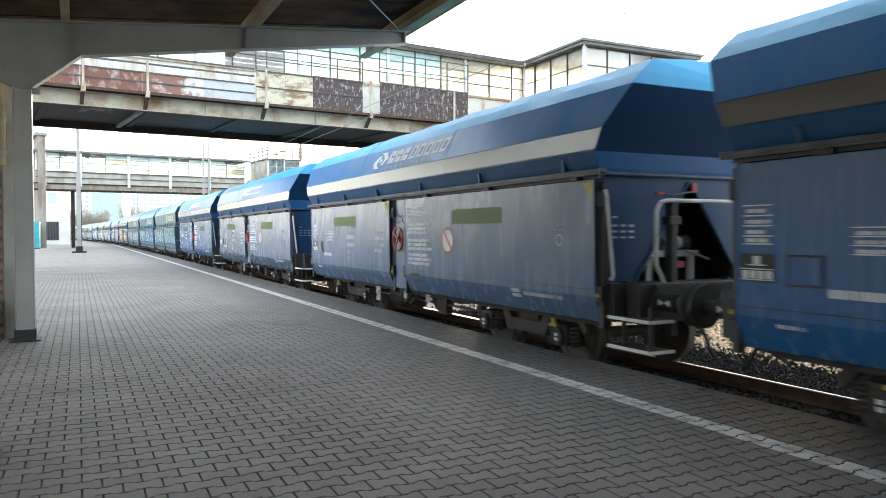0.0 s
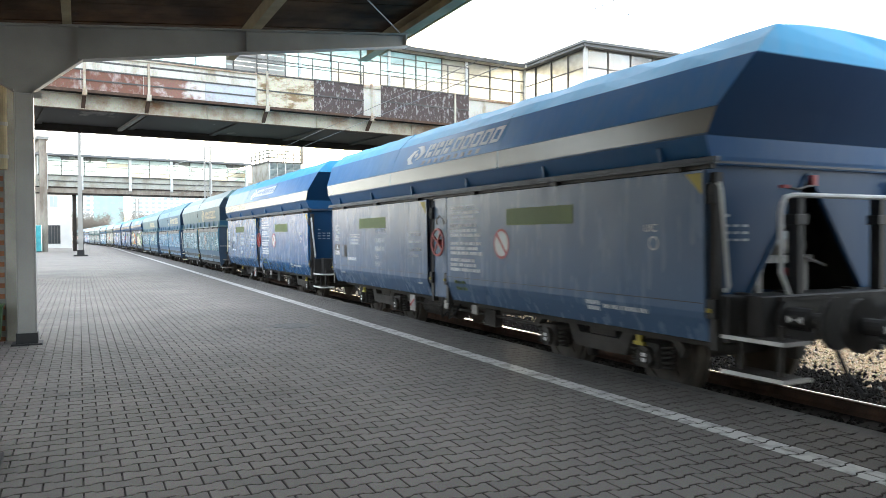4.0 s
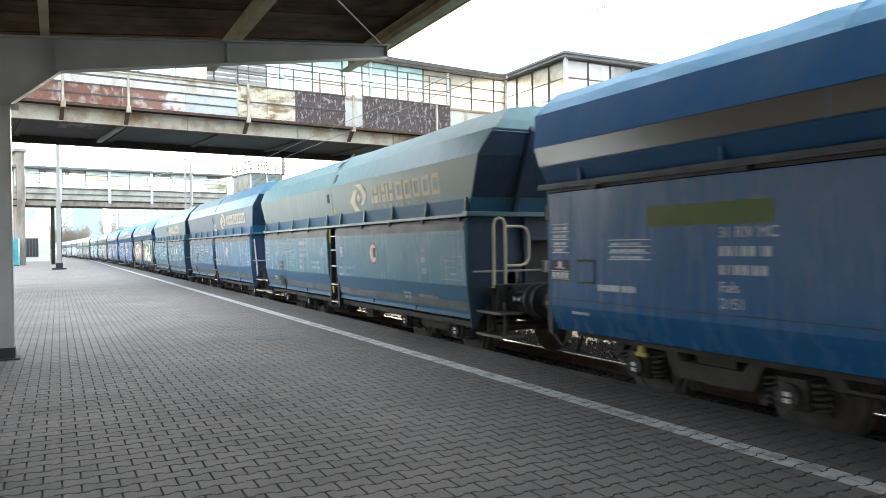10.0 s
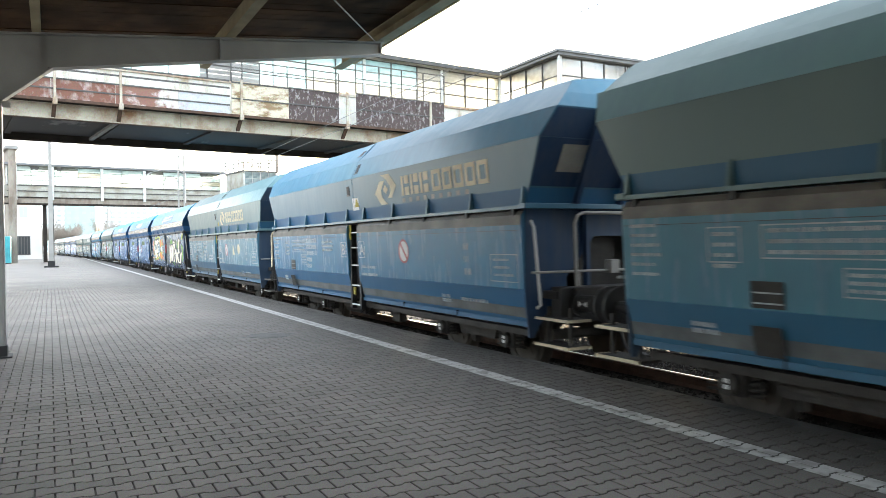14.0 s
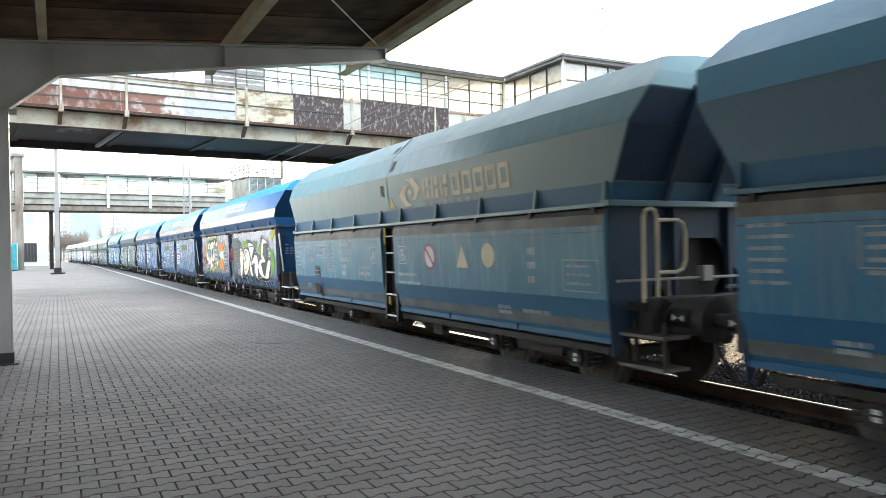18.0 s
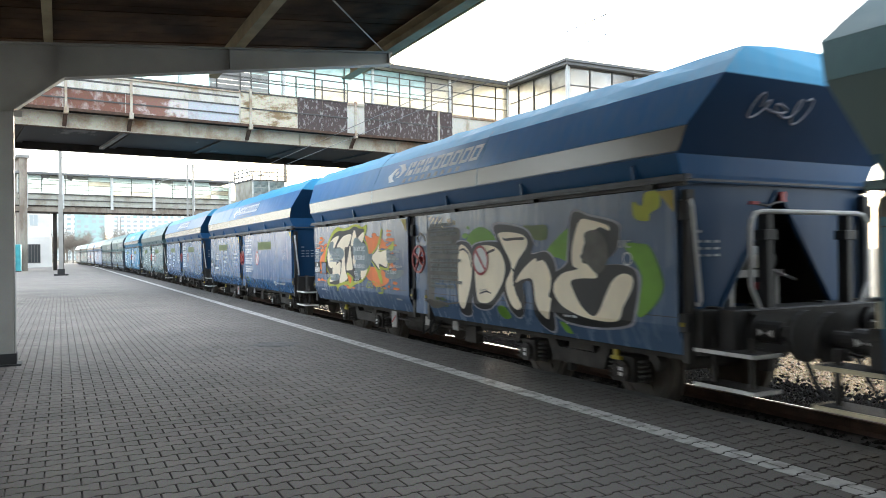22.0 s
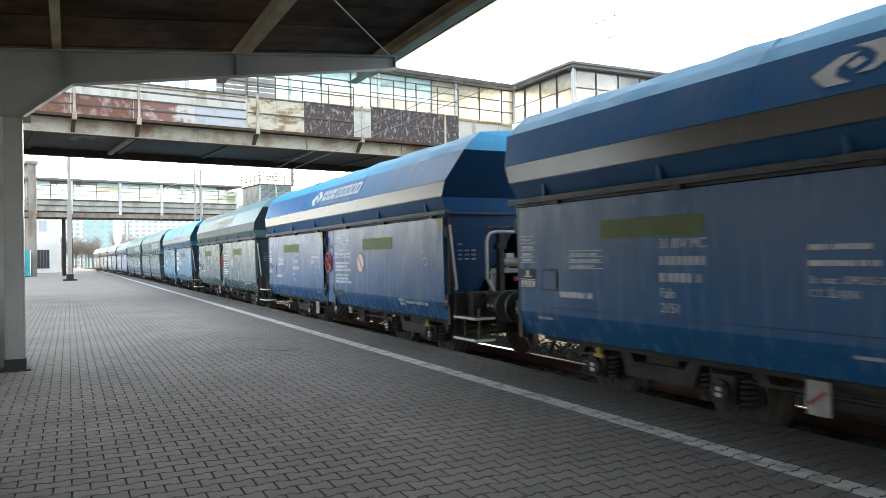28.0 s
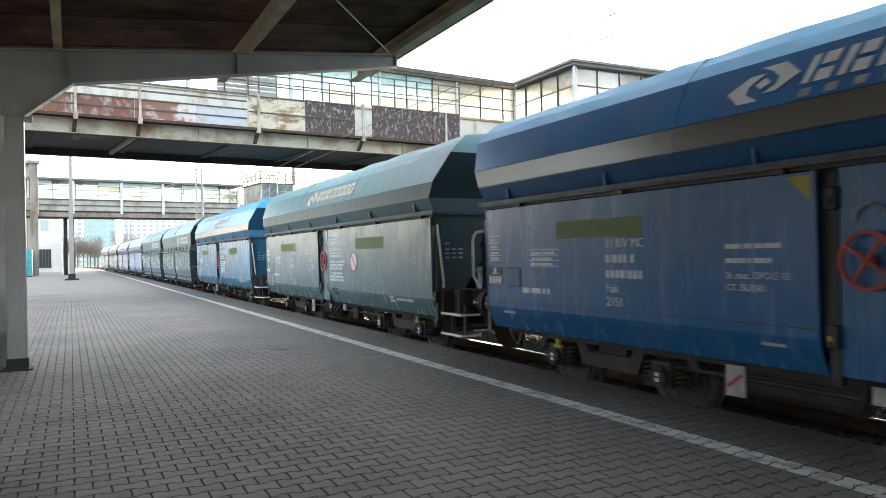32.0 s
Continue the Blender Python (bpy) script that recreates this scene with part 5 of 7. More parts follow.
def brand(parent, side, mat, em, words, slant):
    """em: start, foot, height and width of the emblem; words: start, foot, height, cell widths."""
    bm = bmesh.new()
    emblem(side, bm, em[0], em[1], em[2], slant, em[3])
    tagged(part("brand_mark", bm, mat, parent), kind="stuff")
    y, z, h, w1, w2 = words
    bm = bmesh.new()
    glyph_blocks(side, bm, y, z, h, slant, (STEM, STEM, STEM), w1, 0.07)
    y2 = y - 3 * (w1 + 0.07) - 0.06
    glyph_blocks(side, bm, y2, z, h, slant, (FRAME,) * 5, w2, 0.06)
    tagged(part("brand_strip", bm, mat, parent), kind="stuff")
    bm = bmesh.new()
    for i in range(9):
        d = 0.78 * (y - y2) / 3.3
        side.rect(bm, y - i * d, y - i * d - 0.10, z - 0.115, z - 0.045, slant * 0.05)
    tagged(part("brand_underline", bm, M_BOARD, parent), kind="stuff")


def text_on(side, parent, word, y, z, h, mat, name):
    cu = bpy.data.curves.new("word", "FONT")
    cu.body, cu.size, cu.extrude = word, h * 1.4, 0.001
    tmp = bpy.data.objects.new("word", cu)
    scene.collection.objects.link(tmp)
    me = bpy.data.meshes.new_from_object(tmp.evaluated_get(bpy.context.evaluated_depsgraph_get()))
    bpy.data.objects.remove(tmp)
    me.materials.clear()
    me.materials.append(mat)
    for v in me.vertices:
        v.co = Vector(side.at(y - v.co.x, z + v.co.y, 0.002 + v.co.z))
    ob = new(name, me)
    ob.parent = parent
    return tagged(ob, kind="stuff")


def roof_seam(parent, y, prof):
    """A narrow welded cover strip over the sheet joint, both sides."""
    for s in (-1, 1):
        bm = bmesh.new()
        outer = [(s * (w + 0.005), z + 0.002) for w, z in prof]
        inner = [(s * (w - 0.010), z - 0.004) for w, z in prof]
        prism(bm, outer + inner[::-1], y - 0.006, y + 0.006)
        part("roof_seam", bm, M_PAINT, parent)


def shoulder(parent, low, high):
    """The sloping sheet under the roof, one on each side, lapped over the hopper; its lighter paint stands for
    skylight.
    """
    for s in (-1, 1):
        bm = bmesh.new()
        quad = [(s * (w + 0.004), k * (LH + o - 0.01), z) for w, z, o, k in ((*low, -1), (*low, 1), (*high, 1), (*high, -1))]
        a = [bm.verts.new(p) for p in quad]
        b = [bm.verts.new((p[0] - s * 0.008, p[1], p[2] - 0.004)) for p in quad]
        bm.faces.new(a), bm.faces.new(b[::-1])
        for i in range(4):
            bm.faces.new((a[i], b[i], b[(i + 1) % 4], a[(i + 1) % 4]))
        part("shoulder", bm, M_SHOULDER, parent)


def wagon_blue(label):
    """Covered self-discharging hopper with two hinged side flaps and a silver belt."""
    t = thing("hopper_wagon", pose(0, 0, 0), label, "hopper wagon", "train wagons")
    bm = bmesh.new()
    rings(bm, [(1.40, 2.50, -0.14), (1.46, 2.58, -0.12), (1.55, 2.77, -0.09)])
    part("hopper_waist", bm, M_PAINT, t)
    bm = bmesh.new()
    last = rings(bm, [(1.55, 2.77, -0.09), (1.54, 3.03, 0.05), (1.33, 3.49, 0.32)])
    bm.faces.new(last)
    part("hopper", bm, M_END, t)
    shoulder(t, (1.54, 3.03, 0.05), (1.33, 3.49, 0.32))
    for s in (-1, 1):
        bm = bmesh.new()
        y0, y1 = LH - 0.07, LH + 0.04
        pts = [(s * 1.553, -y0, 2.79), (s * 1.553, y0, 2.79), (s * 1.545, y1, 3.02), (s * 1.545, -y1, 3.02)]
        a = [bm.verts.new(p) for p in pts]
        b = [bm.verts.new((p[0] - s * 0.01, p[1], p[2])) for p in pts]
        bm.faces.new(a), bm.faces.new(b[::-1])
        for i in range(4):
            bm.faces.new((a[i], b[i], b[(i + 1) % 4], a[(i + 1) % 4]))
        part("belt_stripe", bm, M_SILVER, t, "silver stripe")
    bm = bmesh.new()
    rr = random.Random(3)
    n = 26
    prev = None
    for i in range(n + 1):
        f = i / n
        row = []
        for w, z, o in ((-1.335, 3.49, 0.32), (-1.19, 3.645, 0.30), (-1.01, 3.79, 0.27), (-0.5, 3.85, 0.22), (0, 3.87, 0.2), (0.5, 3.85, 0.22), (1.01, 3.79, 0.27), (1.19, 3.645, 0.30), (1.335, 3.49, 0.32)):
            y = -(LH + o) + 2 * (LH + o) * f
            dz = rr.uniform(-0.018, 0.018) if 0 < i < n and abs(w) < 1.3 else 0
            row.append(bm.verts.new((w, y, z + dz)))
        if prev:
            for a in range(8):
                bm.faces.new((prev[a], prev[a + 1], row[a + 1], row[a]))
        else:
            bm.faces.new(row)
        prev = row
    bm.faces.new(prev[::-1])
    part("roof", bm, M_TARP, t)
    for y in (-2.0, 2.0):
        roof_seam(t, y, ((1.55, 2.77), (1.54, 3.03), (1.335, 3.49), (1.19, 3.645), (1.01, 3.80)))
    for s in (-1, 1):
        bm = bmesh.new()
        box(bm, min(s * 1.44, s * 1.53), max(s * 1.44, s * 1.53), -LH, LH, 2.515, 2.565)
        part("ledge", bm, M_LEDGE, t, "dusty grey-blue ledge", 0.006)
        bm = bmesh.new()
        box(bm, min(s * 1.50, s * 1.535), max(s * 1.50, s * 1.535), -LH, LH, 2.495, 2.515)
        part("ledge_lip", bm, M_LEDGE, t)
        # near-black strip for the shade in the gap under the ledge
        bm = bmesh.new()
        box(bm, min(s * 1.40, s * 1.47), max(s * 1.40, s * 1.47), -LH + 0.1, LH - 0.1, 2.46, 2.515)
        part("hinge_rail", bm, M_ENDBOX, t)
        for y in (-5.2, -3.1, -1.0, 1.06, 3.07, 5.1):
            bm = bmesh.new()
            prism(bm, [(s * 1.45, 2.56), (s * 1.525, 2.565), (s * 1.54, 2.70), (s * 1.52, 2.72)], y - 0.018, y + 0.018)
            part("fin", bm, M_PAINT, t)
            bm = bmesh.new()
            box(bm, min(s * 1.45, s * 1.54), max(s * 1.45, s * 1.54), y - 0.30, y - 0.16, 2.445, 2.49)
            part("hinge", bm, M_ENDBOX, t)
        bm = bmesh.new()
        box(bm, min(s * 1.28, s * 1.40), max(s * 1.28, s * 1.40), -5.7, 5.7, 1.10, 2.50)
        part("inner_wall", bm, M_UNDER, t)
        for y0, y1 in ((0.50, 5.77), (-5.77, -0.24)):
            bm = bmesh.new()
            q = lambda w, d: s * (w - d)
            prof = [(q(1.49, 0), 2.45), (q(1.475, 0), 1.08), (q(1.455, 0), 1.01), (q(1.36, 0), 0.78), (q(1.33, 0), 0.78), (q(1.43, 0), 1.02), (q(1.45, 0), 2.45)]
            prism(bm, prof, y0, y1)
            flap = part("side_flap", bm, M_FLAP, t, "", 0.006)
            bm = bmesh.new()
            box(bm, min(s * 1.470, s * 1.479), max(s * 1.470, s * 1.479), y0 + 0.02, y1 - 0.02, 1.160, 1.168)
            part("seam", bm, M_UNDER, flap)
            for yy in (y0, y1):
                bm = bmesh.new()
                c = 0.025 if yy == y0 else -0.025
                prism(bm, [(s * 1.496, 2.455), (s * 1.481, 1.08), (s * 1.461, 1.01), (s * 1.366, 0.775), (s * 1.32, 0.775), (s * 1.42, 1.02), (s * 1.44, 2.455)], min(yy, yy + c), max(yy, yy + c))
                part("flap_edge", bm, M_FLAP, flap)
        for yy, hgt in ((0.40, 2.42), (-0.16, 1.26), (5.82, 2.42), (-5.82, 2.42)):
            bm = bmesh.new()
            box(bm, min(s * 1.34, s * 1.43), max(s * 1.34, s * 1.43), yy - 0.04, yy + 0.04, 0.72, hgt)
            bx = part("lock_column", bm, M_ENDBOX, t)
            for z in (1.02, 2.12) if hgt > 2 else (1.02,):
                bm = bmesh.new()
                box(bm, min(s * 1.40, s * 1.47), max(s * 1.40, s * 1.47), yy - 0.055, yy + 0.055, z, z + 0.19)
                lock = part("lock_box", bm, M_BLACK, bx, "", 0.012)
                bm = bmesh.new()
                box(bm, min(s * 1.47, s * 1.485), max(s * 1.47, s * 1.485), yy - 0.02, yy + 0.03, z + 0.06, z + 0.10)
                part("lock_handle", bm, M_YELLOW if z < 1.5 else M_BLACK, lock, "yellow lock handle" if z < 1.5 else "")
        bm = bmesh.new()
        box(bm, min(s * 1.34, s * 1.415), max(s * 1.34, s * 1.415), -0.115, 0.355, 0.80, 2.46)
        part("centre_panel", bm, M_FLAP, t)
        bm = bmesh.new()
        tube(bm, [(s * 1.43, 0.22, 2.02), (s * 1.45, 0.20, 2.10), (s * 1.45, 0.08, 2.16), (s * 1.45, -0.04, 2.10), (s * 1.43, -0.06, 2.02)], 0.012)
        part("bent_handle", bm, M_BOARD, t, "bent pale handle")
        # hand brake
        bm = bmesh.new()
        disc(bm, (s * 1.475, 0.08, 1.72), 0.235, s * 0.028, 28, "x", 0.203)
        for i in range(2):
            a = i * math.pi / 2 + 0.6
            beam(bm, (s * 1.49, 0.08 - 0.22 * math.cos(a), 1.72 - 0.22 * math.sin(a)), (s * 1.49, 0.08 + 0.22 * math.cos(a), 1.72 + 0.22 * math.sin(a)), 0.025, 0.03)
        disc(bm, (s * 1.40, 0.08, 1.72), 0.05, s * 0.09, 12, "x")
        part("brake_wheel", bm, M_RED, t, "red handbrake wheel")
    # ends: sheet with a triangular opening, valve gear inside, black box, rails
    for e in (-1, 1):
        y = e * 5.72
        lo_y = lambda a, b: (min(e * a, e * b), max(e * a, e * b))
        bm = bmesh.new()
        for s in (-1, 1):
            tri = [(s * 1.44, 2.52), (s * 1.40, 1.20), (s * 0.88, 1.20), (0.0, 2.44), (0.0, 2.52)]
            prism(bm, tri, min(y, y + 0.03 * e), max(y, y + 0.03 * e))
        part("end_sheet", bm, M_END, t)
        bm = bmesh.new()
        for s in (-1, 1):
            beam(bm, (s * 0.90, e * 5.765, 1.21), (s * 0.012, e * 5.765, 2.46), 0.02, 0.03)
        part("opening_rim", bm, M_END, t)
        # pale strip that paints the highlight on the end sheet's top edge
        bm = bmesh.new()
        box(bm, -1.44, 1.44, *lo_y(5.752, 5.80), 2.515, 2.545)
        part("end_edge", bm, M_LEDGE, t, "pale strip for the highlight along the end sheet's top")
        bm = bmesh.new()
        prism(bm, [(e * 5.70, 2.46), (e * 3.6, 1.2), (e * 3.5, 1.2), (e * 5.60, 2.46)], -0.9, 0.9, "x")
        part("hopper_slope", bm, M_ENDBOX, t)
        bm = bmesh.new()
        prism(bm, [(-1.37, 0.80), (1.37, 0.80), (1.37, 1.24), (-1.37, 1.24)], *lo_y(5.755, 5.96))
        box(bm, -1.25, 1.25, *lo_y(5.0, 5.76), 0.86, 1.16)
        part("end_box", bm, M_ENDBOX, t, "black steel box under the end sheet", 0.008)
        for x in (-1.1, -0.5, 0.5, 1.1):
            bm = bmesh.new()
            box(bm, x - 0.04, x + 0.04, *lo_y(5.80, 5.94), 1.24, 1.262)
            part("box_latch", bm, M_UNDER, t)
        # gear inside the opening
        bm = bmesh.new()
        box(bm, -0.62, 0.42, *lo_y(5.42, 5.50), 1.52, 1.60)
        for x in (-0.42, 0.32):
            box(bm, x - 0.03, x + 0.03, *lo_y(5.43, 5.49), 1.10, 1.52)
        part("gear_bracket", bm, M_STEEL, t, "grey steel bracket")
        bm = bmesh.new()
        disc(bm, (-0.20, e * 5.46, 1.70), 0.085, 0.30, 14, "x")
        disc(bm, (-0.12, e * 5.46, 1.60), 0.06, 0.16, 12, "z")
        part("relay_valve", bm, M_RENDER, t, "yellowish relay valve")
        bm = bmesh.new()
        box(bm, -0.16, 0.02, *lo_y(5.40, 5.52), 1.77, 1.86)
        part("valve_cover", bm, M_FRAMEW, t, "white valve cover", 0.01)
        bm = bmesh.new()
        disc(bm, (0.12, e * 5.44, 1.70), 0.10, 0.14, 14, "x")
        part("brake_cylinder", bm, M_BOGIE, t)
        bm = bmesh.new()
        box(bm, -0.02, 0.13, *lo_y(5.45, 5.55), 1.38, 1.46)
        part("cock_handle", bm, M_RED, t, "red cock handle")
        for pts, r in (([(0.18, 5.52, 1.60), (0.55, 5.55, 1.48)], 0.016), ([(-0.9, 5.5, 1.50), (-0.35, 5.5, 1.53)], 0.014), ([(0.2, 5.46, 1.66), (0.27, 5.46, 1.5), (0.27, 5.46, 1.15)], 0.02), ([(-0.3, 5.46, 1.62), (-0.36, 5.46, 1.4), (-0.36, 5.46, 1.15)], 0.02)):
            bm = bmesh.new()
            tube(bm, [(x, e * yy, z) for x, yy, z in pts], r)
            part("air_pipe", bm, M_STEEL, t)
        for s in (-1, 1):
            bm = bmesh.new()
            tube(bm, [(s * 1.31, e * 5.76, 1.30), (s * 1.33, e * 5.90, 1.29), (s * 1.34, e * 5.93, 1.34), (s * 1.44, e * 5.93, 2.25), (s * 1.43, e * 5.90, 2.31), (s * 1.40, e * 5.76, 2.32)], 0.020)
            if s == e:
                part("grab_rail", bm, M_FRAMEW, t, "pale grab rail")
                steps(t, s, e)
        bm = bmesh.new()
        yy = e * 6.16
        half = [(0.78, 0.95), (0.78, 1.22), (0.82, 1.30), (0.91, 1.46), (0.91, 2.04), (0.89, 2.12), (0.84, 2.18), (0.74, 2.20)]
        tube(bm, [(-x, yy, z) for x, z in half] + [(x, yy, z) for x, z in reversed(half)], 0.026)
        part("end_rail", bm, M_FRAMEW, t, "bent pale tubular end rail")
        for s in (-1, 1):
            bm = bmesh.new()
            box(bm, min(s * 0.58, s * 0.67), max(s * 0.58, s * 0.67), e * 6.10 - 0.06, e * 6.10 + 0.06, 0.62, 2.22)
            box(bm, min(s * 0.54, s * 0.71), max(s * 0.54, s * 0.71), e * 6.10 - 0.07, e * 6.10 + 0.07, 1.92, 2.02)
            part("end_stanchion", bm, M_ENDBOX, t, "dark upright box stanchion", 0.006)
        bm = bmesh.new()
        tube(bm, [(0.02, e * 5.80, 2.33), (-0.35, e * 6.0, 2.30), (-0.62, e * 6.12, 2.26), (-0.88, e * 6.15, 2.28)], 0.013)
        part("release_lever", bm, M_UNDER, t)
        bm = bmesh.new()
        box(bm, 0.0, 0.07, e * 5.79 - 0.02, e * 5.79 + 0.02, 2.33, 2.44)
        part("lever_tab", bm, M_RED, t, "red lever tab")
        bm = bmesh.new()
        box(bm, -0.90, -0.80, e * 6.15 - 0.02, e * 6.15 + 0.02, 2.265, 2.295)
        part("lever_grip", bm, M_RED, t, "red lever grip")
        buffers(t, e)
    for name, x0, x1, yh, z0, z1 in (("sole_bar", 0.75, 0.95, 6.1, 0.86, 1.08), ("sole_bar", -0.95, -0.75, 6.1, 0.86, 1.08), ("cross_frame", -1.0, 1.0, 1.6, 0.62, 0.86), ("side_bar", -1.2, -1.1, 5.6, 0.70, 0.84), ("side_bar", 1.1, 1.2, 5.6, 0.70, 0.84), ("centre_sill", -0.28, 0.28, 6.0, 0.84, 1.05)):
        bm = bmesh.new()
        box(bm, x0, x1, -yh, yh, z0, z1)
        part(name, bm, M_UNDER, t)
    bm = bmesh.new()
    prism(bm, [(-1.2, 2.5), (1.2, 2.5), (0.25, 1.0), (-0.25, 1.0)], -4.3, 4.3)
    part("hopper_ridge", bm, M_UNDER, t)
    under_gear(t, 0.5, 0.62)
    axles = bogie(t, -3.63) + bogie(t, 3.63)
    # small boards hung below
    for y, w, h, lab in ((1.49, 0.22, 0.27, "white board with a red mark"), (0.10, 0.14, 0.12, "small white board"), (-0.9, 0.16, 0.12, "cream board")):
        bm = bmesh.new()
        box(bm, -1.33, -1.31, y - w / 2, y + w / 2, 0.72 - h, 0.74)
        bd = part("label_board", bm, M_BOARD, t, lab)
        if w > 0.2:
            bm = bmesh.new()
            beam(bm, (-1.336, y - 0.08, 0.66), (-1.336, y + 0.08, 0.54), 0.008, 0.03)
            part("mark", bm, M_RED, bd)
    for y in (4.50, -4.50):
        bm = bmesh.new()
        box(bm, -1.19, -1.15, y - 0.08, y + 0.08, 0.58, 0.62)
        box(bm, -1.19, -1.15, y - 0.035, y + 0.035, 0.62, 0.72)
        box(bm, -1.19, -1.15, y - 0.055, y + 0.055, 0.72, 0.75)
        part("valve_handle", bm, M_YELLOW, t, "yellow brake valve handle")
    return t, axles


def marks_blue(t, seed, brand_mat, writing=True, patch=True, proud=0.004, ink=None):
    """Lettering stood in for by bars, the no-entry sign, patches."""
    rng = random.Random(seed)
    up = Side(t, 1.54, 3.03, 1.33, 3.49, 0.011)
    brand(t, up, brand_mat, (1.43, 3.11, 0.31, 0.72), (0.62, 3.17, 0.235, 0.25, 0.25), 0.30)
    lo = Side(t, 1.475, 1.16, 1.49, 2.45, proud)
    low = Side(t, 1.36, 0.78, 1.455, 1.01)
    if not writing:
        return
    bm = bmesh.new()
    # frames and lines on the rear flap
    for z in (2.06, 1.97, 1.88, 1.79, 1.72):
        lo.rect(bm, 5.69, 5.38, z, z + 0.012)
    for z in (2.00, 1.905, 1.815, 1.74):
        lo.bars(bm, 5.66, z, 0.26, 1, 0.035, 0.02, rng)
    for z in (1.86, 1.79, 1.72, 1.65):
        lo.rect(bm, 4.66, 4.02, z, z + 0.01)
    lo.bars(bm, 4.62, 1.805, 0.56, 3, 0.03, 0.04, rng)
    large = bmesh.new()
    for z, w in ((1.70, 0.62), (1.53, 0.66)):
        lo.bars(large, 3.13, z, w, 1, 0.09, 0.05, rng)
    tagged(part("large_lettering", large, M_LETTER3, t, "rows of larger lettering as plain bars"), kind="stuff")
    lo.bars(bm, 1.43, 1.83, 0.62, 2, 0.045, 0.085, rng)
    lo.bars(bm, 4.85, 1.30, 0.62, 1, 0.07, 0.03, rng, False)
    tagged(part("lettering", bm, M_LETTER2 if ink else M_LETTER, t, "small white lettering as plain lines"), kind="stuff")
    bm = bmesh.new()
    # notices on the front flap
    for z in (2.24, 1.96, 1.68, 1.42):
        lo.bars(bm, -0.39, z, 1.04, 3, 0.05, 0.025, rng)
    tagged(part("lettering", bm, ink or M_LETTER, t, "small white lettering as plain lines"), kind="stuff")
    bm = bmesh.new()
    low.bars(bm, -3.91, 1.02, 0.24, 2, 0.05, 0.02, rng, False)
    low.bars(bm, -4.22, 0.99, 0.94, 1, 0.05, 0.02, rng)
    low.bars(bm, 5.35, 1.0, 0.3, 1, 0.035, 0.02, rng, False)
    low.bars(bm, 1.08, 0.98, 0.25, 1, 0.03, 0.02, rng, False)
    tagged(part("maker_lettering", bm, M_LETTER, t), kind="stuff")
    bm = bmesh.new()
    lo.round(bm, -5.07, 1.74, 0.075, 18, 0, 0.058)
    part("ring_mark", bm, M_LETTER, t)
    bm = bmesh.new()
    lo.round(bm, -1.99, 1.71, 0.20, 28)
    part("sign_face", bm, M_WHITE, t, "round white sign face")
    bm = bmesh.new()
    lo.round(bm, -1.99, 1.71, 0.215, 28, 0.003, 0.18)
    lo.poly(bm, [(-1.85, 1.83), (-1.88, 1.86), (-2.13, 1.59), (-2.10, 1.56)], 0.003)
    part("sign_ring", bm, M_RED, t, "red ring and slash")
    bm = bmesh.new()
    low.bars(bm, -0.55, 1.07, 0.36, 2, 0.05, 0.05, rng, False)
    tagged(part("green_line", bm, M_LIME, t), kind="stuff")
    text_on(lo, t, "UIC", -4.93, 1.86, 0.085, M_LETTER, "painted_letters")
    text_on(lo, t, "Fals", 3.13, 1.37, 0.10, M_LETTER, "painted_letters")
    text_on(lo, t, "31 RIV MC", 3.13, 1.87, 0.10, M_LETTER, "painted_letters")
    text_on(lo, t, "2151", 3.13, 1.22, 0.10, M_LETTER, "painted_letters")
    text_on(lo, t, "St. mac. OPOLE G\u0142.", 1.43, 1.56, 0.062, M_LETTER, "painted_letters")
    text_on(lo, t, "CT. \u015aL\u0104SKI", 1.43, 1.45, 0.062, M_LETTER, "painted_letters")
    bm = bmesh.new()
    for z, n in ((2.00, 1), (1.90, 3), (1.83, 3), (1.76, 3)):
        for i in range(n * 3):
            if i % 3 < 2:
                x = -1.21 + 0.042 * i
                box(bm, x, x + 0.030, -5.756, -5.750, z, z + 0.026)
    tagged(part("end_lettering", bm, M_LETTER2, t), kind="stuff")
    for y0, y1 in ((0.52, 0.86), (-5.77, -5.43)):
        bm = bmesh.new()
        a = y0 + 0.02
        lo.poly(bm, [(a, 2.42), (a + 0.22, 2.42), (a, 2.20)])
        part("corner_triangle", bm, M_YELLOW, t, "yellow corner triangle")
    if patch:
        bm = bmesh.new()
        lo.rect(bm, 4.05, 2.54, 1.99, 2.20)
        part("paint_patch", bm, M_LIME, t, "lime overpainted patch")
        bm = bmesh.new()
        lo.rect(bm, -2.13, -3.68, 1.97, 2.20)
        part("paint_patch", bm, M_LIME, t, "lime overpainted patch")
    bm = bmesh.new()
    lo.rect(bm, 5.73, 5.36, 1.39, 1.64)
    part("black_plate", bm, M_BLACK, t)
    bm = bmesh.new()
    for i in range(4):
        lo.rect(bm, 5.70 - 0.085 * i, 5.64 - 0.085 * i, 1.42, 1.49, 0, 0.003)
    for z in (1.405, 1.50):
        lo.rect(bm, 5.72, 5.37, z, z + 0.010, 0, 0.003)
    lo.rect(bm, 5.64, 5.45, 1.535, 1.547, 0, 0.003)
    lo.rect(bm, 5.58, 5.51, 1.55, 1.62, 0, 0.003)
    tagged(part("plate_line", bm, M_LETTER, t), kind="stuff")
    bm = bmesh.new()
    lo.rect(bm, 5.23, 4.89, 1.37, 1.64, 0, 0.003)
    holder = part("card_holder", bm, M_UNDER, t, "blue card holder with a dark rim")
    bm = bmesh.new()
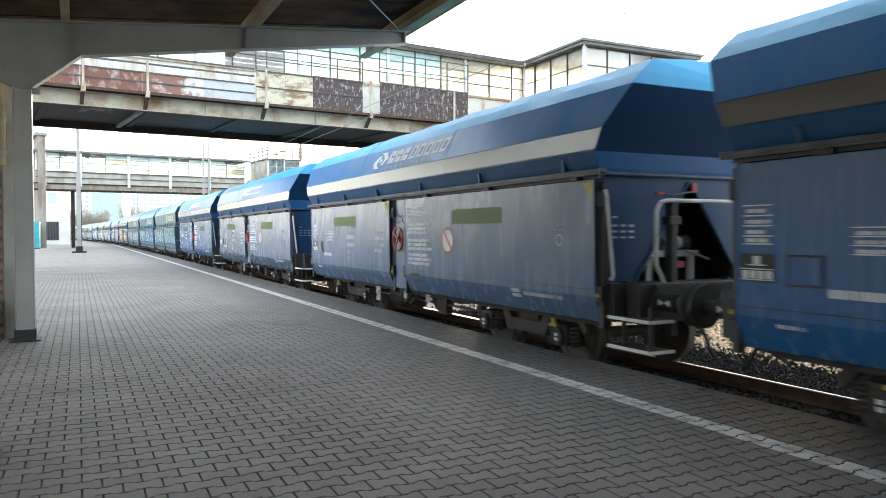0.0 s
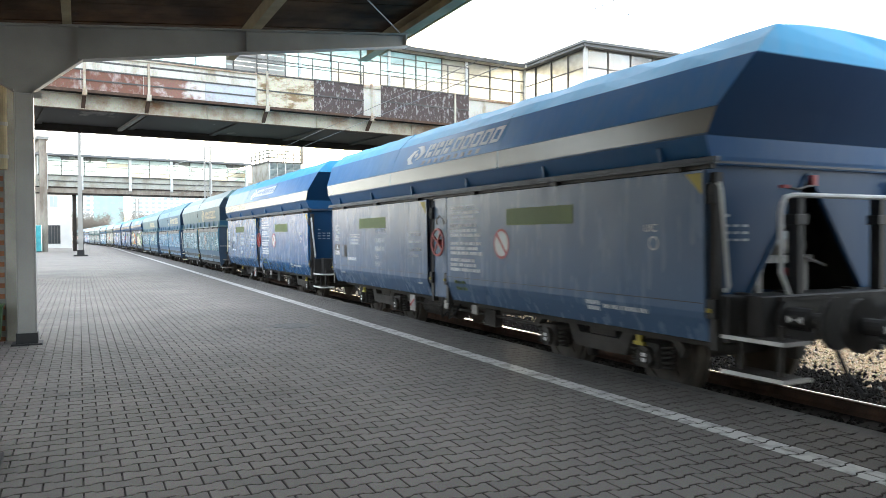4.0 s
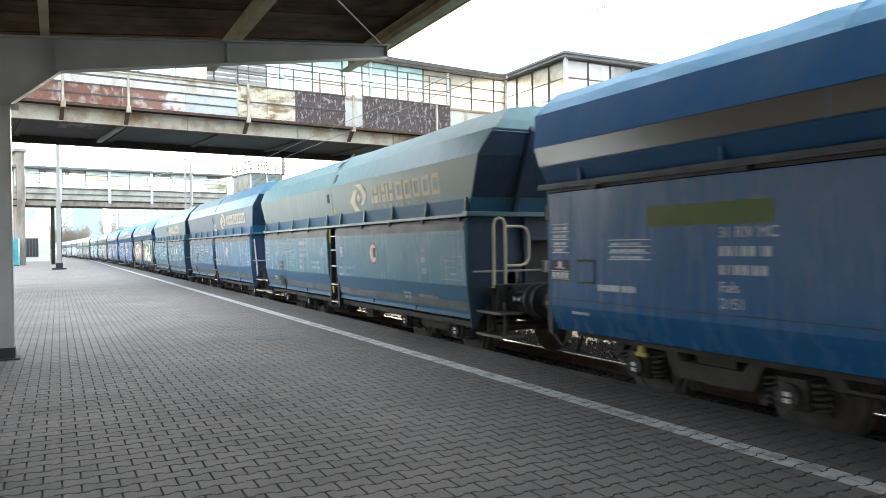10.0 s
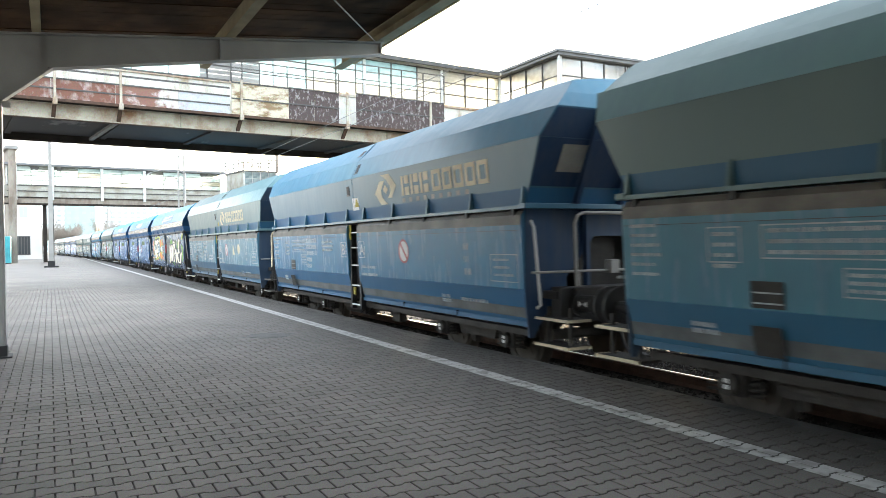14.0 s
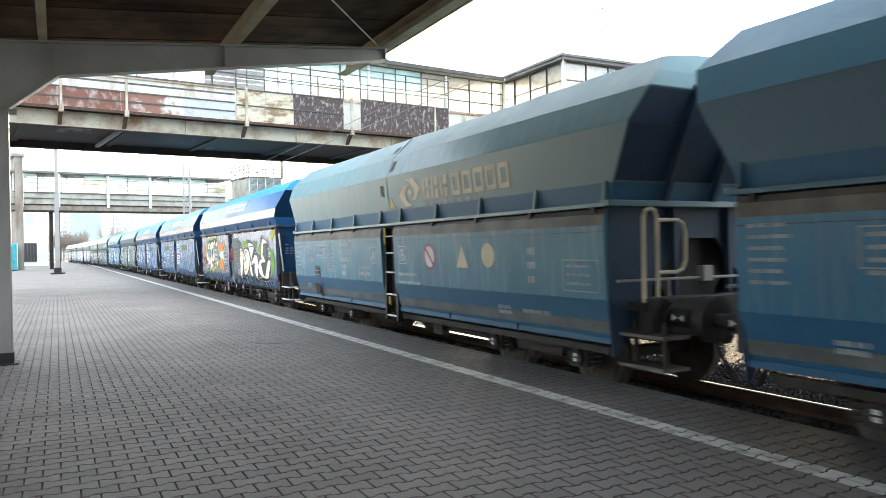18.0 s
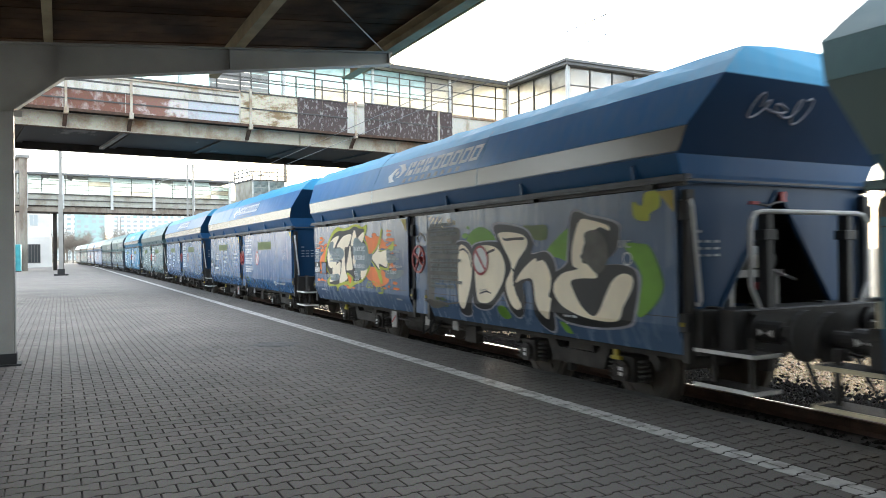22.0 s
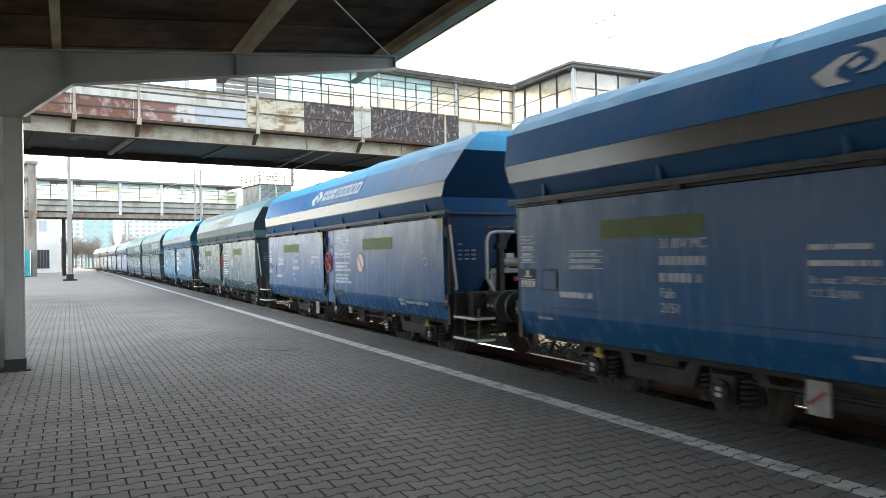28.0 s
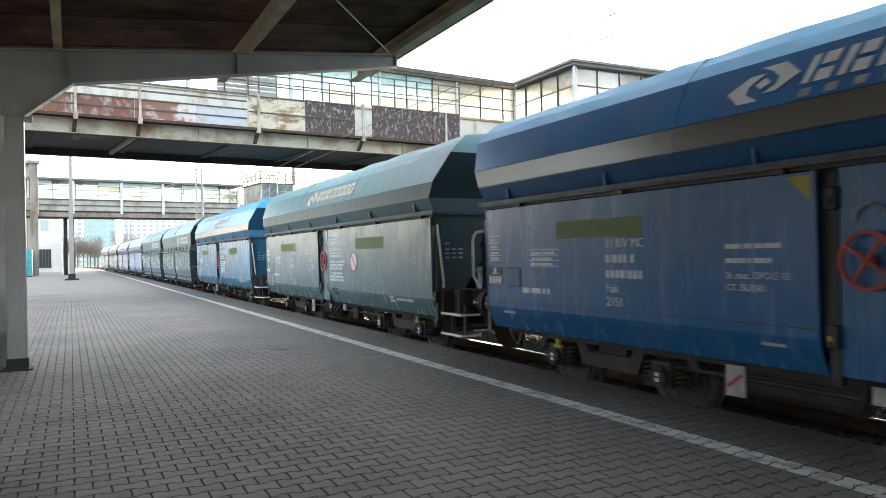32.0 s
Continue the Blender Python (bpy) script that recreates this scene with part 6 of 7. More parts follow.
    lo.rect(bm, 5.21, 4.91, 1.39, 1.62, 0, 0.008)
    part("holder_face", bm, M_FLAP, holder)


def wagon_old(label, turned=False):
    """Older rounded hopper with a stepped waist, gussets and a ladder between two long doors."""
    t = thing("hopper_wagon", pose(0, 0, 0), label, "hopper wagon", "train wagons")
    bm = bmesh.new()
    rings(bm, [(1.46, 2.30, -0.05), (1.50, 2.52, 0.04)])
    part("hopper_waist", bm, M_PAINT, t)
    bm = bmesh.new()
    last = rings(bm, [(1.50, 2.52, 0.04), (1.56, 3.13, 0.36), (1.39, 3.49, 0.52)])
    bm.faces.new(last)
    part("hopper", bm, M_PAINT, t)
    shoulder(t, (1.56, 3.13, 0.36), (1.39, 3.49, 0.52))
    bm = bmesh.new()
    rr = random.Random(5)
    n, prev = 22, None
    for i in range(n + 1):
        row = []
        for w, z, o in ((-1.395, 3.49, 0.52), (-1.20, 3.68, 0.44), (-1.0, 3.87, 0.33), (-0.5, 3.94, 0.28), (0, 3.96, 0.27), (0.5, 3.94, 0.28), (1.0, 3.87, 0.33), (1.20, 3.68, 0.44), (1.395, 3.49, 0.52)):
            y = (LH + o) * (2 * i / n - 1)
            row.append(bm.verts.new((w, y, z + (rr.uniform(-0.012, 0.012) if 0 < i < n and abs(w) < 1.3 else 0))))
        if prev:
            for a in range(8):
                bm.faces.new((prev[a], prev[a + 1], row[a + 1], row[a]))
        else:
            bm.faces.new(row)
        prev = row
    bm.faces.new(prev[::-1])
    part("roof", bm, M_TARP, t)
    roof_seam(t, 0.06, ((1.50, 2.52), (1.56, 3.13), (1.395, 3.49), (1.20, 3.69), (1.0, 3.88)))
    for s in (-1, 1):
        bm = bmesh.new()
        box(bm, min(s * 1.42, s * 1.56), max(s * 1.42, s * 1.56), -LH, LH, 2.255, 2.30)
        part("ledge", bm, M_PAINT, t)
        for y in (-5.85, -4.53, -3.17, -1.81, -0.45, 0.45, 1.81, 3.17, 4.53, 5.85):
            bm = bmesh.new()
            prism(bm, [(s * 1.47, 2.30), (s * 1.55, 2.30), (s * 1.52, 2.54), (s * 1.50, 2.54)], y - 0.02, y + 0.02)
            part("gusset", bm, M_PAINT, t)
        for y in (-5.7, -4.47, -3.11, -1.75, 1.75, 3.11, 4.47, 5.7):
            bm = bmesh.new()
            prism(bm, [(s * 1.45, 2.255), (s * 1.57, 2.255), (s * 1.57, 2.18), (s * 1.50, 2.12)], y - 0.035, y + 0.035)
            part("hinge", bm, M_BLACK, t)
        # black inner wall: the ladder recess's shade is put into its colour
        bm = bmesh.new()
        box(bm, min(s * 1.30, s * 1.40), max(s * 1.30, s * 1.40), -5.85, 5.85, 0.9, 2.26)
        part("inner_wall", bm, M_BLACK, t)
        for y0, y1 in ((0.35, 5.88), (-5.88, -0.21)):
            bm = bmesh.new()
            prof = [(s * 1.50, 2.24), (s * 1.56, 2.17), (s * 1.57, 2.05), (s * 1.53, 1.22), (s * 1.49, 1.22), (s * 1.50, 2.05)]
            prism(bm, prof, y0, y1)
            door = part("side_door", bm, M_FLAP, t, "", 0.005)
            bm = bmesh.new()
            prism(bm, [(s * 1.531, 1.222), (s * 1.425, 0.76), (s * 1.38, 0.76), (s * 1.47, 1.222)], y0, y1)
            prism(bm, [(s * 1.425, 0.762), (s * 1.45, 0.80), (s * 1.455, 0.80), (s * 1.455, 0.735), (s * 1.40, 0.735)], y0, y1)
            part("lower_plate", bm, M_PAINT, door, "lower plate bent inwards, deeper blue for the sky it does not mirror")
            bm = bmesh.new()
            prism(bm, [(s * 1.515, 2.235), (s * 1.5635, 2.175), (s * 1.5735, 2.052), (s * 1.56, 2.052)], y0 + 0.01, y1 - 0.01)
            part("rubbed_edge", bm, M_RUBBED, door, "rubbed dusty top edge")
            bm = bmesh.new()
            prism(bm, [(s * 1.55, 1.985), (s * 1.568, 1.985), (s * 1.568, 1.979), (s * 1.55, 1.979)], y0 + 0.01, y1 - 0.01)
            part("seam", bm, M_UNDER, door)
            bm = bmesh.new()
            prism(bm, [(s * 1.4795, 0.985), (s * 1.4825, 0.985), (s * 1.4525, 0.850), (s * 1.4495, 0.850)], y0 + 0.01, y1 - 0.01)
            part("grime_band", bm, M_GRIME, door, "grey-brown band of dust")
            for k in range(1, 3):
                bm = bmesh.new()
                yy = y0 + (y1 - y0) * k / 3
                box(bm, min(s * 1.40, s * 1.467), max(s * 1.40, s * 1.467), yy - 0.006, yy + 0.006, 0.74, 0.82)
                part("seam", bm, M_UNDER, door)
        bm = bmesh.new()
        for yy in (-0.20, 0.30):
            box(bm, min(s * 1.40, s * 1.50), max(s * 1.40, s * 1.50), yy - 0.04, yy + 0.04, 0.55, 2.22)
        part("ladder_stile", bm, M_BLACK, t)
        for z in (0.62, 1.0, 1.4, 1.75, 2.05):
            bm = bmesh.new()
            box(bm, min(s * 1.46, s * 1.50), max(s * 1.46, s * 1.50), -0.17, 0.27, z, z + 0.025)
            part("ladder_rung", bm, M_WHITE, t)
        for yy in (-0.20, 0.30):
            bm = bmesh.new()
            prism(bm, [(s * 1.50, 2.22), (s * 1.515, 2.22), (s * 1.515, 1.98), (s * 1.50, 1.92)], yy - 0.045, yy + 0.045)
            part("yellow_fitting", bm, M_YELLOW, t, "yellow painted fitting")
        bm = bmesh.new()
        prism(bm, [(s * 1.50, 0.98), (s * 1.53, 0.98), (s * 1.53, 0.84), (s * 1.50, 0.82)], 0.02, 0.10)
        part("yellow_fitting", bm, M_YELLOW, t, "yellow painted fitting")
        for y, z in ((-0.09, 3.21), (0.30, 2.80), (0.29, 3.60)):
            slope = -0.47 if 3.13 < z < 3.49 else -1.03 if z > 3.49 else 0.098
            foot = 1.56 - (z - 3.13) * 0.47 if 3.13 < z < 3.49 else 1.395 - (z - 3.49) * 1.03 if z > 3.49 else 1.50 + (z - 2.52) * 0.098
            h = 0.12 if z > 3.49 else 0.19
            # black block standing for the shade inside the recessed pocket
            bm = bmesh.new()
            prism(bm, [(s * (foot + 0.008), z), (s * (foot + 0.008 + slope * h), z + h), (s * (foot - 0.012 + slope * h), z + h), (s * (foot - 0.012), z)], y - 0.07, y + 0.07)
            pocket = part("step_pocket", bm, M_BLACK, t, "step pocket, black for the shade inside it")
            bm = bmesh.new()
            prism(bm, [(s * (foot + 0.016), z - 0.004), (s * (foot + 0.016 + slope * 0.03), z + 0.026), (s * (foot - 0.012 + slope * 0.03), z + 0.026), (s * (foot - 0.012), z - 0.004)], y - 0.072, y + 0.072)
            part("step_lip", bm, M_GRIME, pocket)
    for e in (-1, 1):
        y = e * 5.73
        lo_y = lambda a, b: (min(e * a, e * b), max(e * a, e * b))
        bm = bmesh.new()
        for s in (-1, 1):
            prism(bm, [(s * 1.30, 2.28), (s * 1.30, 0.95), (s * 0.76, 0.95), (s * 0.76, 1.35), (s * 0.28, 1.90), (0, 1.90), (0, 2.28)], min(y, y + 0.03 * e), max(y, y + 0.03 * e))
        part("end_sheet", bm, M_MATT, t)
        for s in (-1, 1):
            bm = bmesh.new()
            prism(bm, [(s * 1.50, 2.26), (s * 1.02, 2.26), (s * 1.06, 1.10), (s * 1.40, 0.60), (s * 1.46, 0.60), (s * 1.52, 1.2)], *lo_y(5.86, 5.89))
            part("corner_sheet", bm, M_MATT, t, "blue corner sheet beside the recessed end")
            bm = bmesh.new()
            box(bm, min(s * 0.42, s * 0.48), max(s * 0.42, s * 0.48), *lo_y(5.76, 5.84), 1.22, 2.26)
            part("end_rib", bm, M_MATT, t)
        bm = bmesh.new()
        box(bm, -1.57, 1.57, *lo_y(5.84, 5.98), 2.255, 2.325)
        part("end_ledge", bm, M_PAINT, t, "", 0.008)
        # thin plates added over the hopper ends to carry their shade
        bm = bmesh.new()
        for (w0, z0, o0), (w1, z1, o1) in (((1.48, 2.54, 0.05), (1.545, 3.12, 0.36)), ((1.545, 3.125, 0.362), (1.38, 3.47, 0.515))):
            a = [bm.verts.new((x, e * (LH + o + 0.006), z)) for x, z, o in ((-w0, z0, o0), (w0, z0, o0), (w1, z1, o1), (-w1, z1, o1))]
            b = [bm.verts.new((v.co.x, v.co.y - e * 0.012, v.co.z)) for v in a]
            bm.faces.new(a), bm.faces.new(b[::-1])
            for i in range(4):
                bm.faces.new((a[i], b[i], b[(i + 1) % 4], a[(i + 1) % 4]))
        part("end_plate", bm, M_MATT, t, "dull plate over the hopper's end, its shade put into the colour")
        for x in (-0.75, 0.0, 0.75):
            bm = bmesh.new()
            v0, v1 = (LH - 0.02) * e, (LH + 0.53) * e
            prism(bm, [(v0, 2.32), (v0 + 0.09 * e, 2.32), (v1 + 0.05 * e, 3.46), (v1, 3.54)], x - 0.03, x + 0.03, "x")
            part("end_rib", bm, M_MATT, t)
        bm = bmesh.new()
        box(bm, -1.25, 1.25, *lo_y(5.0, 6.16), 1.10, 1.20)
        part("end_platform", bm, M_BOGIE, t, "dusty steel end platform", 0.006)
        bm = bmesh.new()
        box(bm, -0.30, 0.30, *lo_y(5.2, 5.5), 1.2, 1.5)
        disc(bm, (-0.45, e * 5.35, 1.42), 0.13, 0.9, 14, "x")
        part("gear_box", bm, M_BOGIE, t)
        yy = e * 6.10
        if turned and e < 0:
            for s in (-1, 1):
                bm = bmesh.new()
                tube(bm, [(s * 1.36, e * 5.92, 0.98), (s * 1.36, e * 6.0, 1.02), (s * 1.44, e * 5.98, 2.02), (s * 1.43, e * 5.90, 2.10)], 0.020)
                part("grab_rail", bm, M_WHITE, t, "white grab rail")
                bm = bmesh.new()
                tube(bm, [(s * 0.86, yy, 1.0), (s * 0.88, yy, 2.06), (s * 0.84, yy, 2.16), (s * 0.74, yy, 2.20), (0.0, yy, 2.20)], 0.024)
                part("end_rail", bm, M_STEEL, t, "grey bent tubular end rail")
        else:
            for s in (-1, 1):
                bm = bmesh.new()
                tube(bm, [(s * 1.20, yy, 1.18), (s * 1.20, yy, 2.12), (s * 1.17, yy, 2.20), (s * 1.10, yy, 2.23), (s * 1.03, yy, 2.20), (s * 1.00, yy, 2.12), (s * 1.00, yy, 1.18)], 0.025)
                part("end_rail", bm, M_CREAM, t, "cream bent tubular end rail")
                bm = bmesh.new()
                tube(bm, [(s * 0.98, yy, 2.10), (s * 0.70, yy, 2.10), (s * 0.62, yy, 2.06), (s * 0.58, yy, 1.96), (s * 0.58, yy, 1.64), (s * 0.63, yy, 1.55), (s * 0.72, yy, 1.52), (s * 0.98, yy, 1.52)], 0.022)
                part("end_rail", bm, M_CREAM, t, "cream bent tubular end rail")
        bm = bmesh.new()
        tube(bm, [(-1.50, e * 6.02, 1.44), (1.50, e * 6.02, 1.44)], 0.018)
        for x in (-0.75, 0.75):
            tube(bm, [(x, e * 6.02, 1.44), (x, e * 6.02, 1.19)], 0.016)
        part("cross_bar", bm, M_STEEL, t)
        bm = bmesh.new()
        box(bm, -0.27, -0.12, *lo_y(5.96, 6.08), 1.40, 1.58)
        part("bar_box", bm, M_STEEL, t, "grey box on the cross bar", 0.008)
        for s in (-1, 1):
            if s == e or not turned:
                steps(t, s, e, M_CREAM if e > 0 or turned else M_RUBBED)
        buffers(t, e)
    for name, x0, x1, yh, z0, z1 in (("sole_bar", 0.75, 0.95, 6.1, 0.86, 1.08), ("sole_bar", -0.95, -0.75, 6.1, 0.86, 1.08), ("side_bar", 1.25, 1.36, 5.7, 0.60, 0.68), ("side_bar", -1.36, -1.25, 5.7, 0.60, 0.68), ("cross_frame", -1.0, 1.0, 1.8, 0.60, 0.855), ("centre_sill", -0.28, 0.28, 6.0, 0.86, 1.05)):
        bm = bmesh.new()
        box(bm, x0, x1, -yh, yh, z0, z1)
        part(name, bm, M_UNDER, t)
    bm = bmesh.new()
    prism(bm, [(-1.2, 2.4), (1.2, 2.4), (0.25, 1.0), (-0.25, 1.0)], -5.6, 5.6)
    part("hopper_ridge", bm, M_UNDER, t)
    under_gear(t, 0.8, 0.58)
    axles = bogie(t, -3.90) + bogie(t, 3.90)
    return t, axles


def marks_old(t, seed, letters=None, sign="slash", shapes=False, white_brand=False, at=(0.84, -0.50), framed=False, plate=False, column=2.53):
    rng = random.Random(seed)
    up = Side(t, 1.50, 2.52, 1.56, 3.12, 0.006)
    em, words = ((-0.44, 2.56, 0.46, 0.84), (-1.38, 2.63, 0.34, 0.235, 0.275)) if shapes else ((-1.06, 2.54, 0.53, 0.95), (-2.22, 2.65, 0.33, 0.29, 0.29))
    sy = -1.62 if shapes else -2.33     # centre of the round sign
    brand(t, up, M_WHITE if white_brand else M_CREAM, em, words, 0.0)
    lo = Side(t, 1.52, 1.10, 1.57, 2.05)
    low = Side(t, 1.43, 0.70, 1.52, 1.10)
    bm = bmesh.new()
    lo.bars(bm, 5.75, 1.96, 0.45, 6, 0.032, 0.065, rng)
    lo.bars(bm, 4.70, 1.86, 0.24, 4, 0.035, 0.06, rng, False)
    lo.bars(bm, 4.12, 1.88, 0.98, 3, 0.035, 0.055, rng, False)
    lo.bars(bm, 3.42, 1.53, 0.32, 3, 0.03, 0.03, rng, False)
    for y0, y1, z0, z1 in ((4.76, 4.40, 1.62, 1.93), (4.18, 3.08, 1.66, 1.94), (3.46, 3.04, 1.37, 1.59), (-5.10, -5.75, 1.30, 1.66)):
        for a in (y0, y1):
            lo.rect(bm, a, a - 0.012, z0, z1)
        for z in (z0, z1):
            lo.rect(bm, y0, y1 - 0.012, z, z + 0.012)
    for i, w in enumerate((0.74, 0.76, 0.8, 0.30, 0.28)):
        lo.bars(bm, column, 1.88 - 0.145 * i, w, 1, 0.095, 0.02, rng)
    if column > 2.6:
        lo.bars(bm, 1.91, 1.86, 0.74, 3, 0.055, 0.03, rng)
    else:
        lo.bars(bm, 1.55, 1.45, 0.75, 2, 0.06, 0.06, rng)
    lo.bars(bm, -0.38, 1.37, 0.9, 2, 0.05, 0.09, rng)
    lo.bars(bm, -4.38, 1.73, 0.16, 3, 0.09, 0.09, rng, False)
    lo.bars(bm, -5.18, 1.58, 0.48, 3, 0.032, 0.07, rng)
    tagged(part("lettering", bm, M_LETTER2, t, "small white lettering as plain lines"), kind="stuff")
    bm = bmesh.new()
    low.bars(bm, -3.6, 1.00, 0.30, 2, 0.05, 0.02, rng, False)
    low.bars(bm, -4.2, 0.98, 0.8, 1, 0.05, 0.02, rng)
    low.bars(bm, 5.0, 1.02, 0.3, 2, 0.045, 0.02, rng, False)
    tagged(part("maker_lettering", bm, M_LETTER2, t), kind="stuff")
    if letters:
        for ch, y in zip(letters, at):
            text_on(lo, t, ch, y, 1.62, 0.22, M_WHITE, "painted_letter")
    bm = bmesh.new()
    lo.round(bm, sy, 1.70, 0.19, 28)
    part("sign_face", bm, M_WHITE, t, "round white sign face")
    bm = bmesh.new()
    lo.round(bm, sy, 1.70, 0.205, 28, 0.003, 0.17)
    if sign == "slash":
        lo.poly(bm, [(sy + 0.14, 1.82), (sy + 0.11, 1.85), (sy - 0.14, 1.58), (sy - 0.11, 1.55)], 0.003)
    part("sign_ring", bm, M_RED, t, "red ring")
    if sign != "slash":
        bm = bmesh.new()
        lo.rect(bm, -2.32, -2.45, 1.62, 1.80, 0, 0.003)
        part("sign_patch", bm, M_BLACK, t)
    if framed:
        for y in (at[0] + 0.06, at[1] + 0.06):
            bm = bmesh.new()
            for a in (y, y - 0.28):
                lo.rect(bm, a, a - 0.010, 1.57, 1.88)
            for z in (1.57, 1.87):
                lo.rect(bm, y, y - 0.29, z, z + 0.010)
            part("letter_frame", bm, M_LETTER, t)
    if shapes:
        bm = bmesh.new()
        lo.poly(bm, [(-2.51, 1.54), (-2.85, 1.54), (-2.68, 1.88)])
        part("triangle_mark", bm, M_CREAM, t, "cream triangle mark")
        bm = bmesh.new()
        lo.round(bm, -3.42, 1.72, 0.17, 28)
        part("disc_mark", bm, M_CREAM, t, "cream disc mark")
    if plate:
        bm = bmesh.new()
        up.rect(bm, 0.12, -0.20, 2.50, 2.74, 0, -0.002)
        part("warning_plate", bm, M_WHITE, t, "white plate behind a yellow triangle")
    bm = bmesh.new()
    up.poly(bm, [(0.02, 2.56), (-0.22, 2.56), (-0.10, 2.74)])
    part("warning_triangle", bm, M_YELLOW, t, "yellow warning triangle")
    bm = bmesh.new()
    lo.rect(bm, 4.30, 3.97, 1.24, 1.47, 0, 0.01)
    low.rect(bm, 4.28, 3.99, 0.83, 1.09, 0, 0.05)
    part("card_holder", bm, M_UNDER, t)
    bm = bmesh.new()
    for z in (1.275, 1.365):
        lo.rect(bm, 4.28, 3.99, z, z + 0.014, 0, 0.013)
    part("card_clip", bm, M_LETTER2, t, "pale clips of the card holder")


NAVY = (0.011, 0.084, 0.215)
AZURE = (0.040, 0.20, 0.34)
SAGE = (0.115, 0.18, 0.175)
DIRTY_TEAL = (0.080, 0.142, 0.146)
# lighter roof blue, with sky sheen in the colour
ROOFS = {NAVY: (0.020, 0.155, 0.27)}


def tint(t, colour, roof=None, waist=None):
    """Set the paint colour of a wagon's parts."""
    for o in t.children_recursive:
        if o.type == "MESH" and o.data.materials and o.data.materials[0] in (M_PAINT, M_TARP, M_FLAP, M_MATT, M_SHOULDER, M_END):
            c = colour
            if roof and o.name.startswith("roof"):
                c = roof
            if waist and o.data.materials[0] in (M_PAINT, M_SHOULDER):
                c = waist
            # old wagon ends: their shade is put into the darkened colour
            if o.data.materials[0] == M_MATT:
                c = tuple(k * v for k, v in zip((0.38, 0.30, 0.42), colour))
            # the down-facing lower plate mirrors less sky: put into its deeper blue
            if o.name.startswith("lower_plate") or waist and o.name.startswith("hopper_waist"):
                c = tuple(0.6 * v + 0.2 * w for v, w in zip(colour, (0.0, 0.12, 0.40)))
            o.color = (*c, 1)


LAB_B = "blue covered hopper wagon with a silver belt and white lettering"
TRAIN = []     # (thing, axles, index in the train)


def blue(index, colour, label=LAB_B, brand_mat=None, seed=0, writing=True, patch=True, proud=0.004, ink=None, shift=0.0, dusty=False):
    """One blue wagon; shift: the lettering of its rear flap is set nearer to the front; dusty: its flaps are greyed all over."""
    t, ax = clone(BASE_B, label)
    bare = set(t.children)
    marks_blue(t, seed + index, brand_mat or M_WHITE, writing, patch, proud, ink)
    for o in set(t.children) - bare:
        for v in o.data.vertices:
            if v.co.y > 0.9 and v.co.z < 2.5:
                v.co.y -= shift
    tint(t, colour, ROOFS.get(colour))
    if dusty:
        for o in t.children_recursive:
            if o.type == "MESH" and o.data.materials and o.data.materials[0] == M_FLAP:
                o.color = (0.072, 0.115, 0.190, 1)
    TRAIN.append((t, ax, index))
    return t


BASE_B, _ = wagon_blue(LAB_B)
BASE_O, _ = wagon_old("old teal hopper wagon")
BASE_T, _ = wagon_old("old teal hopper wagon", True)


def clone(base, label):
    t = copy_thing(base, pose(0, 0, 0))
    t["label"] = label
    return t, [o for o in t.children if o.name.startswith("wheelset")]


def old(index, colour, label, upper=None, base=None, **kw):
    t, ax = clone(base or BASE_O, label)
    marks_old(t, 40 + index, **kw)
    tint(t, colour, tuple(0.68 * v for v in upper or colour), upper)
    TRAIN.append((t, ax, index))
    return t


blue(-1, NAVY, patch=False)
blue(0, NAVY, shift=0.13, dusty=True)
blue(1, NAVY, shift=0.14, dusty=True)
blue(2, NAVY)
W3 = old(3, (0.055, 0.160, 0.205), "weathered dark green hopper wagon with a cream mark", upper=(0.095, 0.165, 0.165), letters="AB", sign="patch")
for o in [c for c in W3.children if c.name.startswith("roof") and not c.name.startswith("roof_seam")]:
    o.location.z -= 0.045      # this roof sags
W4 = old(4, (0.034, 0.148, 0.250), "steel-blue old hopper wagon with a cream mark", upper=(0.044, 0.135, 0.200), letters="BA", at=(0.66, -0.33), framed=True, plate=True, column=3.02, base=BASE_T)
old(5, (0.058, 0.17, 0.225), "dusty teal-blue hopper wagon with a triangle and a disc", upper=(0.105, 0.185, 0.195), letters="AB", shapes=True, framed=True)
W6 = blue(6, NAVY, "blue hopper wagon covered with spray-painted graffiti on both flaps", patch=False, proud=0.018, ink=M_FAINT, dusty=True)
blue(7, NAVY)
blue(8, NAVY)
W9 = blue(9, DIRTY_TEAL, "grey-green hopper wagon with faded cream marks", M_CREAM)
for o in [c for c in W9.children if c.name.startswith("belt_stripe")]:
    bpy.data.objects.remove(o)
blue(10, AZURE, "bright blue hopper wagon with white lettering")
old(11, SAGE, "pale grey-green old hopper wagon", white_brand=True)
old(12, SAGE, "pale grey-green old hopper wagon", white_brand=True)
bm = bmesh.new()
ya, yb = LH + 0.04 + 0.32 * (2.72 - 2.52) / 0.6, LH + 0.04 + 0.32 * (3.05 - 2.52) / 0.6
prism(bm, [(-ya - 0.012, 2.72), (-yb - 0.012, 3.05), (-yb + 0.01, 3.05), (-ya + 0.01, 2.72)], -1.16, -0.76, "x")
part("end_plate", bm, M_RENDER, W4, "tan square plate")
# far wagons: haze and glare are put into their pale paint
for i, c in ((13, (0.20, 0.27, 0.40)), (14, (0.22, 0.28, 0.38)), (15, SAGE), (16, (0.26, 0.27, 0.26))):
    blue(i, c, "hopper wagon far down the train, haze and glare put into its pale paint", writing=False)
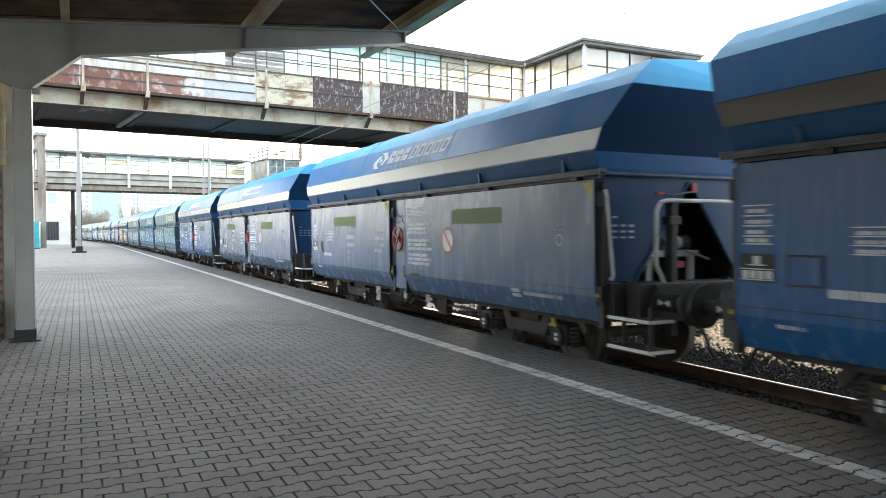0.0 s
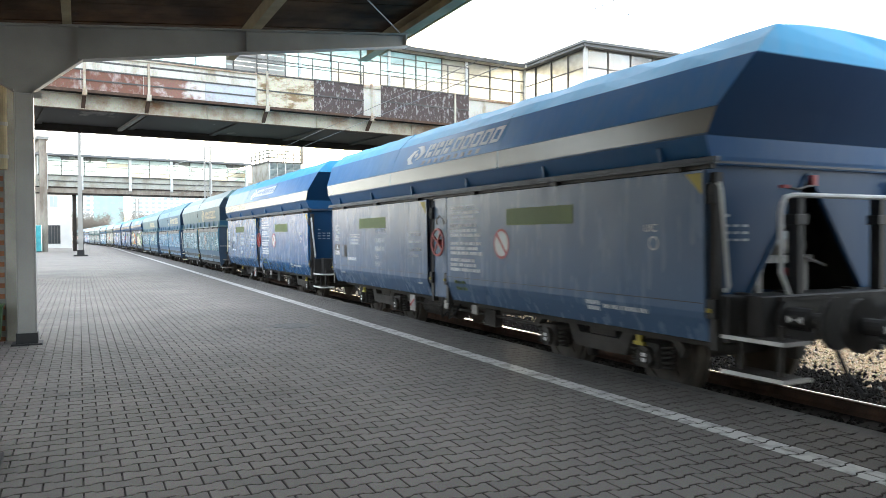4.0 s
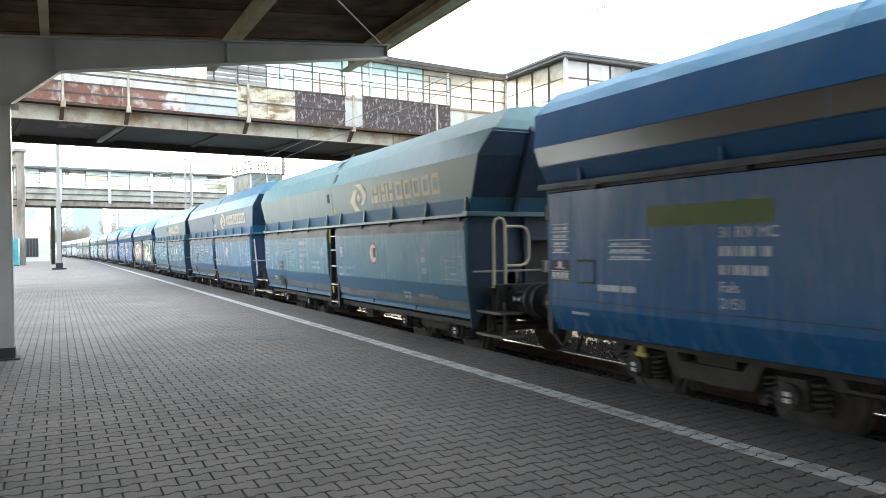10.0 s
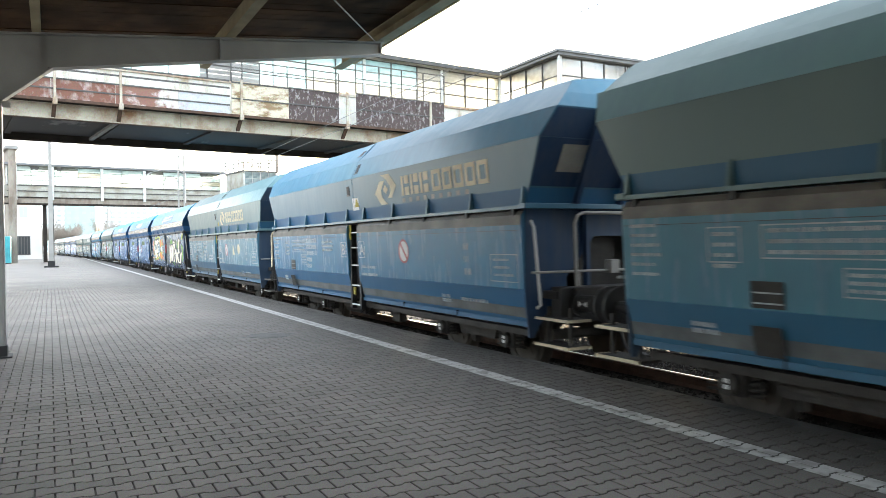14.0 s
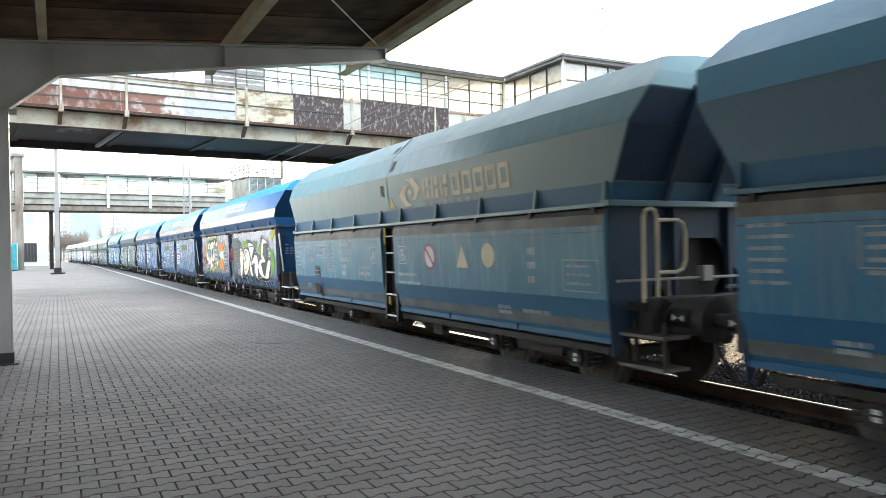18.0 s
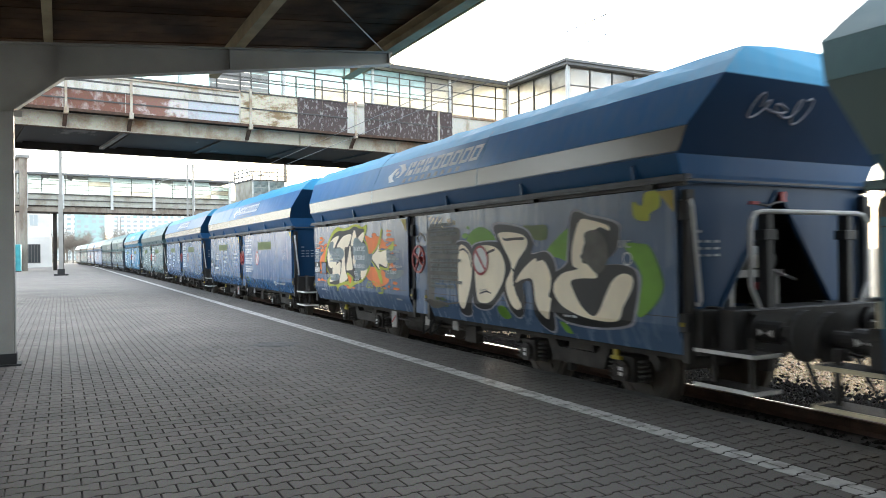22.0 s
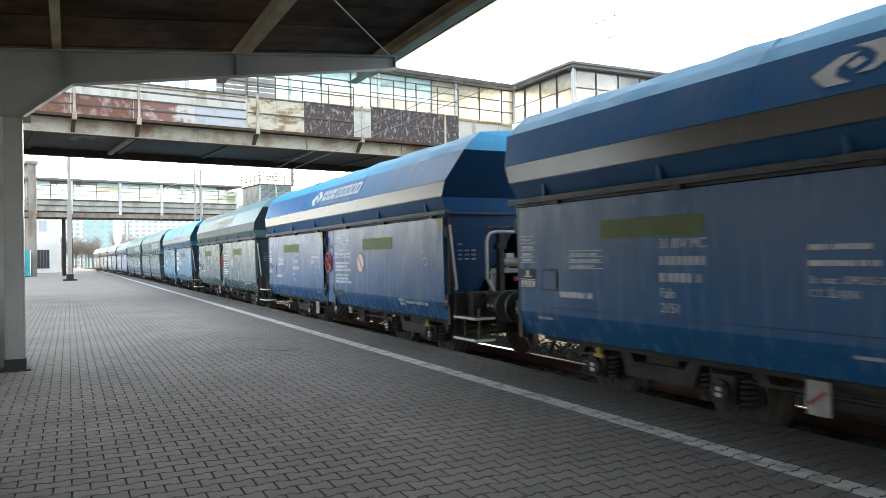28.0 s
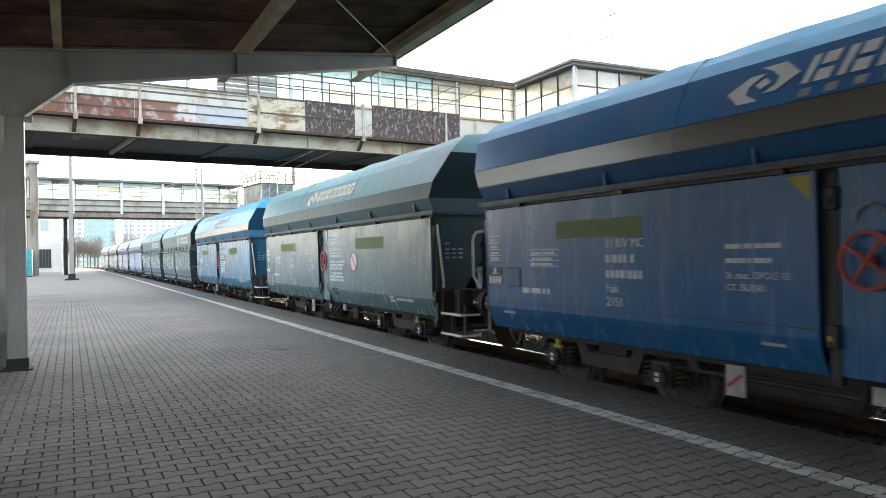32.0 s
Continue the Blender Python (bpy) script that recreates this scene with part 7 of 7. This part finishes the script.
for b in (BASE_B, BASE_O, BASE_T):
    for o in list(b.children_recursive) + [b]:
        bpy.data.objects.remove(o)


# ---- spray paint on one wagon ----
def smooth(pts, n=5):
    """A closed curve through the points."""
    out, k = [], len(pts)
    for i in range(k):
        p0, p1, p2, p3 = (Vector(pts[(i + j - 1) % k]) for j in range(4))
        for q in range(n):
            u = q / n
            out.append(tuple(0.5 * (2 * p1 + (p2 - p0) * u + (2 * p0 - 5 * p1 + 4 * p2 - p3) * u * u + (3 * p1 - p0 - 3 * p2 + p3) * u ** 3)))
    return out


class Sheet(Side):
    """The flap's outer face, bent at the seam."""

    def at(self, y, z, lift=0.0):
        w = 1.475 + 0.015 * (z - 1.08) / 1.37 if z > 1.08 else (1.455 + 0.02 * (z - 1.01) / 0.07 if z > 1.01 else 1.36 + 0.095 * (z - 0.78) / 0.23)
        return (-(w + 0.005 + lift), y, z)


def spray(mat, pts, layer):
    """One flat sprayed shape; it is cut at the seam, where the sheet bends."""
    sheet = Sheet(W6, 0, 0, 1, 1)
    bm = bmesh.new()
    vs = [bm.verts.new((0, y, z)) for y, z in smooth(pts)]
    bm.faces.new(vs)
    for z in (1.08, 1.01):
        bmesh.ops.bisect_plane(bm, geom=list(bm.verts) + list(bm.edges) + list(bm.faces), plane_co=(0, 0, z), plane_no=(0, 0, 1))
    bmesh.ops.triangulate(bm, faces=list(bm.faces))
    for v in bm.verts:
        v.co = Vector(sheet.at(v.co.y, v.co.z, 0.0015 * layer))
    part("sprayed_shape", bm, mat, W6)
    if mat is M_INK and pts[0][0] < 0:
        cy, cz = (sum(p[i] for p in pts) / len(pts) for i in (0, 1))
        spray(M_LILAC, [(cy + (y - cy) * 1.05, cz + (z - cz) * 1.04) for y, z in pts], layer - 0.5)


def stroke(mat, pts, width, layer):
    """A sprayed line of even width."""
    sheet = Sheet(W6, 0, 0, 1, 1)
    p = [Vector((y, z)) for y, z in pts]
    bm = bmesh.new()
    last = None
    for i, q in enumerate(p):
        d = (p[min(i + 1, len(p) - 1)] - p[max(i - 1, 0)]).normalized()
        n = Vector((-d.y, d.x)) * width / 2
        now = [bm.verts.new(sheet.at(*(q + n), 0.0015 * layer)), bm.verts.new(sheet.at(*(q - n), 0.0015 * layer))]
        if last:
            bm.faces.new((last[0], last[1], now[1], now[0]))
        last = now
    part("sprayed_line", bm, mat, W6)


spray(M_GLEAF, [(-1.56, 1.92), (-1.67, 2.1), (-1.96, 2.19), (-2.27, 2.11), (-2.42, 1.94), (-2.0, 1.88)], 1)
spray(M_GLEAF, [(-3.6, 1.82), (-3.89, 2.03), (-4.1, 2.11), (-4.25, 2.06), (-4.18, 1.7), (-3.88, 1.74)], 1)
spray(M_GLEAF, [(-5.02, 1.88), (-5.24, 1.9), (-5.41, 1.85), (-5.58, 1.52), (-5.51, 1.32), (-5.28, 1.14), (-5.19, 1.19), (-5.27, 1.56)], 1)
spray(M_GLEAF, [(-2.4, 1.05), (-2.58, 1.09), (-2.7, 0.95), (-2.5, 0.91)], 1)
spray(M_GLEAF, [(-3.8, 0.97), (-3.92, 0.95), (-3.99, 0.84), (-3.86, 0.85)], 1)
spray(M_SPRAYL, [(-5.16, 2.34), (-5.29, 2.29), (-5.34, 2.42), (-5.53, 2.42), (-5.55, 2.27), (-5.42, 2.21), (-5.38, 2.13), (-5.18, 2.17)], 1)
spray(M_INK, [(-1.27, 1.97), (-1.64, 1.96), (-1.82, 1.71), (-1.77, 1.31), (-1.61, 0.92), (-1.28, 0.92), (-1.42, 1.29), (-1.41, 1.74)], 2)
spray(M_BONE, [(-1.33, 1.87), (-1.57, 1.9), (-1.73, 1.71), (-1.68, 1.36), (-1.49, 1.03), (-1.31, 1.06)], 3)
spray(M_INK, [(-1.77, 1.92), (-2.39, 1.97), (-2.68, 1.84), (-2.74, 1.49), (-2.38, 1.12), (-2.05, 1.01), (-1.75, 1.11), (-1.82, 1.63)], 2)
spray(M_BONE, [(-1.86, 1.85), (-2.37, 1.9), (-2.62, 1.69), (-2.58, 1.44), (-2.32, 1.18), (-2.07, 1.1), (-1.85, 1.2)], 3)
spray(M_INK, [(-2.39, 2.2), (-3.08, 2.13), (-3.31, 1.95), (-3.27, 1.8), (-3.6, 1.82), (-3.78, 1.63), (-3.75, 1.21), (-3.65, 0.87), (-3.47, 0.85), (-3.31, 1.0), (-3.24, 1.42), (-3.06, 1.4), (-3.11, 1.17), (-3.01, 0.99), (-2.81, 0.99), (-2.57, 1.34), (-2.71, 1.64), (-2.46, 1.95)], 2)
spray(M_BONE, [(-2.49, 2.09), (-3.03, 2.06), (-3.18, 1.92), (-2.93, 1.69), (-2.83, 1.5), (-2.88, 1.29), (-3.01, 1.12), (-2.89, 1.06), (-2.73, 1.17), (-2.64, 1.39), (-2.79, 1.64), (-2.56, 1.94)], 3)
spray(M_BONE, [(-3.07, 1.6), (-3.39, 1.75), (-3.61, 1.65), (-3.7, 1.39), (-3.61, 1.02), (-3.49, 1.01), (-3.34, 1.19), (-3.28, 1.46), (-3.08, 1.47), (-2.88, 1.42)], 3)
spray(M_INK, [(-4.13, 2.27), (-4.46, 2.22), (-4.9, 2.12), (-4.94, 1.99), (-4.89, 1.84), (-4.69, 1.68), (-4.92, 1.68), (-5.16, 1.63), (-5.22, 1.49), (-5.16, 1.19), (-5.06, 1.04), (-4.53, 0.96), (-3.94, 0.99), (-3.68, 1.15), (-3.63, 1.37), (-3.74, 1.55), (-3.99, 1.67), (-4.04, 1.85)], 2)
spray(M_BONE, [(-4.26, 2.18), (-4.12, 1.9), (-4.11, 1.67), (-4.21, 1.62), (-3.91, 1.56), (-3.72, 1.4), (-3.81, 1.23), (-4.01, 1.13), (-4.41, 1.05), (-4.87, 1.06), (-4.99, 1.23), (-5.13, 1.43), (-5.13, 1.55), (-4.98, 1.58), (-4.82, 1.5), (-4.68, 1.31), (-4.57, 1.14), (-4.46, 1.09), (-4.28, 1.18), (-4.14, 1.34), (-4.08, 1.47), (-4.26, 1.51), (-4.53, 1.52), (-4.55, 1.57), (-4.41, 1.67), (-4.29, 1.72), (-4.37, 1.95), (-4.6, 2.09), (-4.77, 2.05), (-4.75, 2.11), (-4.46, 2.18)], 3)
spray(M_UNDER2, [(-4.35, 2.03), (-4.56, 2.06), (-4.72, 1.94), (-4.74, 1.71), (-4.58, 1.57), (-4.39, 1.68), (-4.27, 1.76), (-4.36, 1.87)], 4)
spray(M_SPRAYL, [(5.0, 1.75), (4.83, 2.03), (4.54, 2.26), (4.15, 2.4), (3.76, 2.36), (3.44, 2.38), (3.18, 2.42), (2.86, 2.41), (2.67, 2.35), (2.41, 2.39), (2.44, 2.28), (2.56, 2.11), (2.4, 2.01), (2.32, 1.82), (2.25, 1.67), (2.3, 1.51), (2.49, 1.37), (2.75, 1.25), (3.15, 1.18), (3.4, 1.11), (3.58, 1.17), (4.01, 1.13), (4.24, 1.01), (4.28, 1.12), (4.76, 1.11), (4.87, 1.23), (4.69, 1.34), (4.98, 1.51)], 2)
spray(M_INK, [(4.91, 1.75), (4.72, 2.03), (4.43, 2.22), (4.11, 2.31), (3.72, 2.31), (3.35, 2.33), (3.1, 2.38), (2.79, 2.33), (2.55, 2.3), (2.63, 2.13), (2.47, 2.01), (2.39, 1.82), (2.42, 1.56), (2.6, 1.39), (2.9, 1.27), (3.49, 1.25), (4.0, 1.2), (4.26, 1.15), (4.7, 1.17), (4.58, 1.31), (4.86, 1.49)], 3)
spray(M_BONE, [(4.03, 2.2), (4.38, 2.17), (4.66, 2.05), (4.82, 1.82), (4.77, 1.58), (4.57, 1.51), (4.24, 1.6), (4.18, 1.85), (4.33, 1.95)], 4)
spray(M_BONE, [(4.46, 1.52), (4.19, 1.6), (3.97, 1.65), (3.98, 1.46), (4.13, 1.28), (4.7, 1.2), (4.52, 1.35)], 4)
spray(M_BONE, [(4.17, 1.98), (3.86, 2.16), (3.58, 2.22), (3.27, 2.22), (3.36, 2.08), (3.5, 1.97), (3.68, 1.94), (3.69, 1.72), (3.66, 1.47), (3.57, 1.29), (4.05, 1.2), (3.94, 1.43), (3.88, 1.69), (3.9, 1.94)], 4)
spray(M_BONE, [(3.35, 1.99), (3.48, 1.78), (3.61, 1.5), (3.43, 1.48), (3.23, 1.51), (3.29, 1.75)], 4)
spray(M_BONE, [(3.1, 2.31), (2.99, 2.2), (3.01, 2.06), (3.2, 1.98), (3.3, 2.01), (3.23, 2.16)], 4)
spray(M_BONE, [(2.55, 2.25), (2.79, 2.19), (2.97, 2.09), (2.72, 2.01), (2.61, 2.1)], 4)
spray(M_BONE, [(3.14, 1.83), (3.21, 1.69), (3.13, 1.54), (2.97, 1.49), (2.93, 1.66), (3.0, 1.8)], 4)
spray(M_BONE, [(2.74, 1.5), (2.42, 1.51), (2.53, 1.39), (2.71, 1.3), (2.78, 1.38)], 4)
spray(M_SPRAYL, [(3.59, 1.42), (3.39, 1.4), (3.21, 1.31), (3.38, 1.14), (3.5, 1.26)], 4)
spray(M_ORANGE, [(3.52, 1.37), (3.39, 1.35), (3.29, 1.3), (3.41, 1.2)], 5)
spray(M_SMUDGE, [(4.72, 1.99), (4.54, 2.09), (4.38, 2.08), (4.39, 1.95), (3.87, 1.94), (3.73, 1.84), (3.84, 1.72), (4.35, 1.65), (4.5, 1.75), (4.69, 1.86)], 5)
spray(M_SMUDGE, [(3.11, 2.12), (2.91, 2.14), (2.69, 2.05), (2.44, 1.99), (2.32, 1.82), (2.14, 1.82), (2.21, 1.64), (2.49, 1.5), (2.78, 1.47), (2.82, 1.33), (3.06, 1.29), (3.09, 1.49), (3.04, 1.72), (3.2, 1.84)], 5)
spray(M_SMUDGE, [(4.58, 1.34), (4.1, 1.39), (4.1, 1.26), (4.58, 1.24)], 5)
spray(M_SMUDGE, [(1.44, 1.86), (1.31, 1.9), (1.27, 1.79), (1.03, 1.77), (1.03, 1.67), (1.37, 1.65)], 5)
spray(M_SMUDGE, [(1.48, 1.51), (1.08, 1.51), (0.74, 1.53), (0.73, 1.45), (0.99, 1.37), (1.49, 1.37)], 1.5)
spray(M_ORANGE, [(2.5, 2.18), (2.23, 2.13), (1.86, 2.09), (2.04, 1.92), (2.31, 1.85), (2.44, 2.04)], 1)
spray(M_ORANGE, [(2.28, 1.56), (2.06, 1.54), (1.82, 1.42), (1.79, 1.3), (2.33, 1.3), (2.42, 1.4)], 1)
spray(M_ORANGE, [(4.99, 1.97), (4.72, 1.96), (4.73, 1.79), (4.86, 1.44), (5.04, 1.47), (5.09, 1.72)], 1)
spray(M_SPRAYL, [(2.3, 1.76), (1.98, 1.92), (1.8, 2.09), (1.69, 2.27), (1.63, 2.25), (1.73, 2.03), (1.75, 1.89), (1.47, 1.9), (1.26, 1.97), (1.16, 2.04), (1.1, 2.01), (1.16, 1.88), (1.32, 1.83), (1.35, 1.53), (1.54, 1.51), (1.73, 1.5), (1.65, 1.26), (1.79, 1.3), (1.94, 1.49), (2.12, 1.62)], 2)
spray(M_INK, [(2.23, 1.75), (1.95, 1.89), (1.77, 2.01), (1.78, 1.87), (1.47, 1.87), (1.26, 1.91), (1.37, 1.81), (1.41, 1.56), (1.77, 1.58), (1.79, 1.5), (2.06, 1.62)], 3)
spray(M_BONE, [(2.18, 1.75), (1.92, 1.88), (1.79, 1.99), (1.78, 1.85), (1.41, 1.87), (1.43, 1.58), (1.79, 1.63), (1.79, 1.52), (1.99, 1.63)], 4)
spray(M_ORANGE, [(5.42, 1.62), (5.30, 1.76), (5.06, 1.86), (4.86, 1.72), (4.84, 1.46), (5.02, 1.36), (5.32, 1.46)], 0.7)
spray(M_ORANGE, [(2.46, 1.92), (2.10, 2.16), (1.72, 2.12), (1.46, 1.98), (1.80, 1.90), (2.2, 1.80)], 0.7)
spray(M_ORANGE, [(2.40, 1.52), (2.0, 1.56), (1.62, 1.50), (1.36, 1.34), (1.60, 1.22), (2.1, 1.20)], 0.7)
ro = random.Random(31)
for y0, y1, n in ((1.15, 1.5, 14), (1.2, 2.5, 30), (5.0, 5.68, 30), (2.4, 4.4, 8)):
    for i in range(n):
        y, z = ro.uniform(y0, y1), ro.uniform(1.16, 2.25) if y0 < 2 or y0 > 4 else ro.uniform(1.10, 1.22)
        l, h = ro.uniform(0.10, 0.30), ro.uniform(0.014, 0.030)
        spray(M_ORANGE, [(y, z), (y - 0.05, z + h), (y - l + 0.05, z + h), (y - l, z), (y - l + 0.05, z - h), (y - 0.05, z - h)], 1)
spray(M_GLEAF, [(-1.44, 2.07), (-1.5, 2.11), (-1.61, 2.1), (-1.62, 2.07), (-1.52, 2.03)], 1)
spray(M_GLEAF, [(-1.58, 2.19), (-1.63, 2.22), (-1.68, 2.19), (-1.64, 2.16)], 1)
spray(M_GLEAF, [(-2.4, 1.05), (-2.47, 1.08), (-2.56, 1.02), (-2.61, 0.94), (-2.52, 0.91), (-2.42, 0.96)], 1)
spray(M_LIME, [(-3.03, 2.16), (-3.33, 2.16), (-3.6, 2.15), (-3.6, 1.99), (-3.41, 1.97), (-3.15, 2.03)], 0.6)
stroke(M_INK, [(-1.37, 1.86), (-1.5, 1.88), (-1.63, 1.81), (-1.7, 1.71), (-1.71, 1.61)], 0.03, 4)
stroke(M_INK, [(-2.13, 1.79), (-2.22, 1.83), (-2.37, 1.86)], 0.035, 4)
stroke(M_INK, [(-1.94, 1.23), (-2.05, 1.26), (-2.16, 1.27), (-2.25, 1.25)], 0.022, 4)
stroke(M_INK, [(-1.98, 1.26), (-1.97, 1.3)], 0.015, 4)
stroke(M_INK, [(-2.04, 1.26), (-2.03, 1.3)], 0.015, 4)
stroke(M_INK, [(-2.09, 1.26), (-2.08, 1.3)], 0.015, 4)
stroke(M_INK, [(-2.14, 1.27), (-2.13, 1.31)], 0.015, 4)
stroke(M_INK, [(-2.6, 2.01), (-2.67, 1.99), (-2.84, 2.0), (-3.11, 2.0)], 0.035, 4)
stroke(M_INK, [(-2.8, 1.61), (-2.85, 1.57), (-2.96, 1.63)], 0.03, 4)
stroke(M_INK, [(-2.83, 1.39), (-2.9, 1.37)], 0.03, 4)
stroke(M_INK, [(-3.38, 1.73), (-3.54, 1.76), (-3.67, 1.68), (-3.72, 1.51), (-3.7, 1.37), (-3.65, 1.26)], 0.06, 4)
stroke(M_BONE, [(-0.33, 2.37), (-0.43, 2.41), (-0.4, 2.3), (-0.53, 2.39), (-0.54, 2.27), (-0.65, 2.39), (-0.69, 2.29), (-0.8, 2.37), (-0.75, 2.26), (-0.84, 2.24)], 0.045, 2)
stroke(M_BONE, [(-0.96, 2.34), (-1.11, 2.27)], 0.045, 2)
stroke(M_BONE, [(-1.09, 2.35), (-1.0, 2.27)], 0.045, 2)
stroke(M_BONE, [(-1.15, 2.31), (-1.24, 2.26)], 0.038, 2)
stroke(M_BONE, [(-1.22, 2.31), (-1.17, 2.26)], 0.038, 2)
spray(M_UNDER2, [(-0.3, 2.24), (-0.84, 2.23), (-1.34, 2.19), (-1.36, 1.98), (-1.34, 1.66), (-1.41, 1.34), (-1.39, 1.1), (-1.53, 1.08), (-0.99, 1.02), (-0.27, 0.95), (-0.26, 1.61)], 1.2)
stroke(M_SPRAYL, [(2.48, 1.15), (2.39, 1.27), (2.24, 1.26), (2.29, 1.16), (2.42, 1.16)], 0.025, 5)
stroke(M_SPRAYL, [(2.18, 1.13), (2.15, 1.29), (2.04, 1.27)], 0.025, 5)
stroke(M_SPRAYL, [(1.96, 1.11), (1.95, 1.27), (1.84, 1.18), (1.76, 1.31), (1.71, 1.13), (1.6, 1.19), (1.66, 1.08), (1.87, 1.07)], 0.028, 5)
scrawl = []
for i in range(71):
    u = i / 70
    x = -0.82 + 0.85 * u + 0.10 * math.cos(math.tau * 4.3 * u) + 0.05 * math.sin(math.tau * 2.6 * u + 1)
    z = 3.24 + 0.115 * math.sin(math.tau * 4.3 * u + 0.6 * math.sin(9 * u)) * (0.7 + 0.4 * math.cos(7 * u))
    scrawl.append((x, -(LH + 0.05 + 0.27 * (z - 3.03) / 0.46) - 0.004, z))
bm = bmesh.new()
tube(bm, scrawl, 0.012, 6)
part("sprayed_scrawl", bm, M_LILAC, W6, "pale looping scrawl")


# ---- paving stones ----
def paver_outline(x0, y0, grow=0.0):
    """A bone-shaped paver whose long edges wave into its neighbours."""
    hl, hw, a = PAVER_L / 2 - 0.0035 + grow, PAVER_W / 2 - 0.0065 + grow, 0.011
    low = [(-1.0, -a), (-0.62, -a), (-0.36, a), (0.36, a), (0.62, -a), (1.0, -a)]
    pts = [(hl * u, -hw + d) for u, d in low] + [(hl * u, hw - d) for u, d in reversed(low)]
    return [(x0 + x, y0 + y) for x, y in pts]


def paver_geometry(x, y, z, tilt):
    top, rim = paver_outline(x, y, -0.0045), paver_outline(x, y)
    v = [(px, py, z + tilt * (px - x)) for px, py in top] + [(px, py, z - 0.006) for px, py in rim] + [(px, py, -0.024) for px, py in rim]
    n = len(top)
    f = [tuple(range(n))]
    for i in range(n):
        j = (i + 1) % n
        f += [(n + i, n + j, j, i), (2 * n + i, 2 * n + j, n + j, n + i)]
    return v, f


pv, pf = paver_geometry(0, 0, 0, 0)
paver_mesh = bpy.data.meshes.new("paver")
paver_mesh.from_pydata(pv, [], pf)
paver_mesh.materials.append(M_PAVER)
rp = random.Random(12)
verts, faces = [], []
for j in range(196):
    y = 1.3 + PAVER_W * j
    left = -1.9 if y < 11.4 else -4.4
    i0 = math.floor((left - 5.09) / PAVER_L)
    for i in range(i0, 1):
        x = 5.09 - PAVER_L * 0.5 + PAVER_L * i + (PAVER_L / 2 if j % 2 else 0)
        if x + PAVER_L / 2 > 5.10:
            a, c, d = len(verts), x - PAVER_L / 2 + 0.004, PAVER_W / 2 - 0.005
            verts += [(px, y + py, pz) for pz in (-0.001, -0.024) for px, py in ((c, -d), (x - 0.002, -d), (x - 0.002, d), (c, d))]
            faces += [(a, a + 1, a + 2, a + 3)] + [(a + 4 + k, a + 4 + (k + 1) % 4, a + (k + 1) % 4, a + k) for k in range(4)]
            continue
        z = rp.uniform(-0.0010, 0.0008)
        if 0.7 < x < 3.5 and 2.4 < y < 5.75:
            ob = new("paver", paver_mesh)
            ob.parent = platform
            ob.location = (x, y, z)
            continue
        if (x - 3.07) ** 2 + (y - 11.75) ** 2 < 0.41 ** 2:
            continue
        v, f = paver_geometry(x, y, z, rp.uniform(-0.005, 0.005))
        b = len(verts)
        verts += v
        faces += [tuple(b + k for k in q) for q in f]
me = bpy.data.meshes.new("paving")
me.from_pydata(verts, [], faces)
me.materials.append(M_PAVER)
rest = new("paving", me)
rest.parent = platform
tagged(rest, "grey concrete pavers laid in rows", kind="stuff")

# the rest of the platform's paving, out of the camera's way
bm = bmesh.new()
box(bm, -14, -4.52, -45, NEAR, -0.02, -0.001)
box(bm, -4.52, -2.02, -45, 11.3, -0.02, -0.001)
box(bm, -2.02, EDGE - 0.16, -45, 1.22, -0.02, -0.001)
field = part("paving_field", bm, M_PAVING, platform, "grey paved field")


# ---- motion ----
SPEEDS = [(0, 3.834), (14, 3.813), (18, 3.69), (26, 3.69), (28, 3.63), (30, 3.26), (32, 2.72)]
START = 0.34          # metres run at the start
SLACK = {0: -0.04, 5: -0.12, 6: -0.05, 7: -0.15, 8: -0.04, 9: -0.3}      # play in the couplings
FIRST = 7.07          # front ledge end of wagon 0, ahead of the eye, when nothing has been run


def run(t):
    """Metres that the train has gone at t seconds."""
    s = START
    for (t0, v0), (t1, v1) in zip(SPEEDS, SPEEDS[1:]):
        if t <= t0:
            break
        u = min(t, t1) - t0
        s += v0 * u + 0.5 * (v1 - v0) / (t1 - t0) * u * u
    return s


def motions():
    for t, axles, i in TRAIN:
        centre = FIRST + PITCH * i + LH + SLACK.get(i, 0.0)
        rows = []
        for k in range(65):
            x, y, h = track(centre - run(k * 0.5))
            rows.append((k * 0.5, pose(x, y, RAIL, 0, 0, h)))
        walk(t, rows)
        if 0 <= i <= 9:
            for a in axles:
                y0 = a.location.y
                spin = []
                for k in range(214):
                    tt = min(32.0, k * 0.15)
                    spin.append((tt, pose(0, y0, 0.46, math.degrees(run(tt) / 0.46), 0, 0)))
                walk(a, spin)


motions()
